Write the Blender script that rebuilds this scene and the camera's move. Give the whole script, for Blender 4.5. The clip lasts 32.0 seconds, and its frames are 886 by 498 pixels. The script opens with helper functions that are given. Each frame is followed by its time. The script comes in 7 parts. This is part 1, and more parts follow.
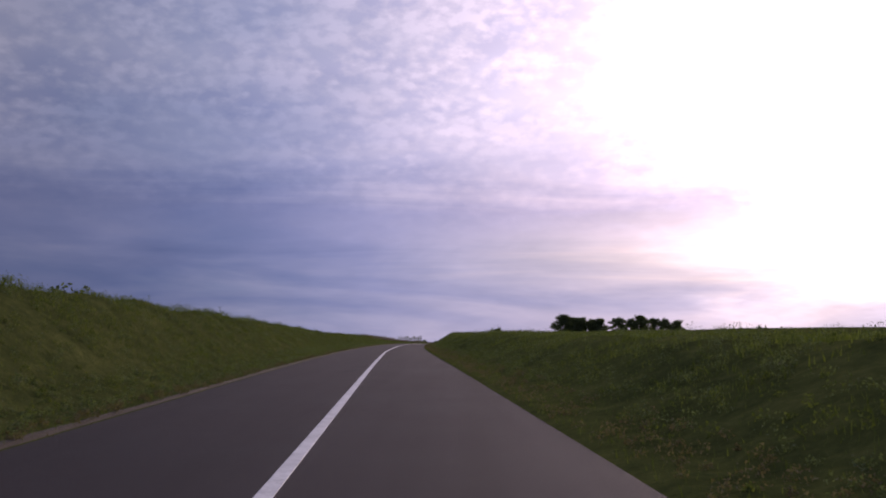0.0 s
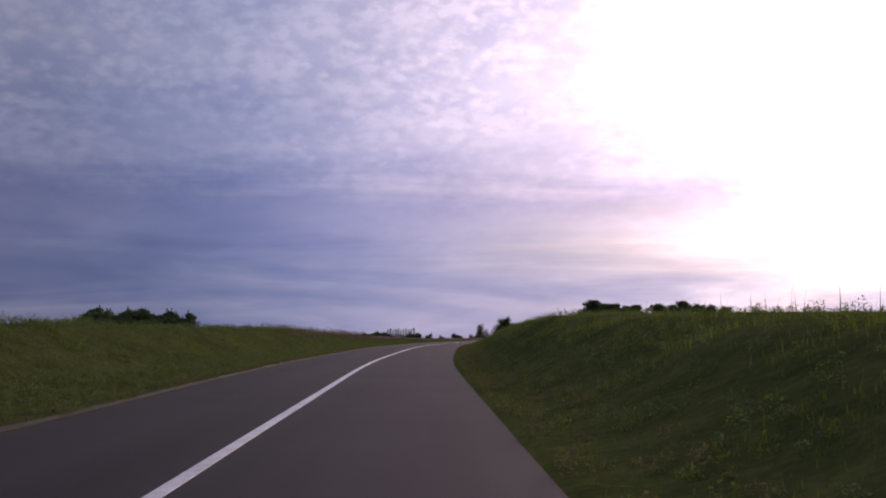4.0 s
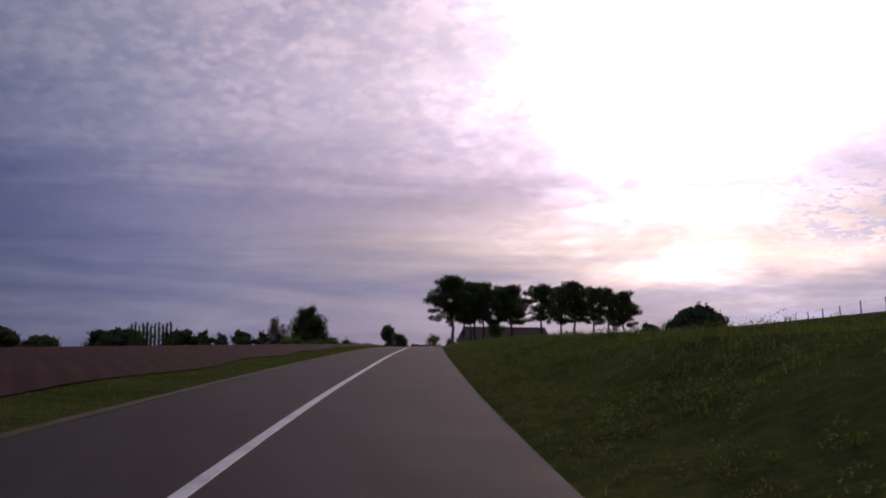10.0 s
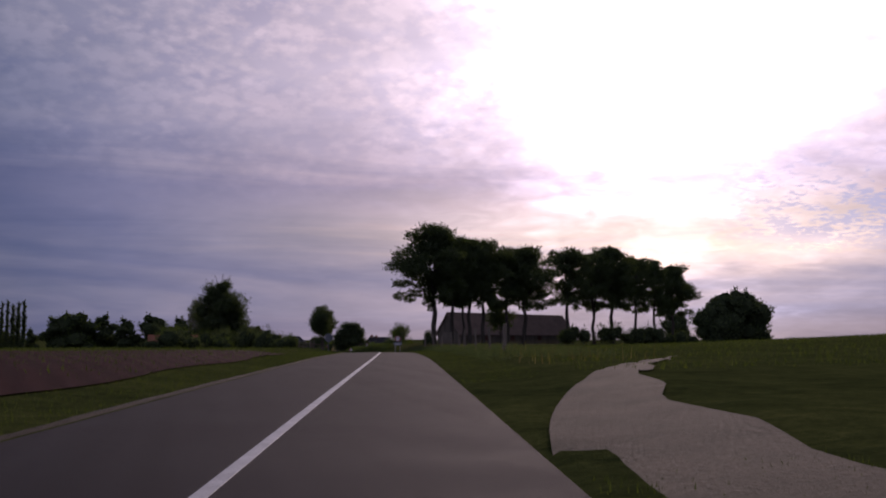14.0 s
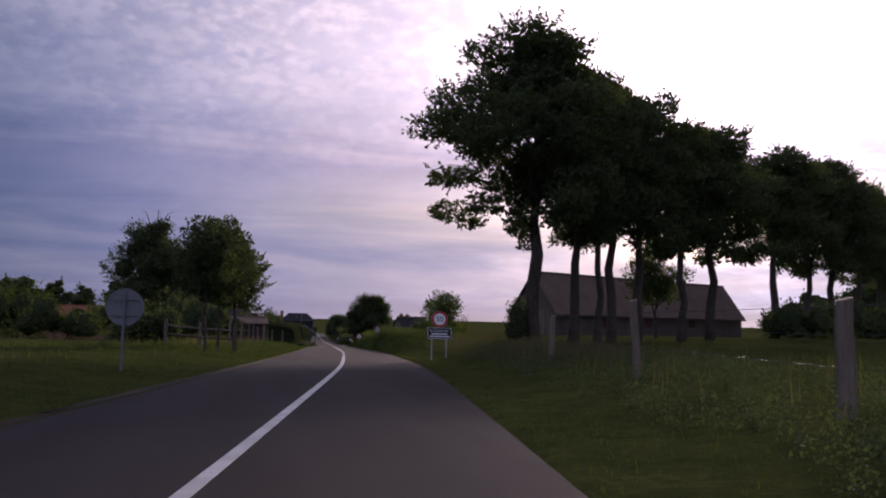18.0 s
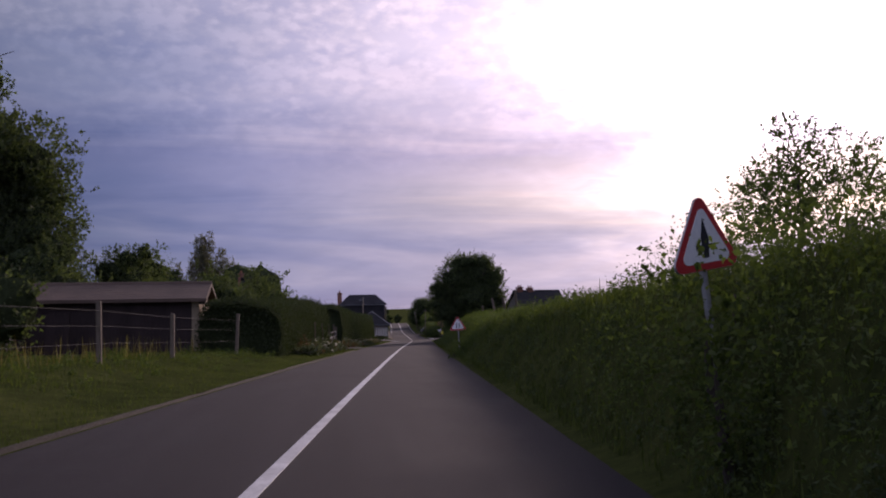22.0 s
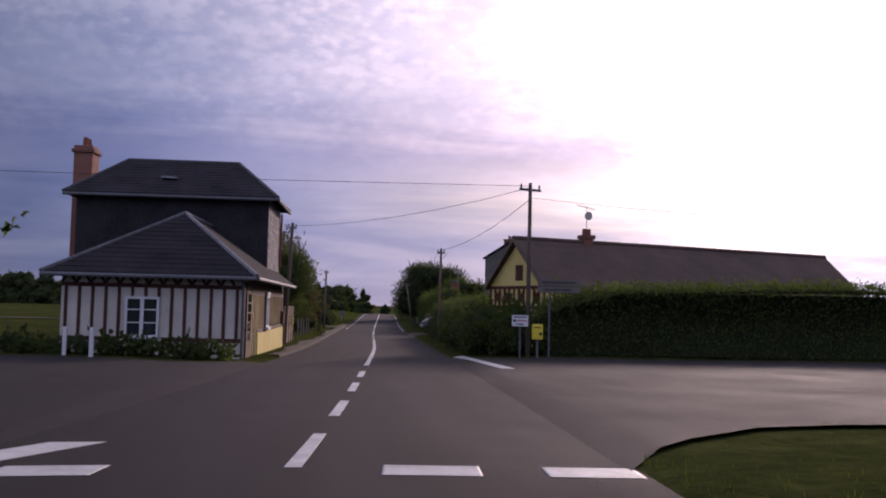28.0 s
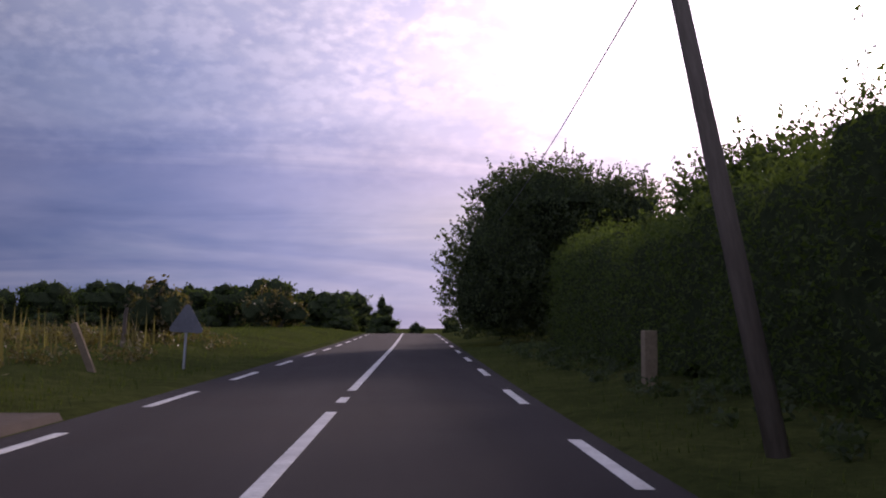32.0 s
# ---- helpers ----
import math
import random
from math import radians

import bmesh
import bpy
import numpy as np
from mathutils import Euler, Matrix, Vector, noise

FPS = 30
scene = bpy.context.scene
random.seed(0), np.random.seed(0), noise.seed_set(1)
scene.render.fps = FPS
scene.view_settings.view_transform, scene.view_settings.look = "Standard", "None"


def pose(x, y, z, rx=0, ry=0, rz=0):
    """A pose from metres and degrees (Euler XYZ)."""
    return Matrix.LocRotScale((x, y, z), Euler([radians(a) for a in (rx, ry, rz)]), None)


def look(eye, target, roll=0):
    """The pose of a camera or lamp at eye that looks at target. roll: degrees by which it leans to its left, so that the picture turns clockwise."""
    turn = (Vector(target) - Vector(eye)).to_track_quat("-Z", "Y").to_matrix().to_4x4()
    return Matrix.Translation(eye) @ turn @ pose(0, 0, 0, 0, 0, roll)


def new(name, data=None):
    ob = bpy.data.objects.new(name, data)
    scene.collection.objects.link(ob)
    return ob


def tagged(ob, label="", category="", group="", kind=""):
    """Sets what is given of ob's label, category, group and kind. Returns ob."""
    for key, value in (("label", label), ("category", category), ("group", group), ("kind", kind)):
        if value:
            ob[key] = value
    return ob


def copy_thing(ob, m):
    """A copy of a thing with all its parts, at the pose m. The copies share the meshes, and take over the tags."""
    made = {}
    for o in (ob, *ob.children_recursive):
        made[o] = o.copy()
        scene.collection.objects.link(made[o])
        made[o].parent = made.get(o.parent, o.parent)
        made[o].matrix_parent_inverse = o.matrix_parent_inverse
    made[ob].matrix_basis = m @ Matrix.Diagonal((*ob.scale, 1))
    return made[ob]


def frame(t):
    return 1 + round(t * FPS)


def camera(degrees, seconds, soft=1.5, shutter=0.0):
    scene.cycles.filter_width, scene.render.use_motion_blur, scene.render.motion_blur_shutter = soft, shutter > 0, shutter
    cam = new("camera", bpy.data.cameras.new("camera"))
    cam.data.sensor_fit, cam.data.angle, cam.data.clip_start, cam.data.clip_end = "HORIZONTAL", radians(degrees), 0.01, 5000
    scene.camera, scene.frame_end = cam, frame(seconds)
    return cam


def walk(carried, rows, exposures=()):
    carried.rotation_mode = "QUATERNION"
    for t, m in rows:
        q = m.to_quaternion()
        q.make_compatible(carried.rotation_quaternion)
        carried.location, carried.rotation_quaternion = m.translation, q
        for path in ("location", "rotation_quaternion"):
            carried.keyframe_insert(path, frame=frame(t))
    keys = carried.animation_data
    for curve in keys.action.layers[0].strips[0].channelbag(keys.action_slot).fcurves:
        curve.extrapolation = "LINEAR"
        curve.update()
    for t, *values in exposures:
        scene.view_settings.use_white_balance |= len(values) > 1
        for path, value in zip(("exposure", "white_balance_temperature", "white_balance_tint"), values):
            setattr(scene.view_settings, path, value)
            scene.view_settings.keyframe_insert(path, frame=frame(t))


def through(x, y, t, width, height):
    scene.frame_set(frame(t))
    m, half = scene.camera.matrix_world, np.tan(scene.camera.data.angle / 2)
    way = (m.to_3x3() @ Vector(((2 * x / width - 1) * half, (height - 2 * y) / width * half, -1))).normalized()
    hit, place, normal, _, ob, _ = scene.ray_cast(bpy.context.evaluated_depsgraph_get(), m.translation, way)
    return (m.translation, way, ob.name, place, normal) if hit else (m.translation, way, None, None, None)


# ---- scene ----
PATH = [
    (0.0, 0.000, 0.000, 1.100, 96.82, -0.14, -0.00),
    (0.5, -0.347, 10.930, 1.443, 96.53, -0.07, 0.23),
    (1.0, -0.746, 21.890, 1.771, 96.64, -0.02, 0.57),
    (1.5, -1.171, 32.882, 2.110, 96.77, 0.05, 0.40),
    (2.0, -1.570, 43.906, 2.434, 96.40, 0.11, 0.23),
    (2.5, -1.932, 54.970, 2.727, 96.35, 0.02, -0.04),
    (4.5, -3.003, 99.720, 3.835, 96.34, 0.48, -0.81),
    (5.0, -3.145, 111.050, 4.135, 96.52, 0.60, -1.48),
    (5.5, -3.130, 122.447, 4.451, 96.52, 0.81, -2.54),
    (6.0, -2.893, 133.905, 4.754, 96.30, 1.11, -3.78),
    (6.5, -2.417, 145.417, 5.026, 96.16, 1.27, -4.96),
    (7.0, -1.693, 156.973, 5.273, 96.03, 1.24, -6.27),
    (7.5, -0.707, 168.565, 5.513, 96.14, 1.04, -7.58),
    (8.0, 0.521, 180.190, 5.747, 95.97, 0.87, -8.62),
    (8.5, 1.949, 191.815, 5.964, 95.91, 0.79, -9.55),
    (9.0, 3.557, 203.385, 6.177, 95.94, 0.75, -10.52),
    (9.5, 5.351, 214.898, 6.399, 96.08, 0.65, -11.52),
    (10.0, 7.314, 226.354, 6.626, 95.99, 0.67, -12.29),
    (10.5, 9.399, 237.715, 6.834, 95.82, 0.70, -12.93),
    (11.0, 11.558, 248.925, 7.031, 95.94, 0.44, -13.33),
    (11.5, 13.750, 259.993, 7.228, 95.88, 0.23, -13.58),
    (12.0, 15.960, 270.921, 7.416, 95.85, 0.25, -13.87),
    (12.5, 18.171, 281.694, 7.592, 95.78, -0.06, -13.95),
    (13.0, 20.363, 292.289, 7.747, 95.66, -0.12, -14.11),
    (13.5, 22.545, 302.706, 7.873, 95.50, -0.10, -14.32),
    (15.5, 31.037, 342.793, 7.997, 95.16, 0.04, -14.66),
    (16.0, 33.104, 352.474, 8.038, 95.22, 0.20, -14.43),
    (16.5, 35.109, 362.047, 8.058, 94.81, 0.32, -14.17),
    (17.0, 37.064, 371.534, 8.032, 94.61, 0.18, -13.94),
    (17.5, 38.940, 380.941, 7.962, 94.27, -0.32, -13.24),
    (18.0, 40.670, 390.279, 7.859, 94.22, -1.32, -12.15),
    (18.5, 42.230, 399.580, 7.743, 94.19, -1.34, -11.14),
    (19.0, 43.636, 408.879, 7.607, 93.94, -1.86, -10.17),
    (19.5, 44.893, 418.174, 7.442, 93.77, -2.34, -9.23),
    (20.0, 46.016, 427.461, 7.260, 93.81, -1.70, -8.44),
    (20.5, 47.034, 436.779, 7.059, 93.53, -1.36, -7.85),
    (21.0, 47.977, 446.188, 6.830, 93.41, -1.02, -7.38),
    (21.5, 48.866, 455.686, 6.592, 93.52, -0.20, -7.04),
    (22.0, 49.712, 465.273, 6.351, 93.44, 0.84, -6.75),
    (22.5, 50.531, 474.971, 6.097, 93.33, 1.69, -6.55),
    (23.0, 51.349, 484.816, 5.831, 93.36, 1.41, -6.56),
    (23.5, 52.226, 494.804, 5.561, 93.37, 1.00, -7.14),
    (24.0, 53.184, 504.933, 5.284, 93.31, 0.72, -7.24),
    (24.5, 54.175, 515.199, 5.001, 93.34, 0.28, -7.29),
    (25.0, 55.160, 525.597, 4.708, 93.25, 0.29, -6.98),
    (25.5, 56.120, 536.129, 4.403, 93.20, 0.33, -6.90),
    (26.0, 57.092, 546.790, 4.093, 93.27, 0.82, -7.05),
    (26.5, 58.105, 557.551, 3.784, 93.31, 0.63, -7.27),
    (27.2, 59.548, 572.716, 3.322, 93.05, -0.18, -7.12),
    (27.8, 60.760, 585.813, 2.921, 93.29, -0.98, -6.97),
    (28.5, 62.126, 601.192, 2.532, 93.70, -2.50, -6.72),
    (29.0, 62.975, 612.216, 2.290, 93.57, -3.09, -5.49),
    (29.5, 63.674, 623.272, 2.084, 94.11, -1.28, -5.26),
    (30.0, 64.329, 634.352, 1.938, 94.33, 0.07, -5.15),
    (30.5, 64.936, 645.443, 1.824, 94.31, 1.06, -4.72),
    (31.0, 65.481, 656.524, 1.731, 94.54, 1.04, -4.58),
    (31.5, 66.039, 667.593, 1.664, 94.61, 0.53, -4.99),
    (32.0, 66.651, 678.648, 1.616, 94.72, -0.22, -5.17),
]
cam = camera(50.0, 32.0, soft=2.0)
walk(cam, [(r[0], pose(*r[1:])) for r in PATH], exposures=[
    (t, e, 6420, 36) for t, e in ((0, 0.5), (4.5, 0.45), (6, 0.25), (9, -0.2), (13, -0.32), (16.5, -0.32), (17.5, -0.15), (19, 0.85), (20, 0.85), (20.5, 0.6), (21, 0.4), (23, 0.3), (25, 0.35), (26, 0.65), (26.5, 0.7), (28.5, 0.42), (29, 0.55), (32, 0.62))])

# ---- sky, sun ----
SUN_AZ, SUN_EL = radians(29.0), radians(16.0)      # azimuth to the right of +y
SUN_DIR = Vector((math.sin(SUN_AZ) * math.cos(SUN_EL), math.cos(SUN_AZ) * math.cos(SUN_EL), math.sin(SUN_EL)))


class Nodes:
    """Short hand for building a node tree."""

    def __init__(self, tree):
        self.tree = tree
        tree.nodes.clear()

    def add(self, kind, ins=(), operation=""):
        n = self.tree.nodes.new(kind)
        if operation:
            n.operation = operation
        for key, v in dict(ins).items():
            self.put(n.inputs[key], v)
        return n

    def put(self, sock, v):
        if isinstance(v, bpy.types.NodeSocket):
            self.tree.links.new(v, sock)
        else:
            sock.default_value = v

    def math(self, op, a, b=0.0, c=0.0, clamp=False):
        n = self.add("ShaderNodeMath", operation=op)
        n.use_clamp = clamp
        for s, v in zip(n.inputs, (a, b, c)):
            self.put(s, v)
        return n.outputs[0]

    def mix(self, f, a, b, blend="MIX"):
        n = self.add("ShaderNodeMix")
        n.data_type, n.blend_type = "RGBA", blend
        self.put(n.inputs[0], f)
        self.put(n.inputs[6], a)
        self.put(n.inputs[7], b)
        return n.outputs[2]

    def ramp(self, f, stops, ease="LINEAR"):
        n = self.add("ShaderNodeValToRGB", {"Fac": f})
        n.color_ramp.interpolation = ease
        el = n.color_ramp.elements
        while len(el) < len(stops):
            el.new(0.5)
        for e, (p, c) in zip(el, stops):
            e.position = p
            e.color = c if len(c) == 4 else (*c, 1)
        return n.outputs[0]

    def noise(self, vec, scale, detail=4.0, rough=0.55, dist=0.0):
        n = self.add("ShaderNodeTexNoise", {"Vector": vec, "Scale": scale, "Detail": detail, "Roughness": rough, "Distortion": dist})
        return n.outputs["Fac"]


def grey(v):
    return (v, v, v, 1)


world = bpy.data.worlds.new("sky")
scene.world = world
world.use_nodes = True
W = Nodes(world.node_tree)
ray = W.add("ShaderNodeTexCoord").outputs["Generated"]
xyz = W.add("ShaderNodeSeparateXYZ", {0: ray})
up = W.math("MAXIMUM", xyz.outputs[2], 0.0)
air = W.add("ShaderNodeTexSky")
air.sky_type, air.sun_disc, air.sun_elevation, air.sun_rotation = "NISHITA", False, SUN_EL, SUN_AZ
blue = W.mix(1.0, air.outputs[0], grey(0.07), "MULTIPLY")
# cloud sheet: the ray meets a flat layer overhead
lift = W.math("ADD", up, 0.20)
flat = W.add("ShaderNodeCombineXYZ", {0: W.math("DIVIDE", xyz.outputs[0], lift), 1: W.math("DIVIDE", xyz.outputs[1], lift)}).outputs[0]
turn = W.add("ShaderNodeMapping", {"Vector": flat, "Rotation": (0, 0, radians(25)), "Scale": (1.0, 1.0, 1.0)}).outputs[0]
small = W.noise(turn, 30.0, 4.0, 0.6, 0.4)
puffs = W.noise(turn, 9.0, 4.0, 0.55, 0.5)
wide = W.noise(turn, 1.3, 4.0, 0.55, 0.4)
bands = W.noise(W.add("ShaderNodeMapping", {"Vector": ray, "Rotation": (radians(2), radians(-2), 0), "Scale": (1.0, 1.0, 10.0)}).outputs[0], 1.7, 5.0, 0.52, 0.9)
# how near the ray runs to the sun
sunward = W.add("ShaderNodeVectorMath", {0: ray, 1: SUN_DIR}, operation="DOT_PRODUCT").outputs["Value"]
ragged = W.math("ADD", sunward, W.math("ADD", W.math("MULTIPLY_ADD", wide, 0.07, -0.035), W.math("MULTIPLY_ADD", puffs, 0.022, -0.011)))
glow = W.ramp(W.math("MULTIPLY_ADD", ragged, 0.5, 0.5, clamp=True), [
    (0.0, grey(0.15)), (0.35, grey(0.12)), (0.60, grey(0.065)), (0.72, grey(0.041)), (0.815, grey(0.050)), (0.877, grey(0.070)), (0.92, grey(0.105)), (0.95, grey(0.14)), (0.971, grey(0.182)), (0.985, grey(0.25)), (0.994, grey(0.44)), (1.0, grey(0.85))], "B_SPLINE")
glow = W.mix(1.0, glow, grey(4.0), "MULTIPLY")
veil = W.ramp(wide, [(0.25, (0.45, 0.54, 0.73)), (0.5, (0.63, 0.655, 0.79)), (0.75, (0.81, 0.785, 0.86))])
tint = W.mix(W.math("MULTIPLY_ADD", sunward, 4.5, -3.5, clamp=True), W.mix(1.0, veil, grey(1.35), "MULTIPLY"), (1.14, 1.06, 1.04, 1))
cloud = W.mix(1.0, glow, tint, "MULTIPLY")
lift_high = W.math("ADD", up, 0.55)
sheet = W.add("ShaderNodeCombineXYZ", {0: W.math("DIVIDE", xyz.outputs[0], lift_high), 1: W.math("DIVIDE", xyz.outputs[1], lift_high), 2: W.math("MULTIPLY", up, 1.2)}).outputs[0]
swirl = W.add("ShaderNodeTexNoise", {"Vector": sheet, "Scale": 22.0, "Detail": 3.0}).outputs["Color"]
cells = W.add("ShaderNodeTexVoronoi", {"Vector": W.add("ShaderNodeVectorMath", {0: swirl, 1: (0.035, 0.035, 0.035), 2: sheet}, operation="MULTIPLY_ADD").outputs[0], "Scale": 48.0})
cells.feature = "SMOOTH_F1"
grain = W.noise(sheet, 60.0, 3.0, 0.6)
mackerel = W.math("SUBTRACT", W.math("MULTIPLY_ADD", W.noise(sheet, 16.0, 3.0), 0.45, W.math("MULTIPLY", grain, 0.40)), W.math("MULTIPLY", cells.outputs["Distance"], 0.32))
flecks = W.ramp(mackerel, [(0.20, (0.81, 0.83, 0.92)), (0.30, (1.0, 0.98, 1.0)), (0.38, (1.18, 1.13, 1.12))])
patchy = W.ramp(W.noise(turn, 2.4, 3.0), [(0.35, grey(0.35)), (0.6, grey(1.0))])
high = W.math("MULTIPLY_ADD", up, 7.0, -0.85, clamp=True)
cloud = W.mix(W.math("MULTIPLY", high, patchy), cloud, W.mix(1.0, cloud, flecks, "MULTIPLY"))
streak = W.ramp(bands, [(0.32, (0.58, 0.64, 0.80)), (0.5, (0.92, 0.92, 1.0)), (0.68, (1.48, 1.32, 1.18))])
low = W.math("MULTIPLY_ADD", up, -3.6, 1.02, clamp=True)
cloud = W.mix(low, cloud, W.mix(1.0, cloud, streak, "MULTIPLY"))
drift = W.math("ADD", up, W.math("ADD", W.math("MULTIPLY_ADD", wide, 0.05, -0.025), W.math("MULTIPLY_ADD", bands, 0.07, -0.035)))
murk = W.ramp(drift, [(0.0, (0.66, 0.60, 0.48)), (0.03, (0.53, 0.55, 0.55)), (0.060, (0.53, 0.55, 0.55)), (0.080, (0.80, 0.76, 0.63)), (0.105, (0.90, 0.84, 0.63)), (0.130, (0.85, 0.79, 0.65)), (0.160, (0.62, 0.60, 0.62)), (0.20, (0.80, 0.78, 0.78)), (0.26, (1, 1, 1))])
murk_away = W.ramp(drift, [(0.0, (0.76, 0.72, 0.76)), (0.03, (0.57, 0.61, 0.71)), (0.09, (0.53, 0.59, 0.72)), (0.13, (0.61, 0.65, 0.78)), (0.165, (0.53, 0.58, 0.73)), (0.22, (0.78, 0.82, 0.90)), (0.32, (1, 1, 1))])
murk = W.mix(W.math("MULTIPLY_ADD", sunward, 6.0, -4.95, clamp=True), murk_away, murk)
cloud = W.mix(1.0, cloud, murk, "MULTIPLY")
teal = W.mix(W.math("MULTIPLY_ADD", sunward, 5.0, -3.7, clamp=True), (0.85, 1.0, 1.06, 1), (1.0, 1.0, 1.0, 1))
cloud = W.mix(1.0, cloud, teal, "MULTIPLY")
# clearer air to the right of the sun, broken by small clouds
side = W.add("ShaderNodeVectorMath", {0: ray, 1: (0.645, 0.750, 0.142)}, operation="DOT_PRODUCT").outputs["Value"]
belt = W.math("MULTIPLY", W.math("MULTIPLY_ADD", up, -22.0, 4.3, clamp=True), W.math("MULTIPLY_ADD", up, 30.0, -2.2, clamp=True))
torn = W.math("MULTIPLY_ADD", W.math("ADD", W.math("MULTIPLY", bands, 1.1), W.math("ADD", puffs, small)), 5.0, -7.3, clamp=True)
gaps = W.math("MULTIPLY", W.math("MULTIPLY", W.math("MULTIPLY_ADD", side, 70.0, -68.6, clamp=True), belt), torn)
sky = W.mix(W.math("MULTIPLY", gaps, 0.85), cloud, W.mix(0.8, blue, (0.20, 0.36, 0.70, 1)))
W.add("ShaderNodeOutputWorld", {0: W.add("ShaderNodeBackground", {0: sky, 1: 1.0}).outputs[0]})

sun = new("sun", bpy.data.lights.new("sun", "SUN"))
sun.data.energy, sun.data.angle, sun.data.color = 1.8, radians(8.0), (1.0, 0.86, 0.68)
sun.matrix_world = look(SUN_DIR * 300, (0, 0, 0))

# ---- materials ----
MATS = {}


def material(name, build):
    if name not in MATS:
        m = bpy.data.materials.new(name)
        m.use_nodes = True
        n = Nodes(m.node_tree)
        n.where = n.add("ShaderNodeTexCoord").outputs["Object"]
        out = n.add("ShaderNodeOutputMaterial")
        n.put(out.inputs[0], build(n))
        MATS[name] = m
    return MATS[name]


def surface(n, color, rough=0.8, bump=None, strength=0.3, dist=0.02, metal=0.0, spec=0.3, **more):
    ins = {"Base Color": color, "Roughness": rough, "Metallic": metal, "Specular IOR Level": spec}
    ins.update(more)
    if bump is not None:
        ins["Normal"] = n.add("ShaderNodeBump", {"Height": bump, "Strength": strength, "Distance": dist}).outputs[0]
    return n.add("ShaderNodeBsdfPrincipled", ins).outputs[0]


def two_scale(name, dark, light, fine=40.0, coarse=1.5, rough=0.8, strength=0.3, dist=0.01, spec=0.3, metal=0.0, vary=0.0, stretch=(1, 1, 1)):
    """A material with fine grain and broad stains between two colours."""

    def build(n):
        vec = n.add("ShaderNodeMapping", {"Vector": n.where, "Scale": stretch}).outputs[0]
        a, b = n.noise(vec, fine, 6.0, 0.65), n.noise(vec, coarse, 4.0, 0.6)
        f = n.math("ADD", n.math("MULTIPLY", a, 0.5), n.math("MULTIPLY", b, 0.5))
        col = n.ramp(f, [(0.33, dark), (0.67, light)])
        if vary:
            r = n.add("ShaderNodeObjectInfo").outputs["Random"]
            col = n.mix(1.0, col, n.ramp(r, [(0.0, grey(1 - vary)), (1.0, grey(1 + vary))]), "MULTIPLY")
        return surface(n, col, rough, a, strength, dist, metal, spec)

    return material(name, build)


def leafy(name, dark, light, gloss=0.5, through=0.45):
    """Leaves: each its own shade, thin enough to let light through."""

    def build(n):
        r = n.add("ShaderNodeNewGeometry").outputs["Random Per Island"]
        b = n.noise(n.where, 0.7, 3.0)
        col = n.ramp(n.math("ADD", n.math("MULTIPLY", r, 0.6), n.math("MULTIPLY", b, 0.4)), [(0.15, dark), (0.85, light)])
        a = surface(n, col, gloss, spec=0.25)
        t = n.add("ShaderNodeBsdfTranslucent", {0: n.mix(1.0, col, (1.3, 1.5, 0.6, 1), "MULTIPLY")}).outputs[0]
        return n.add("ShaderNodeMixShader", {0: through, 1: a, 2: t}).outputs[0]

    return material(name, build)


def build_ground(n):
    a = n.noise(n.where, 9.0, 8.0, 0.7)
    b = n.noise(n.where, 0.35, 5.0, 0.6)
    c = n.noise(n.where, 0.03, 3.0, 0.5)
    m = n.noise(n.where, 1.7, 5.0, 0.65, 0.6)
    f = n.math("ADD", n.math("ADD", n.math("MULTIPLY", a, 0.28), n.math("MULTIPLY", m, 0.34)), n.math("ADD", n.math("MULTIPLY", b, 0.25), n.math("MULTIPLY", c, 0.13)))
    col = n.ramp(f, [(0.34, (0.019, 0.027, 0.010)), (0.5, (0.052, 0.061, 0.019)), (0.68, (0.106, 0.109, 0.034))])
    return surface(n, col, 1.0, n.math("ADD", n.math("MULTIPLY", a, 0.4), m), 0.8, 0.16, spec=0.0)


GROUND = material("grass ground", build_ground)


def build_soil(n):
    a = n.noise(n.where, 6.0, 8.0, 0.7)
    rows = n.add("ShaderNodeTexWave", {"Vector": n.add("ShaderNodeMapping", {"Vector": n.where, "Rotation": (0, 0, radians(-12))}).outputs[0], "Scale": 0.45, "Distortion": 1.5, "Detail": 2.0}).outputs["Fac"]
    b = n.noise(n.where, 0.2, 4.0)
    f = n.math("ADD", n.math("MULTIPLY", a, 0.5), n.math("ADD", n.math("MULTIPLY", rows, 0.15), n.math("MULTIPLY", b, 0.35)))
    col = n.ramp(f, [(0.3, (0.022, 0.0075, 0.0075)), (0.55, (0.042, 0.0145, 0.0135)), (0.75, (0.066, 0.028, 0.024))])
    return surface(n, col, 0.95, f, 0.9, 0.15, spec=0.05)


SOIL = material("ploughed soil", build_soil)


def build_asphalt(n):
    a = n.noise(n.where, 55.0, 6.0, 0.75)
    lanes = n.noise(n.add("ShaderNodeMapping", {"Vector": n.where, "Rotation": (0, 0, radians(-7)), "Scale": (1.2, 0.03, 1)}).outputs[0], 1.3, 4.0)
    b = n.noise(n.where, 0.5, 5.0, 0.65)
    f = n.math("ADD", n.math("MULTIPLY", a, 0.3), n.math("ADD", n.math("MULTIPLY", lanes, 0.4), n.math("MULTIPLY", b, 0.3)))
    col = n.ramp(f, [(0.35, (0.015, 0.0125, 0.0142)), (0.65, (0.033, 0.0280, 0.0308))])
    rough = n.ramp(b, [(0.3, grey(0.78)), (0.7, grey(0.92))])
    return surface(n, col, rough, a, 0.7, 0.012, spec=0.11)


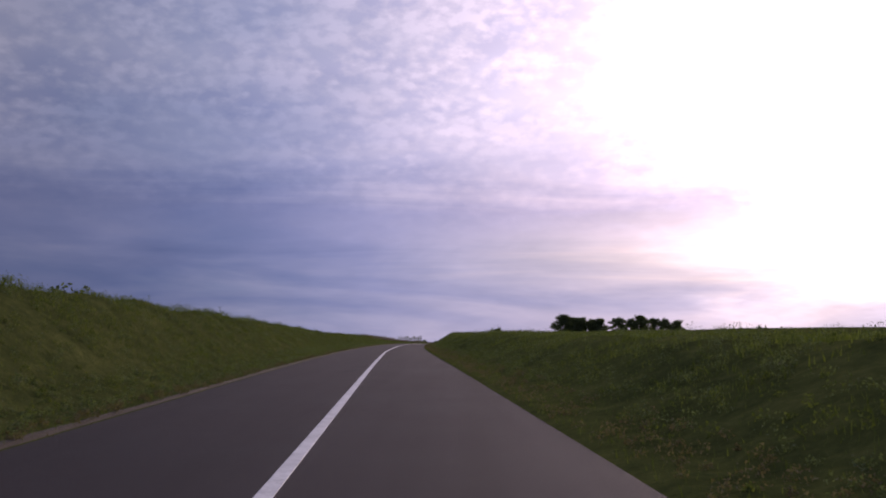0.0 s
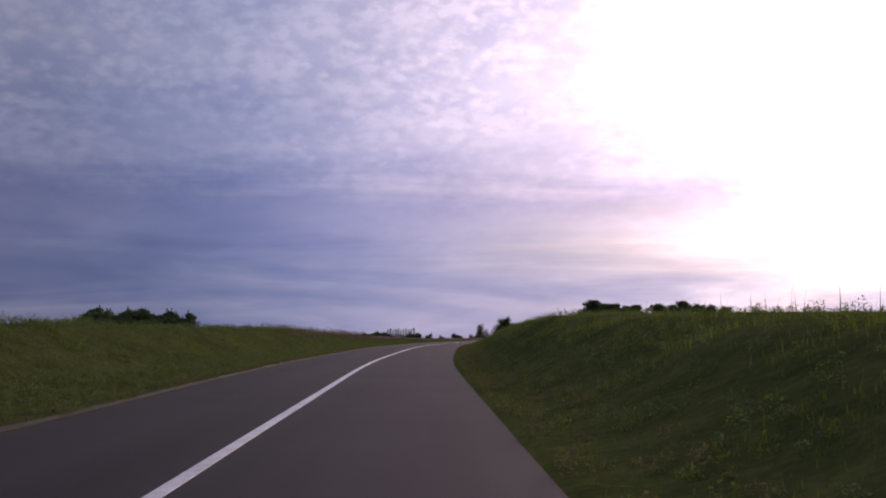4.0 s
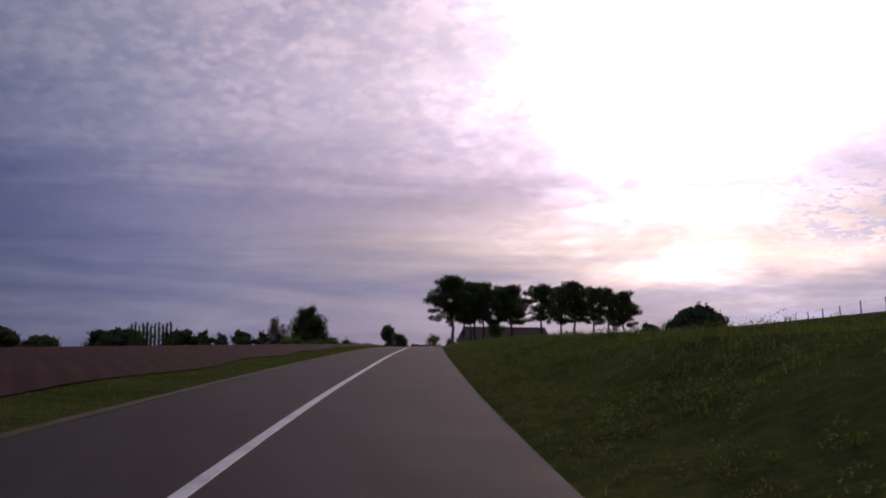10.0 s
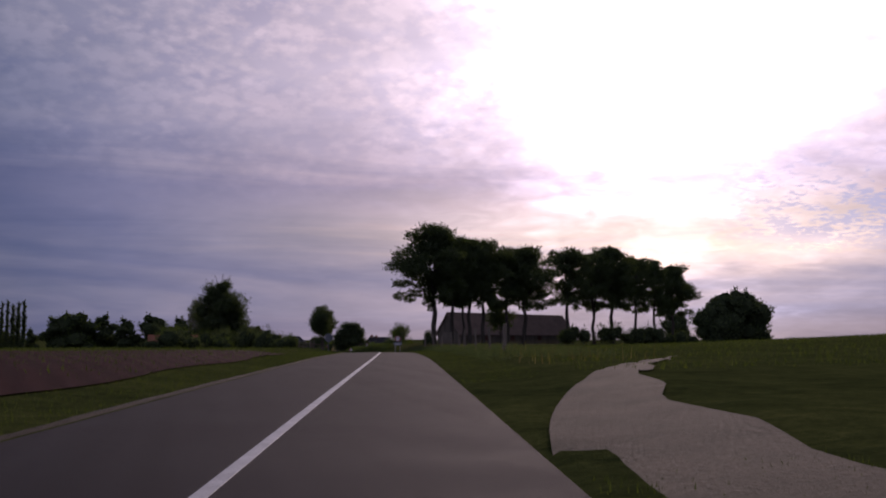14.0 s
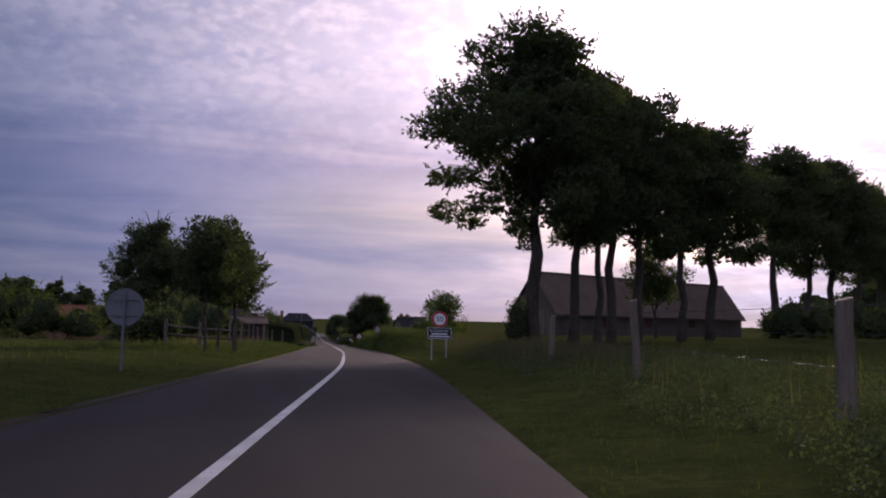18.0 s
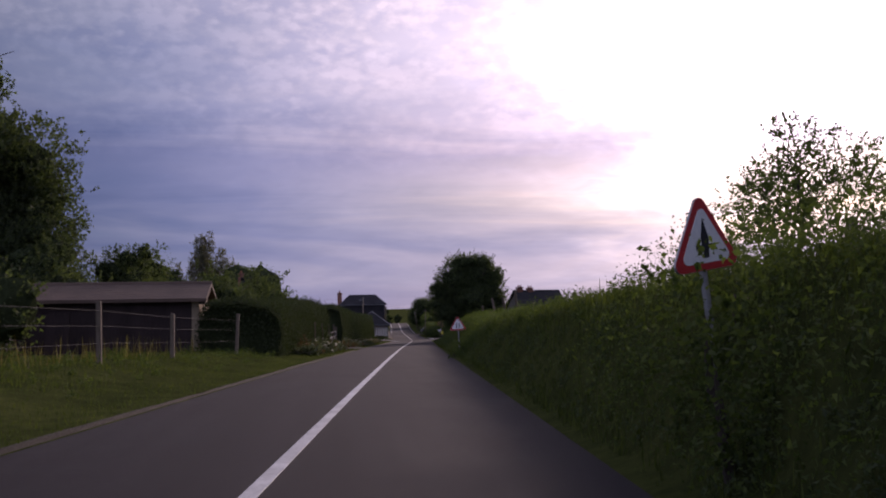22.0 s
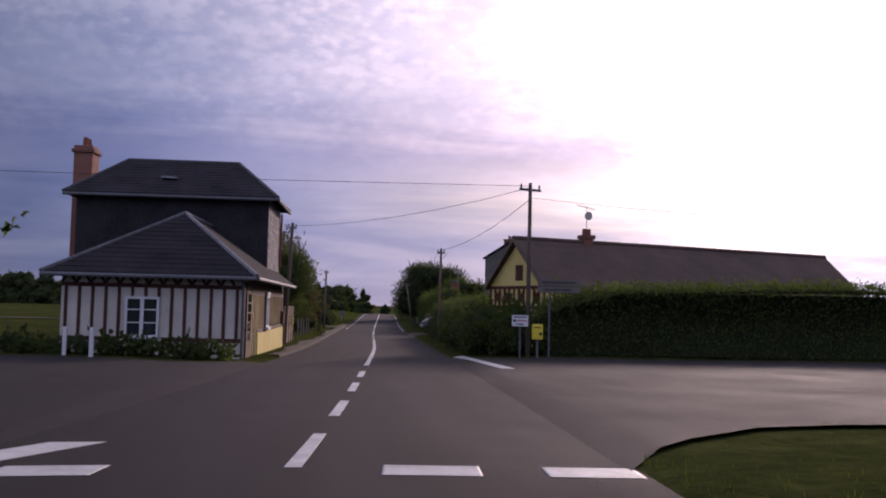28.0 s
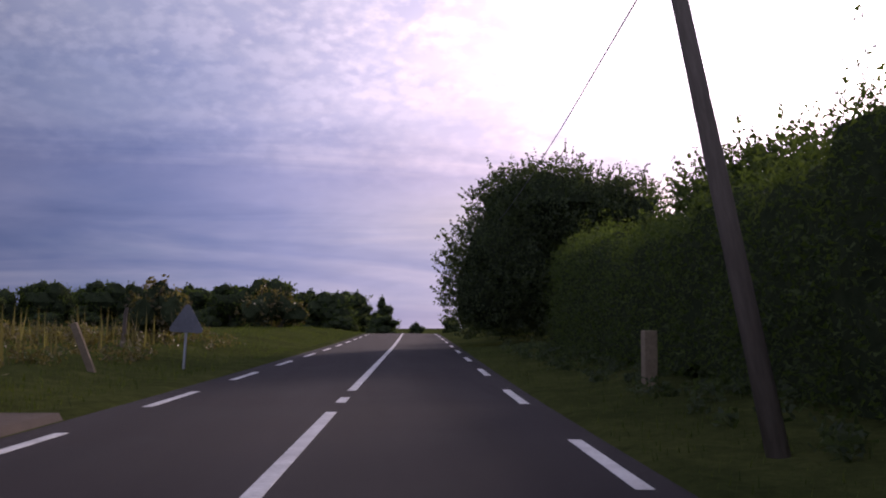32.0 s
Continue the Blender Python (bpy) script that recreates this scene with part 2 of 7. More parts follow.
ASPHALT = material("asphalt", build_asphalt)
PAINT = two_scale("road paint", (0.30, 0.29, 0.28), (0.66, 0.65, 0.63), 30, 2.0, 0.6, 0.2, 0.004)
DIRT = two_scale("roadside dirt", (0.020, 0.016, 0.010), (0.052, 0.039, 0.026), 28, 0.7, 0.95, 0.8, 0.03)
DIRT_PALE = two_scale("trodden earth", (0.040, 0.034, 0.020), (0.095, 0.075, 0.048), 14, 0.5, 0.95, 0.8, 0.04)
GRAVEL = two_scale("gravel", (0.044, 0.033, 0.026), (0.098, 0.074, 0.058), 35, 0.8, 0.95, 0.7, 0.03)
BARK = two_scale("bark", (0.030, 0.024, 0.018), (0.090, 0.072, 0.055), 12, 1.5, 0.95, 0.9, 0.04, stretch=(1, 1, 0.25))
LEAF = leafy("leaf green", (0.034, 0.050, 0.017), (0.092, 0.118, 0.038), 0.8, 0.5)
LEAF_DARK = leafy("leaf dark", (0.038, 0.050, 0.028), (0.092, 0.112, 0.056), 0.8, 0.5)
LEAF_PALE = leafy("leaf pale", (0.070, 0.066, 0.056), (0.165, 0.150, 0.130), 0.8, 0.45)
LEAF_BROAD = leafy("broad glossy leaf", (0.042, 0.052, 0.030), (0.110, 0.120, 0.080), 0.6, 0.3)
LEAF_RUST = leafy("rusty leaf", (0.050, 0.041, 0.027), (0.110, 0.088, 0.056), 0.8, 0.45)
LEAF_DRY = leafy("leaf dry", (0.060, 0.045, 0.020), (0.150, 0.115, 0.050))
HEDGE = leafy("hedge leaf", (0.021, 0.030, 0.014), (0.050, 0.064, 0.027), 0.85, 0.28)
BLADE = leafy("grass blade", (0.030, 0.043, 0.012), (0.092, 0.108, 0.029), 0.95, 0.45)
BLADE_DRY = leafy("dry stalk", (0.07, 0.055, 0.028), (0.16, 0.13, 0.065), 0.7, 0.5)
FLOWER = leafy("pale bloom", (0.16, 0.14, 0.15), (0.36, 0.33, 0.34), 0.8, 0.3)
LEAF_RED = leafy("reddish leaf", (0.060, 0.034, 0.026), (0.120, 0.080, 0.052), 0.8, 0.4)
# dark colour put inside crowns and hedges in place of their inner shade
SHADE_CORE = two_scale("inner shade", (0.022, 0.029, 0.014), (0.048, 0.060, 0.028), 6, 1.0, 1.0, 0.8, 0.1, 0.0)
SLATE = two_scale("slate", (0.020, 0.019, 0.021), (0.052, 0.048, 0.052), 10, 1.0, 0.95, 0.3, 0.01, 0.1, vary=0.2)
SLATE_PALE = two_scale("weathered slate", (0.080, 0.080, 0.092), (0.205, 0.198, 0.208), 14, 1.2, 0.85, 0.5, 0.01, 0.4, vary=0.4)
TILE = two_scale("roof tile", (0.075, 0.050, 0.040), (0.150, 0.100, 0.075), 12, 0.8, 0.85, 0.4, 0.02, vary=0.2)
TILE_RED = two_scale("red tile", (0.16, 0.055, 0.032), (0.30, 0.11, 0.06), 12, 0.8, 0.85, 0.4, 0.02)
PLASTER = two_scale("yellow plaster", (0.60, 0.48, 0.15), (0.78, 0.65, 0.25), 25, 1.2, 0.9, 0.25, 0.01)
PLASTER_WHITE = two_scale("pale plaster", (0.44, 0.40, 0.34), (0.68, 0.63, 0.55), 25, 1.2, 0.9, 0.25, 0.01)
PLASTER_TAN = two_scale("tan render", (0.20, 0.15, 0.10), (0.33, 0.26, 0.175), 20, 1.0, 0.95, 0.3, 0.01)
PLASTER_GREY = two_scale("grey render", (0.10, 0.088, 0.077), (0.19, 0.17, 0.147), 20, 1.0, 0.95, 0.3, 0.01)
TIMBER = two_scale("dark timber", (0.046, 0.016, 0.012), (0.120, 0.046, 0.034), 18, 1.5, 0.75, 0.4, 0.01, stretch=(1, 1, 0.2), vary=0.2)
DARK_BOARDS = two_scale("dark boards", (0.018, 0.012, 0.012), (0.050, 0.032, 0.030), 18, 1.5, 0.85, 0.4, 0.01, stretch=(1, 1, 0.2), vary=0.2)
WOOD = two_scale("weathered wood", (0.075, 0.058, 0.042), (0.190, 0.150, 0.115), 20, 1.5, 0.9, 0.5, 0.01, stretch=(1, 1, 0.15), vary=0.25)
BRICK = two_scale("brick", (0.13, 0.055, 0.040), (0.27, 0.13, 0.09), 18, 1.2, 0.9, 0.4, 0.01, vary=0.25)
CONCRETE = two_scale("concrete", (0.12, 0.088, 0.055), (0.25, 0.19, 0.12), 25, 1.0, 0.9, 0.3, 0.01, vary=0.12)
BOARD = two_scale("barn board", (0.24, 0.165, 0.06), (0.46, 0.35, 0.15), 22, 1.0, 0.9, 0.4, 0.01, stretch=(1, 1, 0.2), vary=0.2)
WHITE = two_scale("white paint", (0.58, 0.58, 0.59), (0.76, 0.76, 0.75), 20, 1.0, 0.5, 0.1, 0.003)
RED = two_scale("sign red", (0.36, 0.025, 0.03), (0.50, 0.045, 0.045), 20, 1.0, 0.45, 0.05, 0.002)
BLACK = two_scale("sign black", (0.012, 0.012, 0.018), (0.03, 0.03, 0.04), 20, 1.0, 0.45, 0.05, 0.002)
GATE = two_scale("dull green paint", (0.010, 0.016, 0.014), (0.022, 0.032, 0.028), 20, 1.0, 0.85, 0.1, 0.002, 0.1)
YELLOW = two_scale("yellow enamel", (0.62, 0.48, 0.03), (0.80, 0.63, 0.06), 20, 1.0, 0.5, 0.1, 0.003)
ZINC = two_scale("dull zinc", (0.10, 0.10, 0.11), (0.19, 0.19, 0.20), 20, 1.5, 0.7, 0.1, 0.003, 0.4, 0.3)
STEEL = two_scale("galvanised steel", (0.28, 0.28, 0.29), (0.46, 0.46, 0.47), 30, 2.0, 0.5, 0.1, 0.003, 0.5, 0.7)
WIRE = two_scale("dark wire", (0.02, 0.02, 0.022), (0.05, 0.05, 0.055), 30, 2.0, 0.6, 0.1, 0.003)
CARPAINT = two_scale("dark grey car paint", (0.040, 0.040, 0.046), (0.056, 0.056, 0.062), 60, 1.0, 0.32, 0.02, 0.001, 0.5, 0.3)
RUBBER = two_scale("rubber", (0.012, 0.012, 0.012), (0.03, 0.03, 0.03), 40, 2.0, 0.85, 0.2, 0.003)
GLASS = material("window glass", lambda n: surface(n, (0.02, 0.025, 0.03, 1), 0.06, spec=0.8))
CARGLASS = material("tinted car glass", lambda n: surface(n, (0.012, 0.013, 0.014, 1), 0.22, spec=0.25))
LAMPGLASS = material("lamp glass", lambda n: surface(n, n.ramp(n.noise(n.where, 14.0), [(0.3, grey(0.35)), (0.7, grey(0.7))]), 0.1, spec=0.8))

# ---- mesh helpers ----
def quick_mesh(name, verts, faces, mat, smooth=False):
    """A mesh from arrays: verts n x 3, faces n x 3 or n x 4."""
    verts, faces = np.asarray(verts, np.float32), np.asarray(faces, np.int32)
    me = bpy.data.meshes.new(name)
    k = faces.shape[1]
    me.vertices.add(len(verts))
    me.vertices.foreach_set("co", verts.ravel())
    me.loops.add(faces.size)
    me.loops.foreach_set("vertex_index", faces.ravel())
    me.polygons.add(len(faces))
    me.polygons.foreach_set("loop_start", np.arange(0, faces.size, k, dtype=np.int32))
    me.polygons.foreach_set("loop_total", np.full(len(faces), k, np.int32))
    me.polygons.foreach_set("use_smooth", np.full(len(faces), smooth))
    me.update(calc_edges=True)
    me.materials.append(mat)
    return me


def part(name, bm, mat, parent=None, label="", smooth=False):
    """Links a bmesh as one mesh object under a thing or a part."""
    me = bpy.data.meshes.new(name)
    bm.to_mesh(me)
    bm.free()
    me.materials.append(mat)
    if smooth:
        me.polygons.foreach_set("use_smooth", np.full(len(me.polygons), True))
    ob = new(name, me)
    ob.parent = parent
    return tagged(ob, label)


def thing(name, m, label, category, group="", kind=""):
    ob = new(name)
    ob.matrix_world = m
    return tagged(ob, label, category, group, kind)


def box(x0, x1, y0, y1, z0, z1, bevel=0.0, bm=None):
    bm = bm or bmesh.new()
    vs = [bm.verts.new((x, y, z)) for z in (z0, z1) for y in (y0, y1) for x in (x0, x1)]
    fs = [bm.faces.new([vs[i] for i in f]) for f in ((0, 2, 3, 1), (4, 5, 7, 6), (0, 1, 5, 4), (2, 6, 7, 3), (0, 4, 6, 2), (1, 3, 7, 5))]
    if bevel:
        es = list({e for f in fs for e in f.edges})
        bmesh.ops.bevel(bm, geom=es, offset=bevel, segments=1, affect="EDGES")
    return bm


def tube(points, radii, sides=8, bm=None, cap=True):
    """A tapered tube along points."""
    bm = bm or bmesh.new()
    pts = [Vector(p) for p in points]
    rings = []
    for i, p in enumerate(pts):
        d = (pts[min(i + 1, len(pts) - 1)] - pts[max(i - 1, 0)]).normalized()
        a = d.orthogonal().normalized() if abs(d.z) < 0.95 else Vector((1, 0, 0))
        a = (a - a.dot(d) * d).normalized()
        b = d.cross(a)
        r = radii[i] if isinstance(radii, (list, tuple)) else radii
        rings.append([bm.verts.new(p + r * (math.cos(2 * math.pi * k / sides) * a + math.sin(2 * math.pi * k / sides) * b)) for k in range(sides)])
    for u, v in zip(rings, rings[1:]):
        for k in range(sides):
            bm.faces.new((u[k], u[(k + 1) % sides], v[(k + 1) % sides], v[k]))
    if cap:
        bm.faces.new(rings[0][::-1])
        bm.faces.new(rings[-1])
    return bm


def prism(outline, depth, bm=None):
    """A slab: the outline in x, z, pushed from y = 0 to y = depth."""
    bm = bm or bmesh.new()
    a = [bm.verts.new((x, 0, z)) for x, z in outline]
    b = [bm.verts.new((x, depth, z)) for x, z in outline]
    bm.faces.new(a)
    bm.faces.new(b[::-1])
    for i in range(len(a)):
        j = (i + 1) % len(a)
        bm.faces.new((a[j], a[i], b[i], b[j]))
    bmesh.ops.recalc_face_normals(bm, faces=bm.faces)
    return bm


# ---- the lie of the land ----
ROAD = [(-80, 1.9, -2.4), (0, -0.88, 0), (30, -2.27, 0.92), (60, -3.62, 1.75), (90, -4.56, 2.49), (120, -4.97, 3.28), (150, -4.06, 4.03), (180, -1.32, 4.64), (210, 2.82, 5.2), (240, 8.19, 5.77), (270, 14.23, 6.3), (300, 20.53, 6.74), (330, 26.92, 6.88), (360, 33.34, 6.96), (390, 39.34, 6.76), (420, 43.92, 6.31), (450, 47.24, 5.63), (480, 49.87, 4.86), (510, 52.57, 4.04), (540, 55.35, 3.19), (570, 58.33, 2.31), (600, 61.22, 1.46), (630, 63.26, 0.89), (660, 64.66, 0.61), (690, 66.35, 0.58), (720, 68.3, 0.82), (750, 70.1, 1.15), (780, 71.9, 0.95), (830, 74.9, -0.3), (1000, 85, -3.5)]
HALF_L, HALF_R = 2.9, 2.75
_fine = np.arange(-80, 1001, 1.0)
_tab = np.array(ROAD, float).T


def _soft(values):
    raw = np.interp(_fine, _tab[0], values)
    k = np.hanning(29)
    return np.convolve(np.pad(raw, 14, mode="reflect", reflect_type="odd"), k / k.sum(), "valid")


_rx, _rz = _soft(_tab[1]), _soft(_tab[2])
_lean = np.sqrt(1 + np.gradient(_rx) ** 2)


def road_x(y):
    return np.interp(y, _fine, _rx)


def road_z(y):
    return np.interp(y, _fine, _rz)


def road_turn(y):
    """The road's heading in degrees, left of +y."""
    return math.degrees(math.atan2(-(road_x(y + 2) - road_x(y - 2)), 4))


LEFT_BANK = [(-80, 2.6), (0, 2.2), (42, 1.85), (75, 1.5), (98, 1.25), (130, 1.2), (150, 1.0), (170, 0.75), (205, 0.4), (230, 0.3), (340, 0.3), (430, 0.35), (490, 0.4), (560, 0.4), (590, 0.2), (600, 0.1), (618, 0.12), (640, 0.2), (690, 0.25), (705, 0.5), (730, 0.4), (1000, 0.3)]
RIGHT_BANK = [(-80, 0.9), (0, 1.0), (40, 0.95), (57, 1.17), (75, 1.1), (93, 1.1), (112, 1.3), (121, 1.52), (132, 1.4), (150, 1.25), (170, 1.2), (205, 1.2), (240, 1.0), (285, 0.6), (318, 0.25), (400, 0.3), (432, 0.5), (450, 1.0), (462, 1.4), (472, 1.55), (490, 1.5), (505, 1.55), (514, 1.65),
              (522, 1.9), (532, 2.1), (545, 2.05), (556, 1.8), (567, 1.65), (578, 1.5), (588, 0.9), (597, 0.06), (614, 0.06), (640, 0.25), (1000, 0.3)]
RIGHT_FOOT = [(-80, 3.8), (425, 3.8), (450, 1.7), (463, 1.25), (495, 1.35), (512, 1.8), (530, 2.3), (570, 2.5), (585, 3.8), (1000, 3.8)]      # how far out the right bank is full height
RIGHT_RISE = [(-80, 0.6), (130, 0.9), (180, 1.4), (240, 2.4), (300, 3.4), (340, 2.6), (400, 1.2), (430, 0.6), (480, 0), (1000, 0)]


def land(y, off):
    """Height of the ground at y, off metres to the right of the road's middle line."""
    y, off = np.asarray(y, float), np.asarray(off, float)
    z = road_z(y)
    ul, ur = -off - HALF_L, off - HALF_R
    step = lambda u, a, b: (lambda t: t * t * (3 - 2 * t))(np.clip((u - a) / (b - a), 0, 1))
    hl = np.interp(y, *np.array(LEFT_BANK, float).T)
    hr = np.interp(y, *np.array(RIGHT_BANK, float).T)
    rise = np.interp(y, *np.array(RIGHT_RISE, float).T)
    foot = np.interp(y, *np.array(RIGHT_FOOT, float).T)
    z = z + hl * step(ul, 0.5, 4.4) + hr * step(ur, 0.1 + 0.2 * (foot > 3), foot) + rise * step(ur, 5, 60)
    z = z + np.where((ul > 0) | (ur > 0), 0.03, -0.10)
    lump = 0.10 * np.sin(y * 0.9 + off * 1.7) * np.sin(off * 0.8 - y * 0.37) + 0.06 * np.sin(y * 2.3 + off * 0.6)
    lump = lump * np.where((ul > 0) & (y > 122) & (y < 372), 0.25, 1.0)
    z = z + lump * step(np.maximum(ul, ur), 0.6, 3) * np.clip(np.maximum(hl * (ul > 0), hr * (ur > 0)), 0.15, 1)
    far = step(np.abs(off), 120, 700)
    return z * (1 - far) + 1.2 * far


def at(y, off):
    """The world place at y, off metres to the right of the road's middle line."""
    return Vector((float(road_x(y) + off * np.interp(y, _fine, _lean)), float(y), float(land(y, off))))


def strip(name, ys, offs, mat, dz=0.0, on_road=False, thick=0.0, on_dirt=0.03):
    """A sheet along the road, over the stations ys and the offsets offs (numbers, or functions of y)."""
    ys = np.asarray(ys, float)
    cols = [np.array([o(y) for y in ys]) if callable(o) else np.full(len(ys), float(o)) for o in offs]
    v = []
    for c in cols:
        x = road_x(ys) + c * np.interp(ys, _fine, _lean)
        z = road_z(ys) - 0.012 * np.abs(c) if on_road else land(ys, c)
        if on_road == 2:
            z = np.where(np.abs(c) > HALF_R, np.maximum(z, land(ys, c) + on_dirt), z)
        v.append(np.stack([x, ys, z + dz], 1))
    if thick:
        v = [v[0] - [0, 0, thick], v[0], 0.97 * v[0] + 0.03 * v[1]] + v[1:-1] + [0.97 * v[-1] + 0.03 * v[-2], v[-1], v[-1] - [0, 0, thick]]   # a narrow arris keeps the top flat
    n, m = len(v), len(ys)
    v = np.concatenate(v)
    i, j = np.meshgrid(np.arange(n - 1), np.arange(m - 1), indexing="ij")
    a = (i * m + j).ravel()
    return quick_mesh(name, v, np.stack([a, a + m, a + m + 1, a + 1], 1), mat, True)


_near = np.r_[np.arange(-3.05, 3.0, 0.6), np.arange(3.1, 9, 0.5)]
OFFS = sorted(set(np.round(np.r_[-np.arange(3.1, 9, 0.5), _near, -HALF_L - 0.15, HALF_R + 0.15, 10, 12, 14, 17, 21, 26, 33, 42, 55, 75, 100, 140, 200, 300, 450, 700, 1100, 1800, 2900,
                                    -10, -12, -14, -17, -21, -26, -33, -42, -55, -75, -100, -140, -200, -300, -450, -700, -1100, -1800, -2900], 3)))
YS = np.r_[-2500, -1200, -600, -300, -160, np.arange(-80, 760, 2.0), np.arange(760, 1000, 12), 1000, 1150, 1400, 1800, 2400, 3200, 4300]
ground = new("ground", strip("ground", YS, OFFS, GROUND))
tagged(ground, "rolling green grassland with banks beside the road", "ground", kind="structure")
road = new("road", strip("road", np.arange(-80, 1000, 2.0), [-HALF_L, -1.5, 0, 1.4, HALF_R], ASPHALT, 0.02, True, 0.15))
tagged(road, "worn grey asphalt country road with a white middle line", "road", kind="structure")
field = new("ploughed_field", strip("ploughed_field", np.arange(140, 365, 1.0), [-150, -110, -75, -50, -36, -26, -19, -14, -12, -10.5, -9, -8, -7, -6.3, -5.9, lambda y: np.interp(y, [120, 200, 250, 370], [-5.9, -5.6, -4.8, -4.9]) + 0.2 * math.sin(y * 0.4)], SOIL, 0.035))
tagged(field, "bare reddish-brown ploughed field beside the road", "field", kind="structure")


def line(name, y0, y1, off, width=0.12, dz=0.026):
    ys = np.linspace(y0, y1, max(2, int((y1 - y0) / 2) + 1))
    mid = off if callable(off) else (lambda y: off)
    return new(name, strip(name, ys, [lambda y: mid(y) - width / 2, lambda y: mid(y) + width / 2], PAINT, dz, True, 0.003))


def paint_line(y0, y1, off, width=0.12, label="worn white painted road line"):
    return tagged(line("road_marking", y0, y1, off, width), label, "road marking", kind="structure")


paint_line(-80, 436.3, 0, 0.13)
for k in range(3):
    paint_line(437.5 + 3.2 * k, 439.5 + 3.2 * k, 0, 0.13)
paint_line(447.5, 595, 0, 0.13)
for k in range(4):
    paint_line(597.5 + 4.2 * k, 599.8 + 4.2 * k, 0, 0.13)
paint_line(615.5, 646, 0, 0.13)
for k in range(5):
    paint_line(648 + 1.6 * k, 648.8 + 1.6 * k, 0, 0.13)
paint_line(657, 668, 0, 0.13)
for k in range(5):
    paint_line(669.5 + 1.7 * k, 670.4 + 1.7 * k, 0, 0.13)
paint_line(680, 690, 0, 0.13)
paint_line(691.3, 692.2, 0, 0.13)
paint_line(693.5, 775, 0, 0.13)
for k in range(14):
    paint_line(674.3 + 5.6 * k, 677.0 + 5.6 * k, -2.42, 0.13)
    paint_line(671.4 + 6.65 * k, 674.1 + 6.65 * k, 2.45, 0.13)


# side lanes that leave the road at right angles, with rounded mouths
def side_road(name, y0, y1, side, label, mat, mouth=2.5):
    reach = np.r_[0, 0.5, 1, 2, 3, 4.5, 7, 11, 16, 24, 36, 50]
    edge = HALF_R - 0.15 if side > 0 else -HALF_L + 0.15
    v, rows = [], 9
    for d in reach:
        g = mouth * max(0.0, 1 - d / mouth) ** 2
        for k in range(rows):
            y = (y0 - g) + (y1 - y0 + 2 * g) * k / (rows - 1)
            p = at(y, edge + side * d)
            edge_z = float(road_z(y)) - 0.012 * abs(edge)
            t = min(d / 0.4, 1)
            v.append((p.x, p.y, (edge_z + 0.018) * (1 - t) + (p.z + 0.05) * t))
    i, j = np.meshgrid(np.arange(len(reach) - 1), np.arange(rows - 1), indexing="ij")
    a = (i * rows + j).ravel()
    f = np.stack([a, a + rows, a + rows + 1, a + 1], 1)
    return tagged(new(name, quick_mesh(name, v, f if side > 0 else f[:, ::-1], mat, True)), label, "road", kind="structure")


side_road("road", 600.0, 619.5, 1, "worn grey asphalt side lane joining the road", ASPHALT)
side_road("road", 600.5, 614.0, -1, "worn grey asphalt side lane joining the road", ASPHALT)
_bend = lambda y: 2.55 + 0.028 * max(0.0, y - 318) ** 1.75
tagged(new("track", strip("track", np.arange(317.0, 346.0, 1.0), [lambda y: _bend(y), lambda y: _bend(y) + 0.12 * (346 - y) ** 0.9 * 0.5, lambda y: _bend(y) + 0.12 * (346 - y) ** 0.9 + 0.2 * math.sin(y)], DIRT_PALE, 0.05)), "bare gravelly farm opening curving off the road", "track", kind="structure")
side_road("driveway", 531.6, 538.0, -1, "short worn asphalt driveway before a gate", ASPHALT, 1.0)
side_road("driveway", 656.5, 663.4, 1, "short paved driveway beside a clipped hedge", GRAVEL, 1.0)
side_road("driveway", 676.6, 680.0, -1, "short gravel driveway by a wooden pole", GRAVEL, 1.0)
# bare dirt between asphalt and grass, frayed on its outer side
def fray(y, wide):
    return wide * (0.62 + 0.2 * math.sin(0.23 * y) + 0.13 * math.sin(0.71 * y + 1) + 0.12 * math.sin(2.1 * y) + 0.09 * math.sin(5.3 * y))


for name, y0, y1, side, wide, mat in (("verge", -80, 528, -1, 0.13, DIRT), ("verge", 538.5, 597, -1, 0.13, DIRT), ("shoulder", 621, 690, -1, 0.85, GRAVEL)):
    edge = HALF_L if side < 0 else HALF_R
    offs = [lambda y: side * (edge + fray(y, wide)), lambda y: side * (edge + 0.5 * fray(y, wide)), lambda y: side * (edge + 0.02), lambda y: side * (edge - 0.04)]
    rim = strip(name, np.arange(y0, y1, 0.5), offs if side < 0 else offs[::-1], mat, 0.012, 2, 0.12, 0.03 if mat is GRAVEL else -0.012)
    tagged(new(name, rim), "narrow strip of bare dirt beside the asphalt" if name == "verge" else "narrow gravelly shoulder along the road", name, kind="structure")
for o in (-1.75, 1.05, 2.3):
    paint_line(597.2, 597.7, o, 0.75)
paint_line(595.8, 599.2, lambda y: -3.3 + 0.35 * (y - 595.8), 0.5)
# give-way line across the mouth of the side lane, on the lane's asphalt
give = []
for k in range(19):
    y = 613.5 + 0.5 * k
    for w in (0.0, 0.34):
        o = 2.76 + 0.07 * (622.5 - y) + w
        q = at(y, o)
        t = min((o - HALF_R + 0.15) / 0.4, 1)
        give.append((q.x, q.y, (float(road_z(y)) - 0.012 * 2.6 + 0.018) * (1 - t) + (q.z + 0.05) * t + 0.008))
i = np.arange(18) * 2
tagged(new("road_marking", quick_mesh("road_marking", give, np.stack([i, i + 1, i + 3, i + 2], 1), PAINT)), "broad worn white give-way line", "road marking", kind="structure")

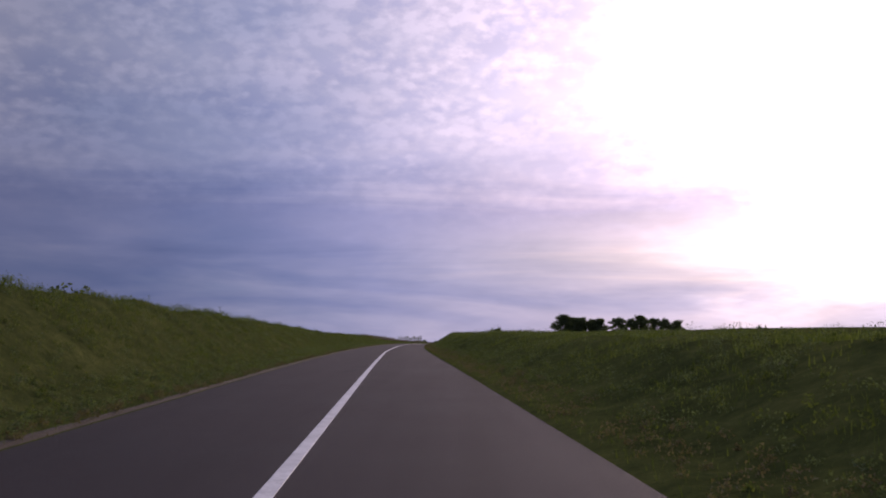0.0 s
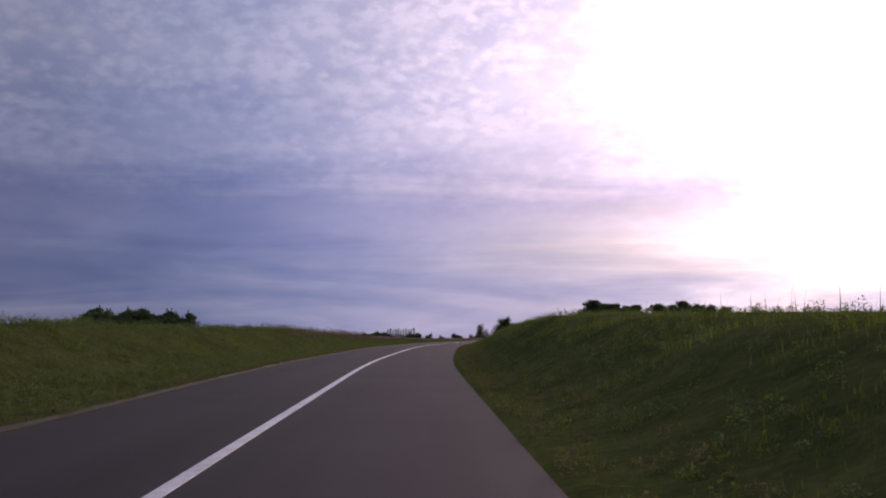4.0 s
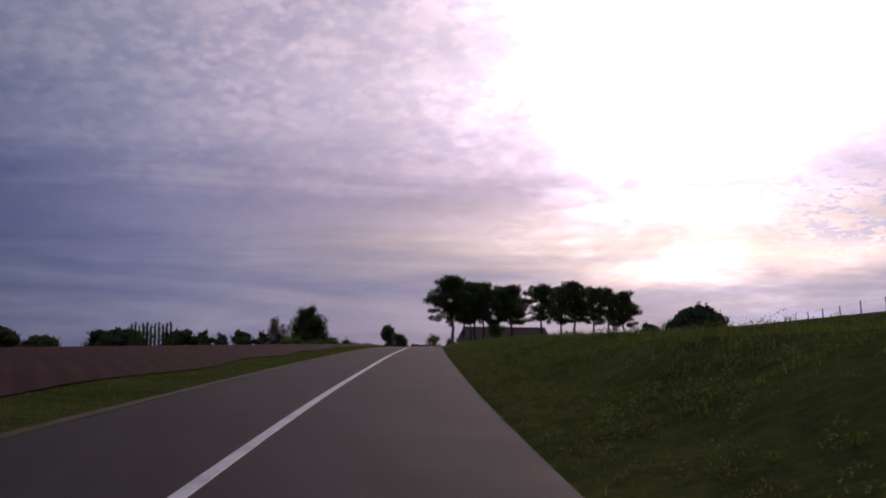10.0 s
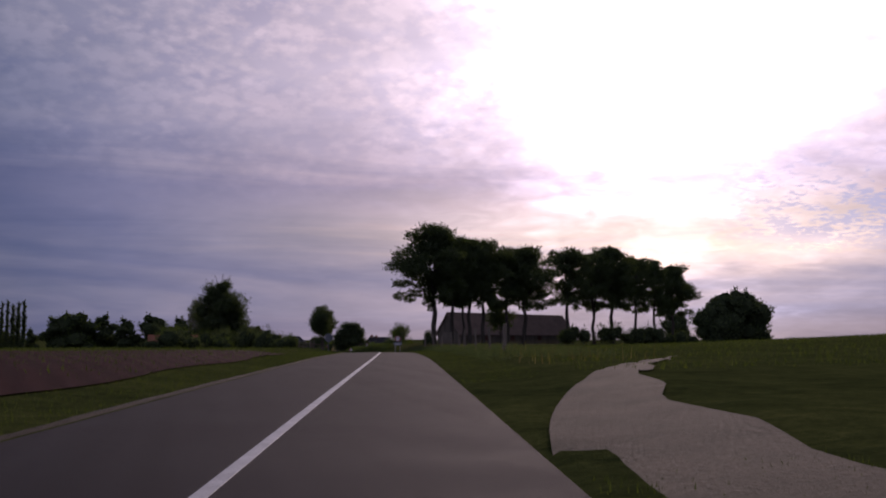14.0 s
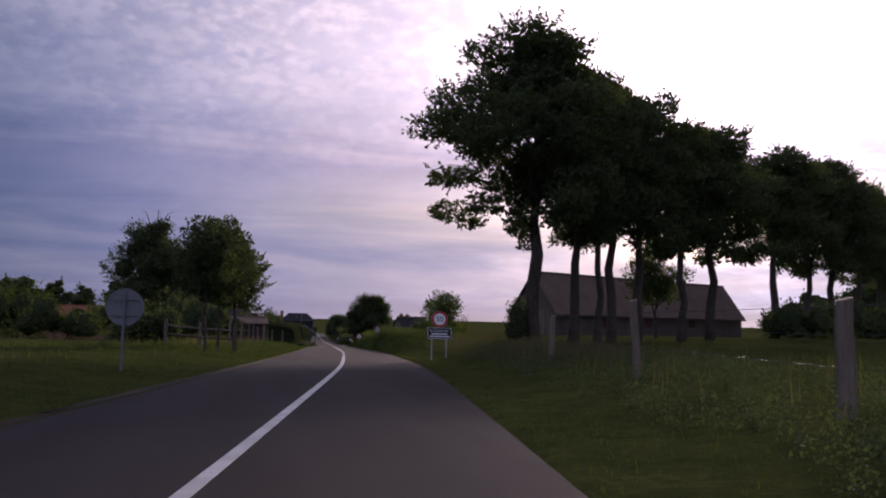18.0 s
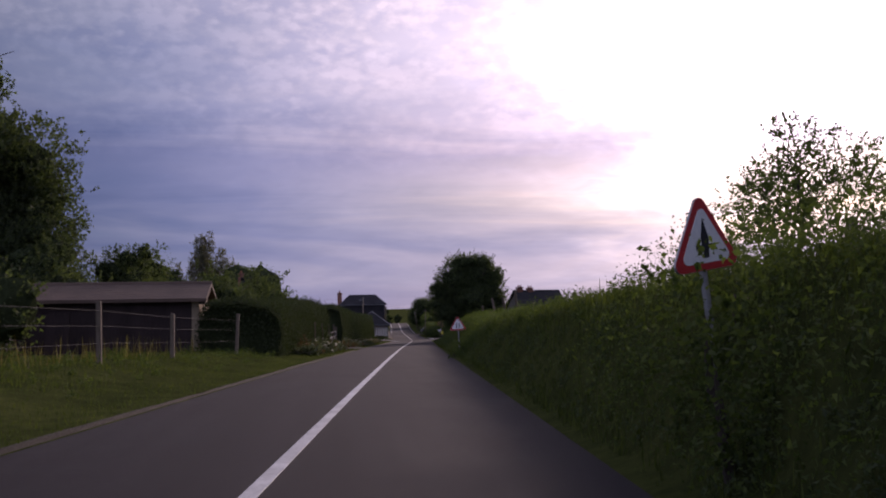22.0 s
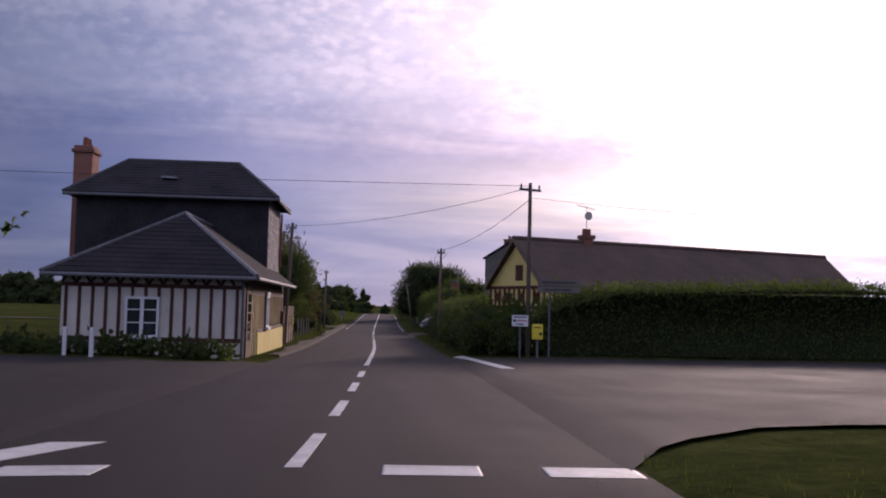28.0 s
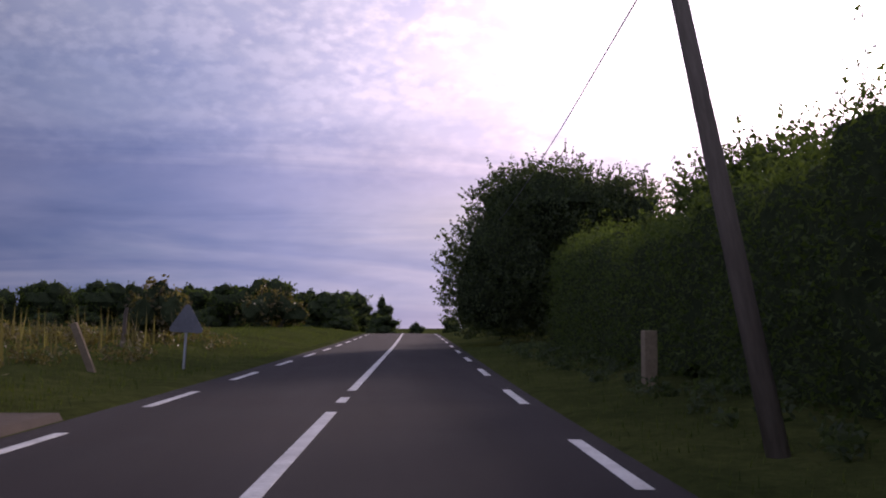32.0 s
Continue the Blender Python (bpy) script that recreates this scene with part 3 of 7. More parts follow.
# ---- plants ----
def leaf_cloud(blobs, count, size, seed, shell=0.35, droop=0.0, fill=0.4):
    """Small bent leaves through a set of ellipsoids (x, y, z, rx, ry, rz)."""
    rng = np.random.default_rng(seed)
    b = np.array(blobs, float)
    vol = (b[:, 3] * b[:, 4] * b[:, 5]) ** 0.7
    # clumps of leaves at the ends of unseen twigs, most of them near the outside
    nc = int(np.clip(count / 30, len(b) * 5, 6000))
    pick = rng.choice(len(b), nc, p=vol / vol.sum())
    d = rng.normal(size=(nc, 3))
    d /= np.linalg.norm(d, axis=1)[:, None]
    r = (shell + (1 - shell) * rng.random(nc)) ** 0.5 * (1 + 0.07 * rng.normal(size=nc))
    c0 = b[pick, :3] + d * r[:, None] * b[pick, 3:]
    cr0 = np.clip(b[pick, 3:].mean(1) * rng.uniform(0.14, 0.32, nc), size * 0.9, size * rng.uniform(1.6, 3.0, nc))
    twig = rng.random(nc) < 0.55
    aim = d + np.array([0, 0, 0.7]) * (1 - droop)
    aim /= np.linalg.norm(aim, axis=1)[:, None] + 1e-9
    k = rng.integers(0, nc, count)
    q = rng.normal(size=(count, 3))
    q /= np.linalg.norm(q, axis=1)[:, None] + 1e-9
    p = c0[k] + q * (cr0[k] * rng.random(count) ** 0.45)[:, None] * np.array([1.0, 1.0, 0.75])
    # some clumps are drawn out into leafy twigs
    along = c0[k] + aim[k] * (cr0[k] * (2.7 * rng.random(count) - 0.9))[:, None] + q * (0.28 * cr0[k] * rng.random(count))[:, None]
    p = np.where(twig[k][:, None], along, p)
    # the rest fills the crown evenly
    loose = rng.random(count) < fill
    kb = rng.choice(len(b), count, p=vol / vol.sum())
    p[loose] = (b[kb, :3] + q * (0.94 * rng.random(count) ** 0.42)[:, None] * b[kb, 3:])[loose]
    p[:, 2] -= droop * 0.25 * cr0[k] * rng.random(count)
    a = rng.normal(size=(count, 3))
    a[:, 2] -= droop
    a /= np.linalg.norm(a, axis=1)[:, None]
    c = np.cross(a, rng.normal(size=(count, 3)))
    c /= np.linalg.norm(c, axis=1)[:, None] + 1e-6
    s = size * (0.6 + 0.8 * rng.random(count))[:, None]
    if size >= 0.15:        # leaves seen from afar: one triangle each
        v = np.stack([p - a * s * 0.5 - c * s * 0.32, p - a * s * 0.5 + c * s * 0.32, p + a * s * 0.5], 1).reshape(-1, 3)
        return v, np.arange(3 * count).reshape(-1, 3)
    v = np.stack([p - a * s * 0.5, p + c * s * 0.32, p + a * s * 0.5, p - c * s * 0.32], 1).reshape(-1, 3)
    return v, np.arange(4 * count).reshape(-1, 4)


def add_leaves(name, parent, blobs, count, size, seed, mat, **more):
    v, f = leaf_cloud(blobs, count, size, seed, **more)
    ob = new(name, quick_mesh(name, v, f, mat))
    ob.parent = parent
    return ob


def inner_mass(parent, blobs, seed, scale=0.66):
    """Overlapping lumps wholly inside a dense crown's leaves, coloured dark for the shade there."""
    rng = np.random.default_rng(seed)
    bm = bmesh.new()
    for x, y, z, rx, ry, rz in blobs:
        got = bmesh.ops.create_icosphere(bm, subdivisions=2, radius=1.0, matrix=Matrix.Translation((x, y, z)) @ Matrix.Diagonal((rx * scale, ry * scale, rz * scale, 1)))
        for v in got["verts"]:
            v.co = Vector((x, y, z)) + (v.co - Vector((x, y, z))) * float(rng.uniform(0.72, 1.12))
    return part("inner_foliage", bm, SHADE_CORE, parent)


def tree(m, height, blobs, count, size, seed, leaf, label, trunk=0.22, forks=5, lean=0.0, clear=0.35, group="", category="tree", bends=0.25, droop=0.0, heart=0.0, taper=0.85):
    """A tapered, bent trunk with limbs that reach into the crown, and a crown of many small leaves. Local z is up from the foot."""
    rng = random.Random(seed)
    root = thing("tree", m, label, category, group)
    top = height * 0.8
    pts, rad = [], []
    for i in range(9):
        t = i / 8
        pts.append((lean * t * top + bends * rng.uniform(-1, 1) * min(t * 3, 1), bends * rng.uniform(-1, 1) * min(t * 3, 1), -0.3 + t * (top + 0.3)))
        rad.append(trunk * (1.35 if i == 0 else 1.0) * (1 - taper * t) * (1 + 0.12 * rng.uniform(-1, 1)))
    part("trunk", tube(pts, rad, 9), BARK, root, smooth=True)
    for k in range(forks):
        t = clear + (0.95 - clear) * (k + rng.random() * 0.6) / max(forks, 1)
        i = min(int(t * 8), 7)
        a = Vector(pts[i]).lerp(Vector(pts[i + 1]), t * 8 - i)
        bl = rng.choice(blobs)
        e = Vector((bl[0] + rng.uniform(-0.6, 0.6) * bl[3], bl[1] + rng.uniform(-0.6, 0.6) * bl[4], bl[2] + rng.uniform(-0.2, 0.6) * bl[5]))
        if e.z < a.z:
            e.z = a.z + 0.4
        mid = a.lerp(e, 0.5) + Vector((rng.uniform(-0.3, 0.3), rng.uniform(-0.3, 0.3), 0.3))
        r = rad[i] * 0.55
        part("limb", tube([a, mid, e], [r, r * 0.6, r * 0.2], 6), BARK, root, smooth=True)
    add_leaves("crown", root, blobs, count, size, seed, leaf, droop=droop)
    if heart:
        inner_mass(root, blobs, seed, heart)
    return root


def crown(height, width, base, seed, n=9, flat=1.0):
    """An uneven crown: ellipsoids heaped between base and height."""
    rng = random.Random(seed)
    out = []
    for k in range(n):
        t = (k + 0.5) / n
        z = base + (height - base) * (0.12 + 0.76 * t)
        w = width * 0.5 * math.sin(math.pi * (0.18 + 0.72 * t)) ** 0.8
        ang = rng.uniform(0, 6.28)
        d = w * rng.uniform(0.25, 0.75)
        r = max(w * rng.uniform(0.45, 0.7), 0.25)
        out.append((d * math.cos(ang), d * math.sin(ang) * flat, z, r, r * flat, r * rng.uniform(0.6, 0.9)))
    return out


def shrub(p, width, height, seed, leaf, label, count=1500, size=0.16, category="bush", group="", turn=0.0, depth=None, stems=4, base=0.0):
    """A bush: a few stems and a heap of leaves down to the ground."""
    rng = random.Random(seed)
    root = thing("bush", Matrix.Translation(p) @ pose(0, 0, 0, 0, 0, turn), label, category, group)
    depth = depth or width
    blobs = []
    for k in range(8):
        x, y = rng.uniform(-0.36, 0.36) * width, rng.uniform(-0.36, 0.36) * depth
        h = height * rng.uniform(0.5, 0.9) * (1 - 0.5 * abs(x) / (0.5 * width))
        blobs.append((x, y, base + h * 0.55, width * 0.23, depth * 0.23, h * 0.55))
    for k in range(stems):
        b = blobs[k % 8]
        part("stem", tube([(b[0] * 0.3, b[1] * 0.3, -0.1), (b[0] * 0.7, b[1] * 0.7, b[2] * 0.6), (b[0], b[1], b[2] + 0.3 * b[5])], [0.05, 0.035, 0.01], 5), BARK, root)
    add_leaves("foliage", root, blobs, count, size, seed, leaf)
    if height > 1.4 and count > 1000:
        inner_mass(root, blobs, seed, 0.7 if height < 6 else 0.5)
    return root


def hedge(name, y0, y1, off0, off1, height, seed, label, leaf=None, density=90, size=0.12, sag=0.15, category="hedge", lift=0.0):
    """A clipped hedge along the road between two stations: a heart coloured dark for inner shade, and leaves all over
    it.
    """
    rng = np.random.default_rng(seed)
    hgt = height if callable(height) else (lambda y: height)
    root = thing(name, Matrix.Translation(at(0.5 * (y0 + y1), 0.5 * (off0 + off1))), label, category)
    c = np.array(root.matrix_world.translation)
    ys = np.linspace(y0, y1, max(3, int((y1 - y0) / 0.8)))
    prof = [(0, 0), (-0.04, 0.45), (0.02, 0.85), (0.12, 1.0), (0.5, 1.05), (0.88, 1.0), (0.98, 0.85), (1.04, 0.45), (1, 0)]
    v = np.zeros((len(ys), len(prof), 3))
    for i, y in enumerate(ys):
        for j, (u, h) in enumerate(prof):
            p = at(y, off0 + u * (off1 - off0))
            endf = 0.93 if i in (0, len(ys) - 1) else 1.0
            v[i, j] = (p.x, p.y, p.z - 0.1 + (hgt(y) * endf + 0.1) * h)
    v += rng.normal(size=v.shape) * sag * 0.25
    n, k = v.shape[:2]
    i, j = np.meshgrid(np.arange(n - 1), np.arange(k - 1), indexing="ij")
    a = (i * k + j).ravel()
    f = np.stack([a, a + 1, a + k + 1, a + k], 1)
    ends = [[0 * k + e for e in q] for q in ((0, 1, 7, 8), (1, 2, 6, 7), (2, 3, 5, 6))] + [[(n - 1) * k + e for e in q] for q in ((8, 7, 1, 0), (7, 6, 2, 1), (6, 5, 3, 2))]
    f = np.concatenate([f, np.array(ends)])
    flat = v.reshape(-1, 3)
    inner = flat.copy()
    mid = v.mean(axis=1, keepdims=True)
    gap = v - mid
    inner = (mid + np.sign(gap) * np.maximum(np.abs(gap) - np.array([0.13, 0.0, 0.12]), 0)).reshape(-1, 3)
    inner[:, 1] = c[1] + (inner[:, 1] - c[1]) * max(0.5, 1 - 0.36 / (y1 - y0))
    heart = new("heart", quick_mesh("heart", inner - c, f, SHADE_CORE, True))
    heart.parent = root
    q = flat[f]
    area = np.linalg.norm(np.cross(q[:, 2] - q[:, 0], q[:, 3] - q[:, 1]), axis=1) / 2
    cnt = int(min(area.sum() * density * 2.0, 90000))
    pick = rng.choice(len(f), cnt, p=area / area.sum())
    s, t = rng.random((2, cnt, 1))
    qq = q[pick]
    p = (1 - s) * (1 - t) * qq[:, 0] + s * (1 - t) * qq[:, 1] + s * t * qq[:, 2] + (1 - s) * t * qq[:, 3]
    nor = np.cross(qq[:, 2] - qq[:, 0], qq[:, 3] - qq[:, 1])
    nor /= np.linalg.norm(nor, axis=1)[:, None] + 1e-9
    p += nor * (rng.normal(0.0, sag * 0.4, (cnt, 1)) - 0.02)
    # short upright shoots stand out of the top
    shoots = int((y1 - y0) * 9)
    ys = rng.uniform(y0, y1, shoots)
    us = off0 + rng.random(shoots) * (off1 - off0)
    foot = np.stack([road_x(ys) + us * np.interp(ys, _fine, _lean), ys, land(ys, us) + np.array([hgt(t) for t in ys]) * 1.0], 1)
    tall = sag * rng.uniform(0.4, 2.2, shoots)
    pick = rng.integers(0, shoots, shoots * 14)
    p2 = foot[pick] + rng.normal(size=(len(pick), 3)) * 0.03 + np.array([0, 0, 1]) * (tall[pick] * (rng.random(len(pick)) * 1.3 - 0.3))[:, None]
    p = np.concatenate([p, p2])
    cnt = len(p)
    ax = rng.normal(size=(cnt, 3))
    ax /= np.linalg.norm(ax, axis=1)[:, None]
    cr = np.cross(ax, rng.normal(size=(cnt, 3)))
    cr /= np.linalg.norm(cr, axis=1)[:, None] + 1e-9
    z = 0.72 * size * (0.6 + 0.8 * rng.random((cnt, 1)))
    vv = np.stack([p - ax * z * 0.5 - cr * z * 0.3, p - ax * z * 0.5 + cr * z * 0.3, p + ax * z * 0.6], 1).reshape(-1, 3) - c
    lf = new("foliage", quick_mesh("foliage", vv, np.arange(len(vv)).reshape(-1, 3), leaf or HEDGE))
    lf.parent = root
    return root


def blades(name, y0, y1, u0, u1, side, per_m2, height, seed, mat, label, width=0.012, patchy=0.5, lean=0.35):
    """Loose grass on a verge, one sheet of stuff: thin three-cornered blades."""
    rng = np.random.default_rng(seed)
    n = int((y1 - y0) * (u1 - u0) * per_m2)
    y, u = rng.uniform(y0, y1, n), rng.uniform(u0, u1, n)
    keep = rng.random(n) < 1 - patchy * (0.5 + 0.5 * np.sin(y * 0.8 + 2 * np.sin(u * 1.3 + y * 0.23)))
    y, u = y[keep], u[keep]
    n = len(y)
    off = -HALF_L - u if side < 0 else HALF_R + u
    x = road_x(y) + off * np.interp(y, _fine, _lean)
    p = np.stack([x, y, land(y, off) - 0.03], 1)
    ang = rng.uniform(0, 6.283, n)
    h = height * (0.45 + 0.8 * rng.random(n) ** 1.5)
    w = width * (0.7 + 0.8 * rng.random(n)) * (1 + h * 2)
    dx = np.stack([np.cos(ang), np.sin(ang), 0 * ang], 1)
    tilt = np.stack([np.cos(ang + 1.5), np.sin(ang + 1.5), 0 * ang], 1) * (lean * rng.normal(size=n) * h)[:, None]
    v = np.stack([p - dx * w[:, None], p + dx * w[:, None], p + tilt + np.array([0, 0, 1]) * h[:, None]], 1).reshape(-1, 3)
    return tagged(new(name, quick_mesh(name, v, np.arange(3 * n).reshape(-1, 3), mat)), label, "grass", kind="stuff")


def layered(height, width, base, seed):
    """A wide, flat-tiered crown of many small tufts, widest below its middle."""
    rng = random.Random(seed)
    out = []
    for k in range(44):
        t = (k + rng.random()) / 44
        w = width * 0.5 * (1.0 - 0.75 * max(0.0, t - 0.25) ** 1.6) * (0.75 + 0.25 * min(t / 0.2, 1))
        ang = 2.4 * k + rng.uniform(-0.4, 0.4)
        d = w * rng.uniform(0.15, 0.86)
        r = width * rng.uniform(0.07, 0.145)
        out.append((d * math.cos(ang), d * math.sin(ang), base + (height - base) * (0.04 + 0.9 * t) - 0.06 * d, r * 1.25, r * 1.25, r * 0.60))
    for k in range(9):
        ang, d = 2.1 * k + rng.random(), width * rng.uniform(0.12, 0.42)
        r = width * rng.uniform(0.05, 0.09)
        out.append((d * math.cos(ang), d * math.sin(ang), base - rng.uniform(0.2, 1.3), r * 1.3, r * 1.3, r * 0.8))
    return out


# the row of tall twisted trees by the barn
BEECH = "tall dark beech with bare twisted trunk beside the barn"
ROW = [(55.6, 437.4, 16.6, 1.15), (58.8, 440.3, 15.8, 0.9), (61.0, 442.2, 15.2, 0.7), (62.3, 443.4, 15.6, 0.9), (64.9, 445.6, 15.8, 0.95), (70.2, 450.3, 15.2, 0.9), (74.2, 453.8, 15.6, 1.05), (85.5, 463.7, 16.2, 1.15),
       (93.0, 470.3, 16.5, 1.0), (99.0, 475.5, 18.4, 1.15), (107.0, 482.7, 17.5, 1.0), (114.0, 488.5, 17.8, 1.0), (121.0, 494.0, 17.2, 1.05)]
protos = [None] * 3
for k, (x, y, h, w) in enumerate(ROW):
    z = float(land(y, x - road_x(y))) - 0.1
    j = k % 3
    m = pose(x, y, z, 0, 0, 0 if k < 3 else 67 * k) @ Matrix.Diagonal((w, w, h / 16, 1))
    if protos[j] is None:
        bl = layered(16.2, 10.4 if j == 0 else 9.6, 7.6 if j != 1 else 8.1, 31 + j) + ([(-4.2, -1.0, 10.6, 1.8, 1.6, 0.9), (-3.2, -0.6, 11.6, 2.2, 2.0, 1.4)] if j == 0 else [])
        protos[j] = tree(m, 16, bl, (90000, 60000, 60000)[j], 0.165, 40 + j, LEAF_DARK, BEECH, 0.33, 11, 0.02, 0.5, "row of tall trees", bends=0.24, droop=0.6, taper=0.62)
    else:
        copy_thing(protos[j], m).matrix_world = m


def weeds(name, y0, y1, u0, u1, side, count, height, seed, mat, label, leaves=34, size=0.09):
    """Low tangled plants scattered on a bank: one sheet of stuff."""
    rng = np.random.default_rng(seed)
    y, u = rng.uniform(y0, y1, count), rng.uniform(u0, u1, count)
    off = -HALF_L - u if side < 0 else HALF_R + u
    x = road_x(y) + off * np.interp(y, _fine, _lean)
    h = height * rng.uniform(0.35, 1.1, count)
    w = h * rng.uniform(0.8, 1.6, count)
    b = np.stack([x, y, land(y, off) + 0.35 * h], 1)
    k = np.repeat(np.arange(count), leaves)
    n = len(k)
    d = rng.normal(size=(n, 3))
    d /= np.linalg.norm(d, axis=1)[:, None]
    p = b[k] + d * (rng.random(n) ** 0.4)[:, None] * np.stack([w[k] * 0.6, w[k] * 0.6, h[k] * 0.6], 1)
    a = rng.normal(size=(n, 3))
    a /= np.linalg.norm(a, axis=1)[:, None]
    c = np.cross(a, rng.normal(size=(n, 3)))
    c /= np.linalg.norm(c, axis=1)[:, None] + 1e-9
    s = size * (0.6 + 0.8 * rng.random(n))[:, None]
    v = np.stack([p - a * s * 0.5 - c * s * 0.3, p - a * s * 0.5 + c * s * 0.3, p + a * s * 0.6], 1).reshape(-1, 3)
    return tagged(new(name, quick_mesh(name, v, np.arange(3 * n).reshape(-1, 3), mat)), label, "weeds", kind="stuff")

# ---- far trees and woods ----
def ground_at(x, y):
    return Vector((x, y, float(land(y, x - float(road_x(y))))))


FAR = []
for k, (w, h, base, leaf) in enumerate([(9, 10, 1.0, LEAF_DARK), (7, 11, 0.6, LEAF_DARK), (11, 9, 0.5, LEAF), (3.0, 12, 0.4, LEAF_DARK)]):
    shape = crown(h, w, base, 60 + k, 14) if k < 3 else [(0.08 * math.sin(3 * i), 0.08 * math.cos(5 * i), 0.6 + 1.0 * i, 0.75 * (1 - 0.065 * i), 0.75 * (1 - 0.065 * i), 0.95) for i in range(12)]
    FAR.append(tree(Matrix.Translation(ground_at(-40 + 9 * k, 668 + 3 * k)), h, shape, 7000, 0.33, 70 + k, leaf, "dark leafy tree at the far edge of the fields", 0.25, 3, group="far tree line", heart=0.8))
rng = random.Random(4)


def far_tree(x, y, top, kind=None, squeeze=1.0):
    k = rng.randrange(3) if kind is None else kind
    g = ground_at(x, y)
    h = (top - g.z) / (10.0, 11.0, 9.0, 12.0)[k]
    w = h * squeeze * rng.uniform(0.85, 1.15)
    m = Matrix.Translation(g - Vector((0, 0, 0.2))) @ pose(0, 0, 0, 0, 0, rng.uniform(0, 360)) @ Matrix.Diagonal((w, w, h, 1))
    copy_thing(FAR[k], m).matrix_world = m


for k in range(11):                                   # the row of columnar poplars
    far_tree(-25.5 + 1.28 * k, 550 - 0.8 * k, 15.7 + 0.5 * math.sin(2.1 * k), 3, 0.85)
for x, y, top in [(-72, 645, 15), (-66, 648, 14.5), (-38, 576, 15.4), (-34, 572, 16.0), (-30, 566, 15.6), (-20, 648, 16.0), (-14, 650, 17.0), (-6, 655, 17.4), (2, 650, 16.0), (10, 655, 17.0), (19, 650, 16.2), (-57, 482, 13.6), (-52, 478, 13.9), (-47.5, 477, 13.0),
                  (27, 655, 15.0), (34, 640, 15.0), (-90, 650, 20.6), (-97, 655, 19.5), (-104, 650, 19.0), (-118, 660, 18.5), (-132, 655, 19), (-150, 668, 19.5),
                  (-169, 561, 29.6), (-163, 563, 28.0), (-156, 561, 25.0), (-149, 560, 28.0), (-143, 561, 27.0), (-137, 560, 27.4), (-130, 560, 26.0), (-125, 561, 27.0)]:
    far_tree(x, y, top)
for x, y, top in [(188, 590, 21.5), (195, 592, 25.5), (201, 595, 25.0), (207, 600, 22), (176, 596, 17.5)]:
    far_tree(x, y, top, 0, 0.85)
for x, y, top in [(74, 905, 4.5), (81, 915, 3.4), (97, 905, 4.6), (104, 900, 6.0), (66, 900, 6.0), (112, 905, 7.0)]:
    far_tree(x, y, top, 0)
for k in range(34):                                   # wood beyond the last field
    if k % 2:
        far_tree(-38 + 3.3 * k, 838 + rng.uniform(-3, 3) - 0.4 * k, rng.uniform(4.0, 6.0) - 0.06 * k, 2, 1.3)
    far_tree(-38 + 3.3 * k + rng.uniform(-1, 1), 850 + rng.uniform(-8, 10) - 0.4 * k, rng.uniform(9.0, 11.0) - 0.06 * k)
for x, y, top in [(62, 838, 7.6), (66, 842, 6.2), (70, 850, 4.4), (78.5, 800, 3.2), (82, 790, 5.0), (86, 780, 6.0), (55, 800, 8.2), (50, 806, 7.6)]:
    far_tree(x, y, top)

# the broad oak and the pale birch behind the left fence
g = ground_at(29.5, 521.5)
oak = tree(Matrix.Translation(g), 17.2, crown(17.2, 10.8, 0.6, 12, 38), 95000, 0.21, 13, LEAF_DARK, "broad dense dark oak with bare dead top twigs", 0.45, 6, clear=0.3, heart=0.5)
for k, (dx, dz) in enumerate([(-1.3, 1.0), (0.3, 1.3), (1.5, 0.9)]):
    part("dead_branch", tube([(0.2 * dx, 0, 14.4), (dx * 0.7, 0.2, 16.0), (dx, 0.1, 16.0 + dz), (dx * 1.5, 0.2, 16.3 + dz)], [0.09, 0.06, 0.035, 0.015], 5), BARK, oak)
g = ground_at(25.0, 660)
plume = [(3.9 * math.sin(2.4 * k) * (0.3 + 0.7 * (k % 3) / 2), 2.4 * math.cos(2.4 * k), 8.0 + 0.62 * k - 1.2 * (k % 3), 1.5, 1.5, 3.6) for k in range(16)] + [(5.6, 0.3, 12.0, 1.0, 1.0, 3.6), (-5.4, 0.4, 11.5, 1.1, 1.1, 3.6), (-4.6, 0.2, 8.0, 2.2, 2.0, 3.4), (4.6, 0.2, 8.0, 2.2, 2.0, 3.4), (0.6, 0, 18.4, 1.3, 1.3, 3.0)]
tree(Matrix.Translation(g), 21.5, plume, 42000, 0.26, 16, LEAF_PALE, "tall pale grey-green poplar with upright plumes", 0.3, 8, clear=0.15)

# ---- bank bushes, first stretch ----
for k, (y, o, w, h) in enumerate([(28.5, -9, 1.3, 0.9), (52, -9, 1.1, 0.7), (66, -8.6, 0.8, 0.5), (83, -8.4, 1.0, 0.6), (88, 9, 1.2, 0.7)]):
    shrub(at(y, o) - Vector((0, 0, 0.05)), w, h, 100 + k, LEAF_DARK, "small dark bush on the grassy bank", 350, 0.14)

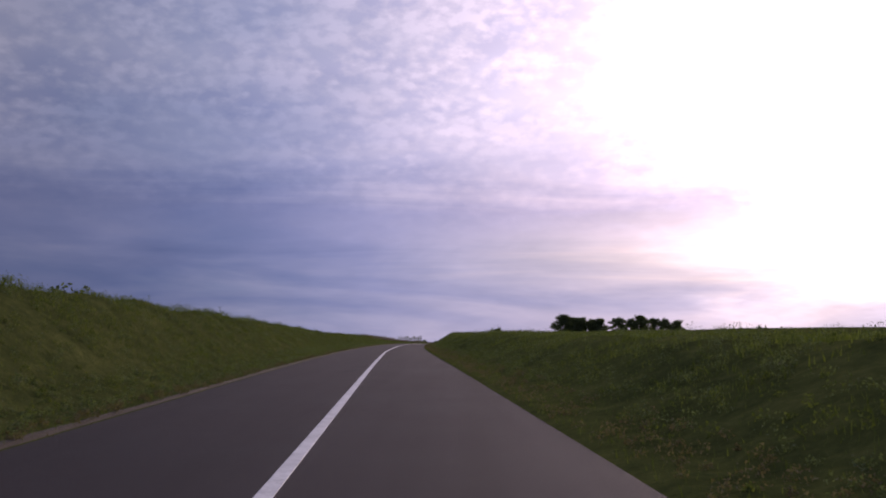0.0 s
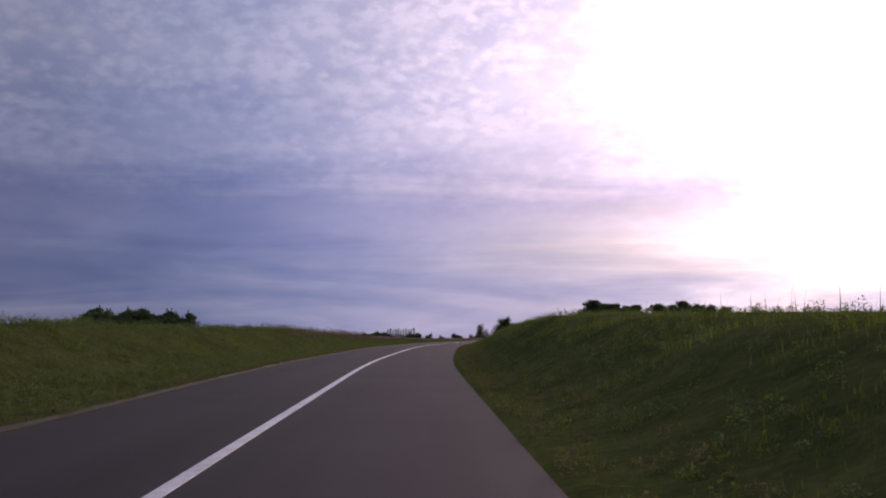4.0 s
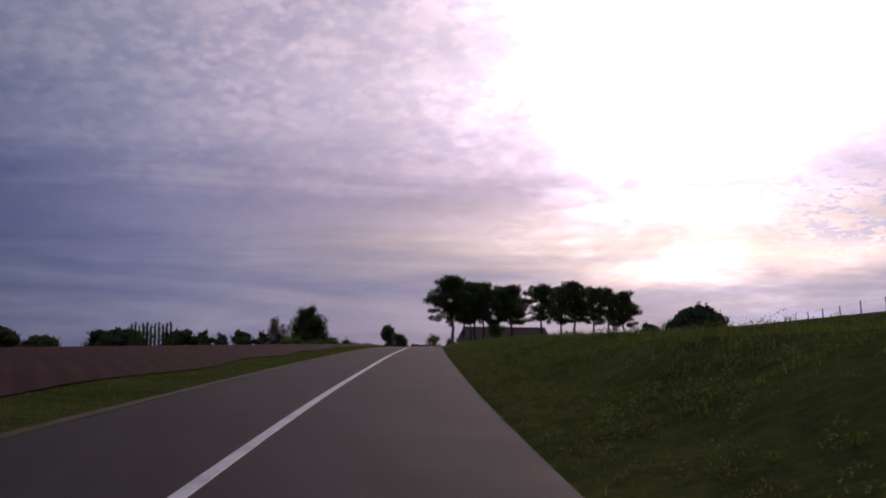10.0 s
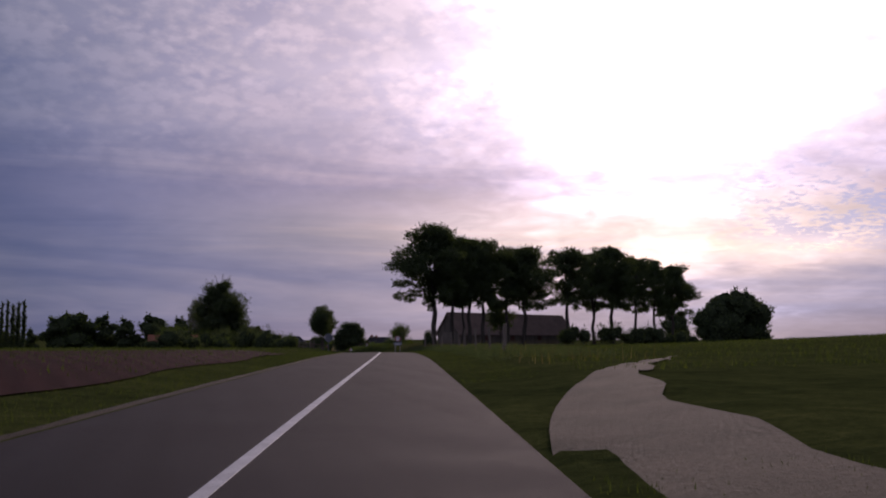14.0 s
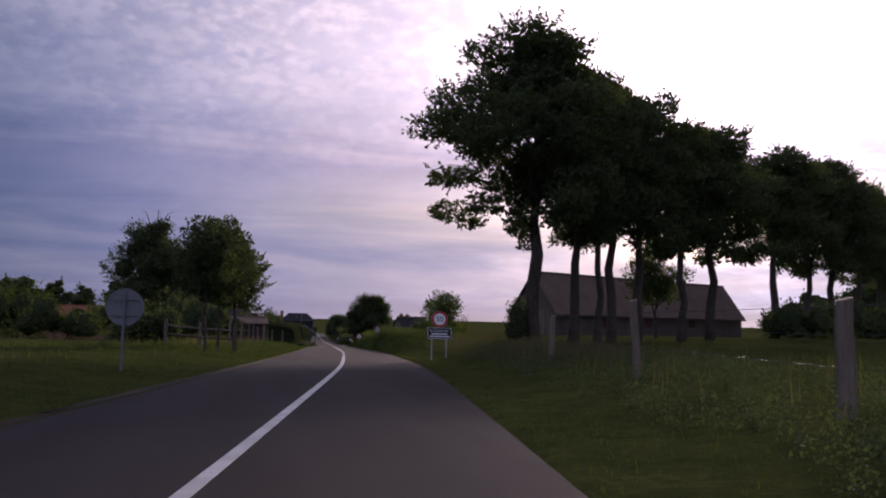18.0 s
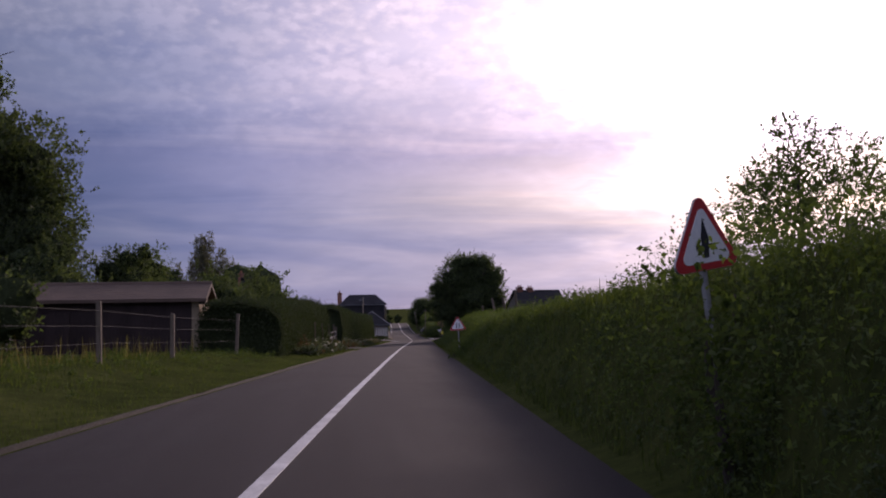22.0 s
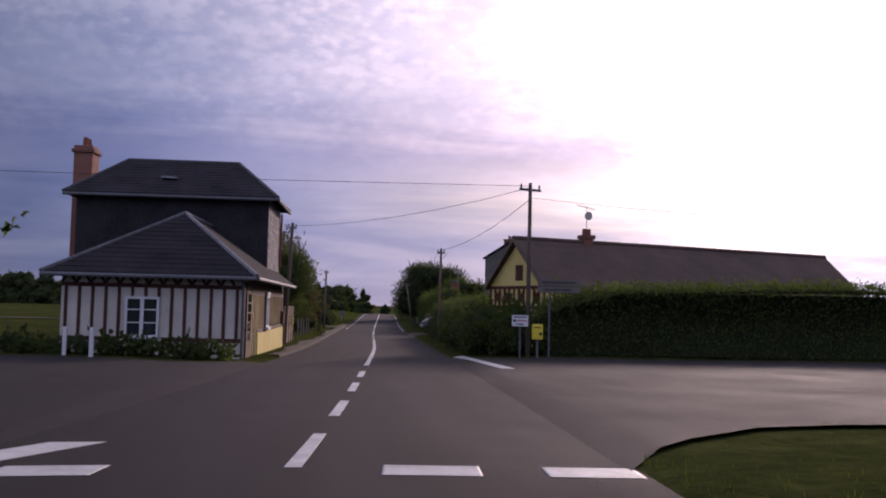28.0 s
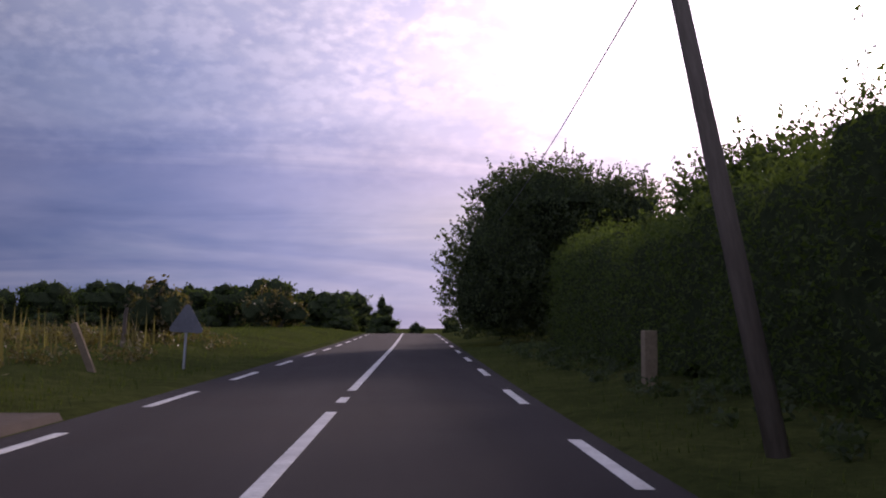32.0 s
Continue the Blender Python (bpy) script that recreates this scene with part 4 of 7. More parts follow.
# ---- farm: fences, barn, signs ----
def post(p, height, radius, label, mat=None, lean=(0, 0), group="", square=False, name="fence_post"):
    """A weathered post, tapered and cut askew at the top."""
    root = thing(name, Matrix.Translation(p) @ pose(0, 0, 0, lean[0], lean[1], 0), label, "post", group)
    if square:
        part("shaft", box(-radius, radius, -radius, radius, -0.3, height, 0.012), mat or WOOD, root)
    else:
        bm = tube([(0, 0, -0.3), (0.012, 0, height * 0.4), (-0.01, 0.01, height * 0.8), (0, 0, height)], [radius * 1.1, radius, radius * 0.95, radius * 0.86], 9)
        bm.verts.ensure_lookup_table()
        for v in bm.verts[-9:]:
            v.co.z += 0.35 * v.co.x
        part("shaft", bm, mat or WOOD, root, smooth=False)
    return root


def wire(points, label, radius=0.004, category="wire", sag=0.0, name="wire"):
    pts = []
    for a, b in zip(points, points[1:]):
        for k in range(6):
            t = k / 6
            p = Vector(a).lerp(Vector(b), t)
            p.z -= 4 * sag * t * (1 - t)
            pts.append(p)
    pts.append(Vector(points[-1]))
    return tagged(part(name, tube(pts, radius, 4), WIRE), label, category)


right_posts = [at(357, 6.3), at(364.5, 6.4), at(371.3, 6.2), at(378.1, 6.0), at(385, 6.2), at(391.5, 6.1), at(399, 6.0), at(407, 6.0), at(415, 5.8), at(449, 6.4)]
for k, p in enumerate(right_posts):
    post(p, 1.35 + 0.1 * math.sin(3 * k), 0.08 if k % 3 else 0.10, "thick weathered wooden fence post with wire strands", lean=(2 * math.sin(5 * k), 3 * math.cos(4 * k)), group="meadow fence posts")
for h in (0.55, 0.9, 1.2):
    wire([p + Vector((0.1, 0, h)) for p in right_posts[:9]], "thin rusty wire strung along the meadow fence", 0.005)
far_posts = [at(300 + 9 * k, 42 + 2.0 * k) for k in range(12)]
for k, p in enumerate(far_posts):
    post(p, 1.3, 0.07, "thin wooden post along the top of the meadow", group="meadow top posts")
wire([p + Vector((0, 0, 1.15)) for p in far_posts], "thin wire along the top of the meadow", 0.006)

left_posts = [at(y, o) for y, o in [(437.4, -5.2), (444, -6.3), (449.5, -6.6), (454.5, -6.7), (463.5, -6.9), (470, -7.0), (477, -7.1), (484, -7.1), (491, -7.1), (498, -7.0), (505, -6.2)]]
for k, p in enumerate(left_posts):
    post(p, 1.55 + 0.08 * math.sin(4 * k), 0.065, "grey weathered square fence post in rough grass", lean=(1.5 * math.sin(3 * k), 2.5 * math.sin(7 * k)), group="roadside fence posts", square=True)
for h in (0.5, 0.95, 1.35):
    wire([p + Vector((0, 0, h)) for p in left_posts], "thin grey wire strung along the roadside fence", 0.004)
gate_a, gate_b = at(437, -5.3), at(436, -8.2)
rail_fence = thing("rail_fence", Matrix.Translation(gate_a), "short wooden rail fence under young trees", "fence")
d = gate_b - gate_a
for h in (0.55, 0.95):
    part("rail", tube([(0, 0, h), tuple(d * 0.5 + Vector((0, 0, h - 0.03))), tuple(d + Vector((0, 0, h)))], 0.05, 8), WOOD, rail_fence)
for t in (0.5, 1.0):
    part("post", tube([tuple(d * t + Vector((0, 0, -0.3))), tuple(d * t + Vector((0, 0, 1.25)))], 0.075, 8), WOOD, rail_fence)
part("brace", tube([tuple(d * -0.08 + Vector((0, 0.3, -0.1))), (0, 0, 0.9)], 0.05, 7), WOOD, rail_fence)
# three young trees
for k, (x, y, h, w) in enumerate([(39.4, 429.3, 5.8, 3.0), (39.9, 432.2, 6.3, 3.0), (40.5, 435.2, 5.6, 3.0)]):
    tree(Matrix.Translation(ground_at(x, y)), h, crown(h, w, 1.7, 21 + k, 18), 18000, 0.11, 22 + k, LEAF_DARK, "young leafy tree with thin bare trunk by fence", 0.07, 6, group="young trees", bends=0.10, clear=0.3)
shrub(ground_at(36.4, 441), 4.0, 2.4, 27, LEAF_DARK, "dense dark bush under the young trees", 6000, 0.14)

# long barn behind the tall trees
def gabled(name, m, length, width, eave, ridge, wall, roof, label, category="house", over=0.4, chimneys=(), gable_mat=None):
    """A house or barn: ridge along local x from 0 to length, centred on y. Walls with thickness, two roof slabs, chimneys."""
    root = thing(name, m, label, category)
    h = width / 2
    part("wall", box(0.3, length - 0.3, -h, -h + 0.3, -0.8, eave), wall, root)
    part("wall", box(0.3, length - 0.3, h - 0.3, h, -0.8, eave), wall, root)
    for x in (0.0, length - 0.3):
        part("gable", prism([(-h, -0.8), (h, -0.8), (h, eave), (0, ridge - 0.08), (-h, eave)], 0.3), gable_mat or wall, root).matrix_local = pose(x + 0.3, 0, 0, 0, 0, 90)
    rise = (ridge - eave) / h
    for s in (-1, 1):
        e = h + over
        bm = bmesh.new()
        pts = [(-over, 0, ridge), (length + over, 0, ridge), (length + over, s * e, ridge - rise * e), (-over, s * e, ridge - rise * e)]
        lo = [bm.verts.new(p) for p in pts]
        hi = [bm.verts.new((p[0], p[1], p[2] + 0.14)) for p in pts]
        bm.faces.new(lo)
        bm.faces.new(hi[::-1])
        for i in range(4):
            bm.faces.new((lo[i], hi[i], hi[(i + 1) % 4], lo[(i + 1) % 4]))
        bmesh.ops.recalc_face_normals(bm, faces=bm.faces)
        slope = part("roof_slope", bm, roof, root)
        # courses of slates or tiles as thin raised laps
        n = max(3, int(math.hypot(e, rise * e) / 0.40))
        laps = bmesh.new()
        for k in range(n):
            y0, y1 = e * k / n, e * (k + 1) / n
            z0, z1 = ridge + 0.145 - rise * y0, ridge + 0.145 - rise * y1
            q = [last[4], last[5]] if k else [laps.verts.new(p) for p in ((-over, 0, z0), (length + over, 0, z0))]
            q += [laps.verts.new(p) for p in ((length + over, s * y1, z1 + 0.005), (-over, s * y1, z1 + 0.005), (-over, s * y1, z1), (length + over, s * y1, z1))]
            last = q
            laps.faces.new(q[:4])
            laps.faces.new((q[3], q[2], q[5], q[4]))
        part("tiling", laps, roof, slope)
    part("ridge_cap", tube([(-over, 0, ridge + 0.13), (length + over, 0, ridge + 0.13)], 0.11, 8), roof, root)
    for x, y, w, dpt, top in chimneys:
        st = part("chimney", box(x - w / 2, x + w / 2, y - dpt / 2, y + dpt / 2, eave, top, 0.02), BRICK, root)
        part("chimney_cap", box(x - w / 2 - 0.06, x + w / 2 + 0.06, y - dpt / 2 - 0.06, y + dpt / 2 + 0.06, top - 0.18, top, 0.02), BRICK, st)
        for px in (-0.22, 0.22):
            part("chimney_pot", tube([(x + px * w, y, top), (x + px * w, y, top + 0.28)], [0.11, 0.09], 8), TILE_RED, st)
    return root


bz = ground_at(68, 473).z
barn = gabled("barn", pose(66.9, 472.9, bz, 0, 0, 32), 33, 5.0, 8.85 - bz, 12.2 - bz, WOOD, TILE, "long dark timber barn with a steep tiled roof", "barn", 0.35)
part("barn_door", box(-0.05, 0.04, -1.3, 1.3, -0.2, 2.3, 0.01), WOOD, barn)
for x in (7.0, 14.0, 22.0):
    part("barn_window", box(x, x + 1.1, -2.54, -2.47, 0.9, 1.7, 0.01), TIMBER, barn)
for k, (x, y, w, h) in enumerate([(86, 461, 6, 5.2), (97, 470, 8, 6.0), (110, 481, 8, 5.5), (120, 489, 7, 5), (103, 475, 5, 4.2)]):
    shrub(ground_at(x, y), w, h, 200 + k, LEAF_DARK, "dark overgrown bush among the tall trees", 5200, 0.17)
add_leaves("lower_foliage", protos[0], [(-0.8, -0.2, 7.2, 0.7, 0.6, 0.9), (-0.8, -0.2, 6.0, 0.8, 0.6, 0.7), (-0.5, 0.0, 5.2, 0.4, 0.4, 0.5)], 2200, 0.14, 9, LEAF_DARK)
shrub(ground_at(54.9, 437.8), 2.0, 2.9, 210, LEAF_DARK, "leafy bush grown round the foot of a tall trunk", 7000, 0.10)
tree(Matrix.Translation(ground_at(71.2, 456.5)), 6.9, crown(6.9, 4.8, 2.2, 212, 18), 14000, 0.15, 213, LEAF_DARK, "small leafy tree standing between the tall trunks", 0.12, 6, clear=0.3)


# road signs
def disc(radius, y0, y1, sides=40):
    bm = bmesh.new()
    a = [bm.verts.new((radius * math.cos(6.28319 * k / sides), y0, radius * math.sin(6.28319 * k / sides))) for k in range(sides)]
    b = [bm.verts.new((v.co.x, y1, v.co.z)) for v in a]
    bm.faces.new(a)
    bm.faces.new(b[::-1])
    for k in range(sides):
        bm.faces.new((a[(k + 1) % sides], a[k], b[k], b[(k + 1) % sides]))
    bmesh.ops.recalc_face_normals(bm, faces=bm.faces)
    return bm


def lettering(text, size, parent, place, mat, name="lettering"):
    """Words in the built-in font, turned into a mesh, facing local -y."""
    cu = bpy.data.curves.new(name, "FONT")
    cu.body, cu.size, cu.align_x, cu.align_y, cu.extrude = text, size, "CENTER", "CENTER", 0.002
    tmp = new(name, cu)
    me = bpy.data.meshes.new_from_object(tmp.evaluated_get(bpy.context.evaluated_depsgraph_get()))
    bpy.data.objects.remove(tmp)
    me.materials.clear()
    me.materials.append(mat)
    ob = new(name, me)
    ob.parent = parent
    ob.matrix_local = pose(*place, 90, 0, 0)
    return ob


p = at(428.2, 3.85)
sign = thing("speed_limit_sign", pose(p.x, p.y, p.z, 0, 0, road_turn(427) + 2), "round red-rimmed 50 sign over a dark place-name panel", "road sign")
CZ = 1.62
part("plate", disc(0.325, 0.0, 0.02), STEEL, sign).matrix_local = pose(0, 0, CZ)
part("red_ring", disc(0.32, -0.004, 0.0), RED, sign).matrix_local = pose(0, 0, CZ)
part("white_face", disc(0.235, -0.009, -0.004), WHITE, sign).matrix_local = pose(0, 0, CZ)
lettering("50", 0.30, sign, (0, -0.012, CZ - 0.005), BLACK, "numerals")
panel = part("name_panel", box(-0.48, 0.48, 0, 0.025, 0.82, 1.27, 0.008), BLACK, sign, "dark blue-black enamelled place-name panel")
for x in (-0.475, 0.475):
    part("border", box(x - 0.008, x + 0.008, -0.006, 0.0, 0.825, 1.265), WHITE, panel)
for z in (0.83, 1.26):
    part("border", box(-0.47, 0.47, -0.006, 0.0, z - 0.008, z + 0.008), WHITE, panel)
lettering("La Grande Rue", 0.125, panel, (0, -0.006, 1.15), WHITE)
for z, w in ((1.02, 0.32), (0.92, 0.41)):
    part("unread_line", box(-w, w, -0.004, 0, z - 0.025, z + 0.025), WHITE, panel)
for x in (-0.3, 0.3):
    part("post", tube([(x, 0.05, -0.4), (x, 0.05, 1.25)], 0.03, 8), STEEL, sign)
part("post", tube([(0, 0.05, 1.2), (0, 0.05, CZ + 0.25)], 0.03, 8), STEEL, sign)


def warning_sign(p, turn, side, bottom, label, front=True, symbol="cross", lean=0.0):
    """A triangular sign, point up, on a steel post. Its face looks along local -y."""
    root = thing("warning_sign", Matrix.Translation(p) @ pose(0, 0, 0, 0, lean, turn), label, "road sign")
    h = side * 0.866

    def tri_plate(s, y0, y1, z0):
        r = 0.09 * s
        pts = []
        for cx, cz, a0 in ((-s / 2 + r * 1.3, z0 + r, 150), (s / 2 - r * 1.3, z0 + r, 270), (0, z0 + 0.866 * s - r * 1.6, 30)):
            for k in range(5):
                a = radians(a0 + 30 * k)
                pts.append((cx + r * math.cos(a), cz + r * math.sin(a)))
        bm = prism(pts, y1 - y0)
        bmesh.ops.translate(bm, verts=bm.verts, vec=(0, y0, 0))
        return bm

    f = -1 if front else 1
    part("plate", tri_plate(side, 0, 0.02, bottom), STEEL if front else ZINC, root, "grey galvanised sign plate")
    if front:
        part("red_rim", tri_plate(side * 0.985, -0.004, 0, bottom + 0.006 * side), RED, root)
        part("white_face", tri_plate(side * 0.74, -0.008, -0.004, bottom + 0.085 * side), WHITE, root)
        if symbol == "cross":
            part("symbol", prism([(-0.035 * side, bottom + 0.14 * side), (0.035 * side, bottom + 0.14 * side), (0.06 * side, bottom + 0.36 * side), (0, bottom + 0.58 * side), (-0.06 * side, bottom + 0.36 * side)], 0.003), BLACK, root).matrix_local = pose(0, -0.011, 0)
            part("symbol", box(-0.15 * side, 0.15 * side, -0.0115, -0.0095, bottom + 0.24 * side, bottom + 0.29 * side), BLACK, root)
        else:
            for x in (-0.08, 0.08):
                part("symbol", box(x * side - 0.03 * side, x * side + 0.03 * side, -0.011, -0.008, bottom + 0.14 * side, bottom + 0.42 * side), BLACK, root)
    part("post", tube([(0, 0.05, -0.4), (0, 0.05, bottom + h * 0.8)], 0.03, 8), STEEL, root)
    return root


p = at(472.2, 3.44)
warning_sign(p, road_turn(472) + 28, 0.68, 1.54 + float(road_z(472.2)) - p.z, "triangular red-rimmed crossroads warning sign on the bank", True, "cross", -8)
weeds("weeds", 468.5, 475.5, 0.25, 1.9, 1, 130, 0.85, 270, LEAF, "dense tangled brambles on the steep bank", 130, 0.035)
for y, o, h in ((471.0, 3.15, 1.38), (472.0, 3.35, 1.38), (505.0, 2.95, 1.3)):
    shrub(at(y, o) - Vector((0, 0, 0.15)), 1.1, h * 1.35 if y < 500 else h, int(y), LEAF, "thick bramble around the foot of a road sign", 995, 0.06, stems=3)
weeds("weeds", 503.0, 507.5, 0.1, 1.2, 1, 60, 0.8, 271, LEAF, "dense tangled brambles on the steep bank", 90, 0.05)
p = at(505.8, 3.0)
warning_sign(p, road_turn(505) - 6, 0.72, 1.15 + float(road_z(505.8)) - p.z, "red-rimmed triangular warning sign low on the bank", True, "bars", -3)
p = at(413.0, -4.65)
back_sign = thing("round_sign", pose(p.x, p.y, p.z, 0, 0, road_turn(413)), "round road sign seen from its grey back", "road sign")
part("plate", disc(0.42, 0.0, 0.02), ZINC, back_sign).matrix_local = pose(0, 0, 1.45)
part("rim", tube([(0.42 * math.cos(k * 0.2618), 0.0, 1.45 + 0.42 * math.sin(k * 0.2618)) for k in range(25)], 0.014, 6), ZINC, back_sign)
for z in (1.27, 1.63):
    part("clamp", box(-0.3, 0.3, -0.03, 0.0, z - 0.025, z + 0.025, 0.004), ZINC, back_sign)
part("post", tube([(0, -0.06, -0.3), (0, -0.06, 1.8)], 0.032, 8), ZINC, back_sign)

# roadside small trees and weeds on the right bank
tree(Matrix.Translation(ground_at(61.2, 487.3)), 4.7, crown(4.8, 4.0, 1.3, 33, 16) + [(-2.0, 0.2, 0.9, 0.9, 0.8, 0.8), (-1.5, -0.3, 1.6, 0.7, 0.7, 0.6)], 11000, 0.09, 34, LEAF, "small round leafy tree on the bank", 0.09, 6, clear=0.35, bends=0.1)
shrub(ground_at(73.4, 496.8), 2.8, 3.4, 37, LEAF, "leafy bush near the corner of the barn", 5000, 0.12)
tree(Matrix.Translation(at(457.2, 7.1)), 3.2, crown(3.3, 2.8, 0.4, 35, 16), 9000, 0.09, 36, LEAF, "leafy pale green tree on the bank", 0.1, 6, clear=0.2, bends=0.12)
for k, (y, o, w, h) in enumerate([(458, 7.5, 2.5, 1.5), (469, 7.6, 3, 1.5), (476, 7.8, 3, 1.3), (480, 8.5, 3, 1.6), (489, 8.3, 3, 1.2), (495, 8.5, 2.5, 1.1), (502, 8.8, 2, 0.9), (512, 8.4, 2.2, 1.0), (446, 6.0, 2.4, 1.3), (453, 6.5, 2.2, 1.4)]):
    shrub(at(y, o) - Vector((0, 0, 0.1)), w, h, 220 + k, LEAF, "tangled green shrub along the top of the bank", 9000, 0.042)
bank_posts = [at(y, o) for y, o in [(478, 7.3), (503, 7.6), (514, 7.2), (520, 7.0), (525, 6.8), (534.5, 6.9), (543, 6.7), (552, 6.9), (561, 7.2)]]
for k, p in enumerate(bank_posts):
    post(p - Vector((0, 0, 0.1)), (1.25, 1.1, 1.0, 1.65, 1.4, 1.45, 1.2, 1.2, 1.1)[k], 0.085, "leaning weathered fence post on top of bank", lean=(3 * math.sin(2 * k), (4, -2, 3, -2, -6, -8, -10, 4, 2)[k]), group="bank fence posts")
for h in (0.45, 0.75, 1.0):
    wire([p + Vector((-0.05, 0, h)) for p in bank_posts], "barbed wire strung between the bank posts", 0.006, sag=0.03)

# left side, behind the fence
for k, (y, o, w, h, leaf) in enumerate([(487, -13.5, 5, 4.6, LEAF_DARK), (494, -12.5, 4.6, 4.4, LEAF_DARK), (492, -17, 6, 5.2, LEAF_DARK), (501, -18, 5, 4.4, LEAF_DARK), (528.5, -14.5, 5, 5.3, LEAF_DARK), (529, -18.5, 5, 5.7, LEAF_DARK), (470, -22, 6, 3.4, LEAF), (452, -26, 8, 3.0, LEAF_DARK), (486, -21, 6, 4.8, LEAF_DARK), (478, -28, 7, 5.4, LEAF), (515, -17, 5, 5.6, LEAF_DARK),
                                        (545, -20, 6, 7.2, LEAF), (503.5, -16.4, 4.6, 3.4, LEAF_DARK), (556, -24, 7, 7.5, LEAF_DARK), (524, -24, 5, 6.0, LEAF), (536, -25, 6, 6.8, LEAF_DARK), (566, -24, 5, 6.2, LEAF), (572, -13, 5, 5.2, LEAF_DARK)]):
    shrub(at(y, o), w * 1.15, h * 1.3, 240 + k, leaf, "tall untrimmed garden bush behind the fence", 8000, 0.14)
for k, (y, o, h, w) in enumerate([(527.5, -16.6, 7.2, 5.6), (533.0, -18.0, 6.8, 4.6), (519.0, -19.5, 7.6, 5.6)]):
    tree(Matrix.Translation(at(y, o)), h, crown(h, w, 0.8, 260 + k, 16), 15000, 0.15, 265 + k, LEAF_DARK, "dense dark garden tree behind a low shed", 0.12, 5, bends=0.1, clear=0.2, heart=0.5)
gz = at(512, -10).z
shed = gabled("shed", pose(35.9, 510.2, gz, 0, 0, 2), 8.0, 5.0, 2.36, 3.0, DARK_BOARDS, TILE, "low dark wooden shed with a pale tiled roof", "shed", 0.35, gable_mat=PLASTER_TAN)
part("shed_door", box(1.6, 2.6, -2.56, -2.48, -0.1, 1.9, 0.01), DARK_BOARDS, shed)
for k in range(4):
    part("purlin", box(8.0, 8.3, -0.09, 0.09, -0.2, 0.0, 0.01), BARK, shed).matrix_local = pose(0, -2.4 + 0.75 * k, 2.36 + 0.64 * (0.1 + 0.75 * k) / 2.5 - 0.02)
hedge("hedge", 507.8, 509.4, -8.35, -4.8, 2.25, 301, "dark square-cut hedge across the garden", density=150)
gabled("farmhouse", pose(15.5, 515, ground_at(20, 515).z, 0, 0, 4), 9.2, 6, 2.6, 4.0, BRICK, TILE_RED, "low red-tiled farm building beyond the field", "house")

# ---- hamlet: clipped hedge, gate, yellow house, big tree ----
hedge("hedge", 509.7, 530.3, -7.2, -4.9, lambda y: 2.25 + 0.028 * (y - 509) + 0.08 * math.sin(y * 0.5), 311, "tall dark garden hedge behind thin posts", density=230, size=0.08, sag=0.2)
for k in range(14):
    shrub(at(512.6 + 1.45 * k, -4.35 + 0.15 * math.sin(4 * k)) - Vector((0, 0, 0.05)), 1.9, 0.85 + 0.15 * math.sin(3 * k), 345 + k, LEAF_RED if k % 5 == 1 else LEAF_BROAD, "broad-leaved garden plant before the hedge", 620, 0.17, "plant", "roadside garden plants", stems=3)
for k, (y, o, w, h) in enumerate([(520, -8.8, 3.0, 4.8), (522.5, -10.5, 4.0, 6.2), (525.5, -9.0, 4.2, 6.4), (528.4, -8.9, 3.4, 6.2)]):
    shrub(at(y, o), w, h, 280 + k, LEAF_DARK, "leafy garden bush showing over the hedge", 9000, 0.13)
for k, y in enumerate((521.0, 525.6, 529.8, 532.6)):
    post(at(y, -4.75), 1.65, 0.04, "thin pale garden post before the hedge", WOOD, lean=(0, 2 * math.sin(5 * k)), square=True, group="garden posts")
hedge("hedge", 538.4, 583, -6.3, -4.5, lambda y: 2.95 + 0.2 * math.sin(y * 0.11), 302, "tall clipped dark green hedge along the road", density=230, size=0.075)
hedge("hedge", 583, 594.5, -8.0, -5.3, lambda y: 2.5 - 0.03 * (y - 583), 303, "loose lighter green hedge near the crossing", LEAF, 90, 0.13, 0.3)
for k in range(16):
    y = 538.6 + 2.8 * k
    shrub(at(y, -4.15 + 0.12 * math.sin(5 * k)) - Vector((0, 0, 0.05)), 1.5, 0.6, 320 + k, LEAF_BROAD if k % 3 else LEAF_RED, "low flower clump at the hedge foot", 600, 0.13, "flowering plant", "hedge-foot flowers", stems=2)
blooms = [(*(at(538.5 + 0.5 * k, -4.1 + 0.5 * random.Random(k).uniform(-1, 1)) + Vector((0, 0, 0.45))), 0.25, 0.25, 0.12) for k in range(84)]
v, f = leaf_cloud(blooms, 170, 0.09, 5)
tagged(new("blooms", quick_mesh("blooms", v, f, FLOWER)), "pale fading flower heads along the hedge foot", "flowers", kind="stuff")
ga, gb = at(531.2, -5.05), at(537.9, -5.05)
garden_gate = thing("garden_gate", Matrix.Translation(ga) @ pose(0, 0, 0, 0, 0, road_turn(535)), "wide dark green sheet-metal garden gate, closed", "gate")
L = (gb - ga).length
for y0, y1 in ((0.1, L / 2 - 0.02), (L / 2 + 0.02, L - 0.1)):
    leaf_ob = part("gate_leaf", box(-0.02, 0.02, y0, y1, 0.06, 0.62, 0.006), GATE, garden_gate, "dark green painted metal panel")
    for z in (0.06, 0.63, 0.98):
        part("rail", tube([(0, y0, z), (0, y1, z)], 0.022, 8), ZINC, leaf_ob)
    for y in (y0, y1):
        part("stile", tube([(0, y, 0.05), (0, y, 1.0)], 0.022, 8), ZINC, leaf_ob)
for y in (-0.1, L + 0.1):
    part("gate_post", box(-0.09, 0.09, y - 0.09, y + 0.09, -0.3, 1.3, 0.015), WOOD, garden_gate)

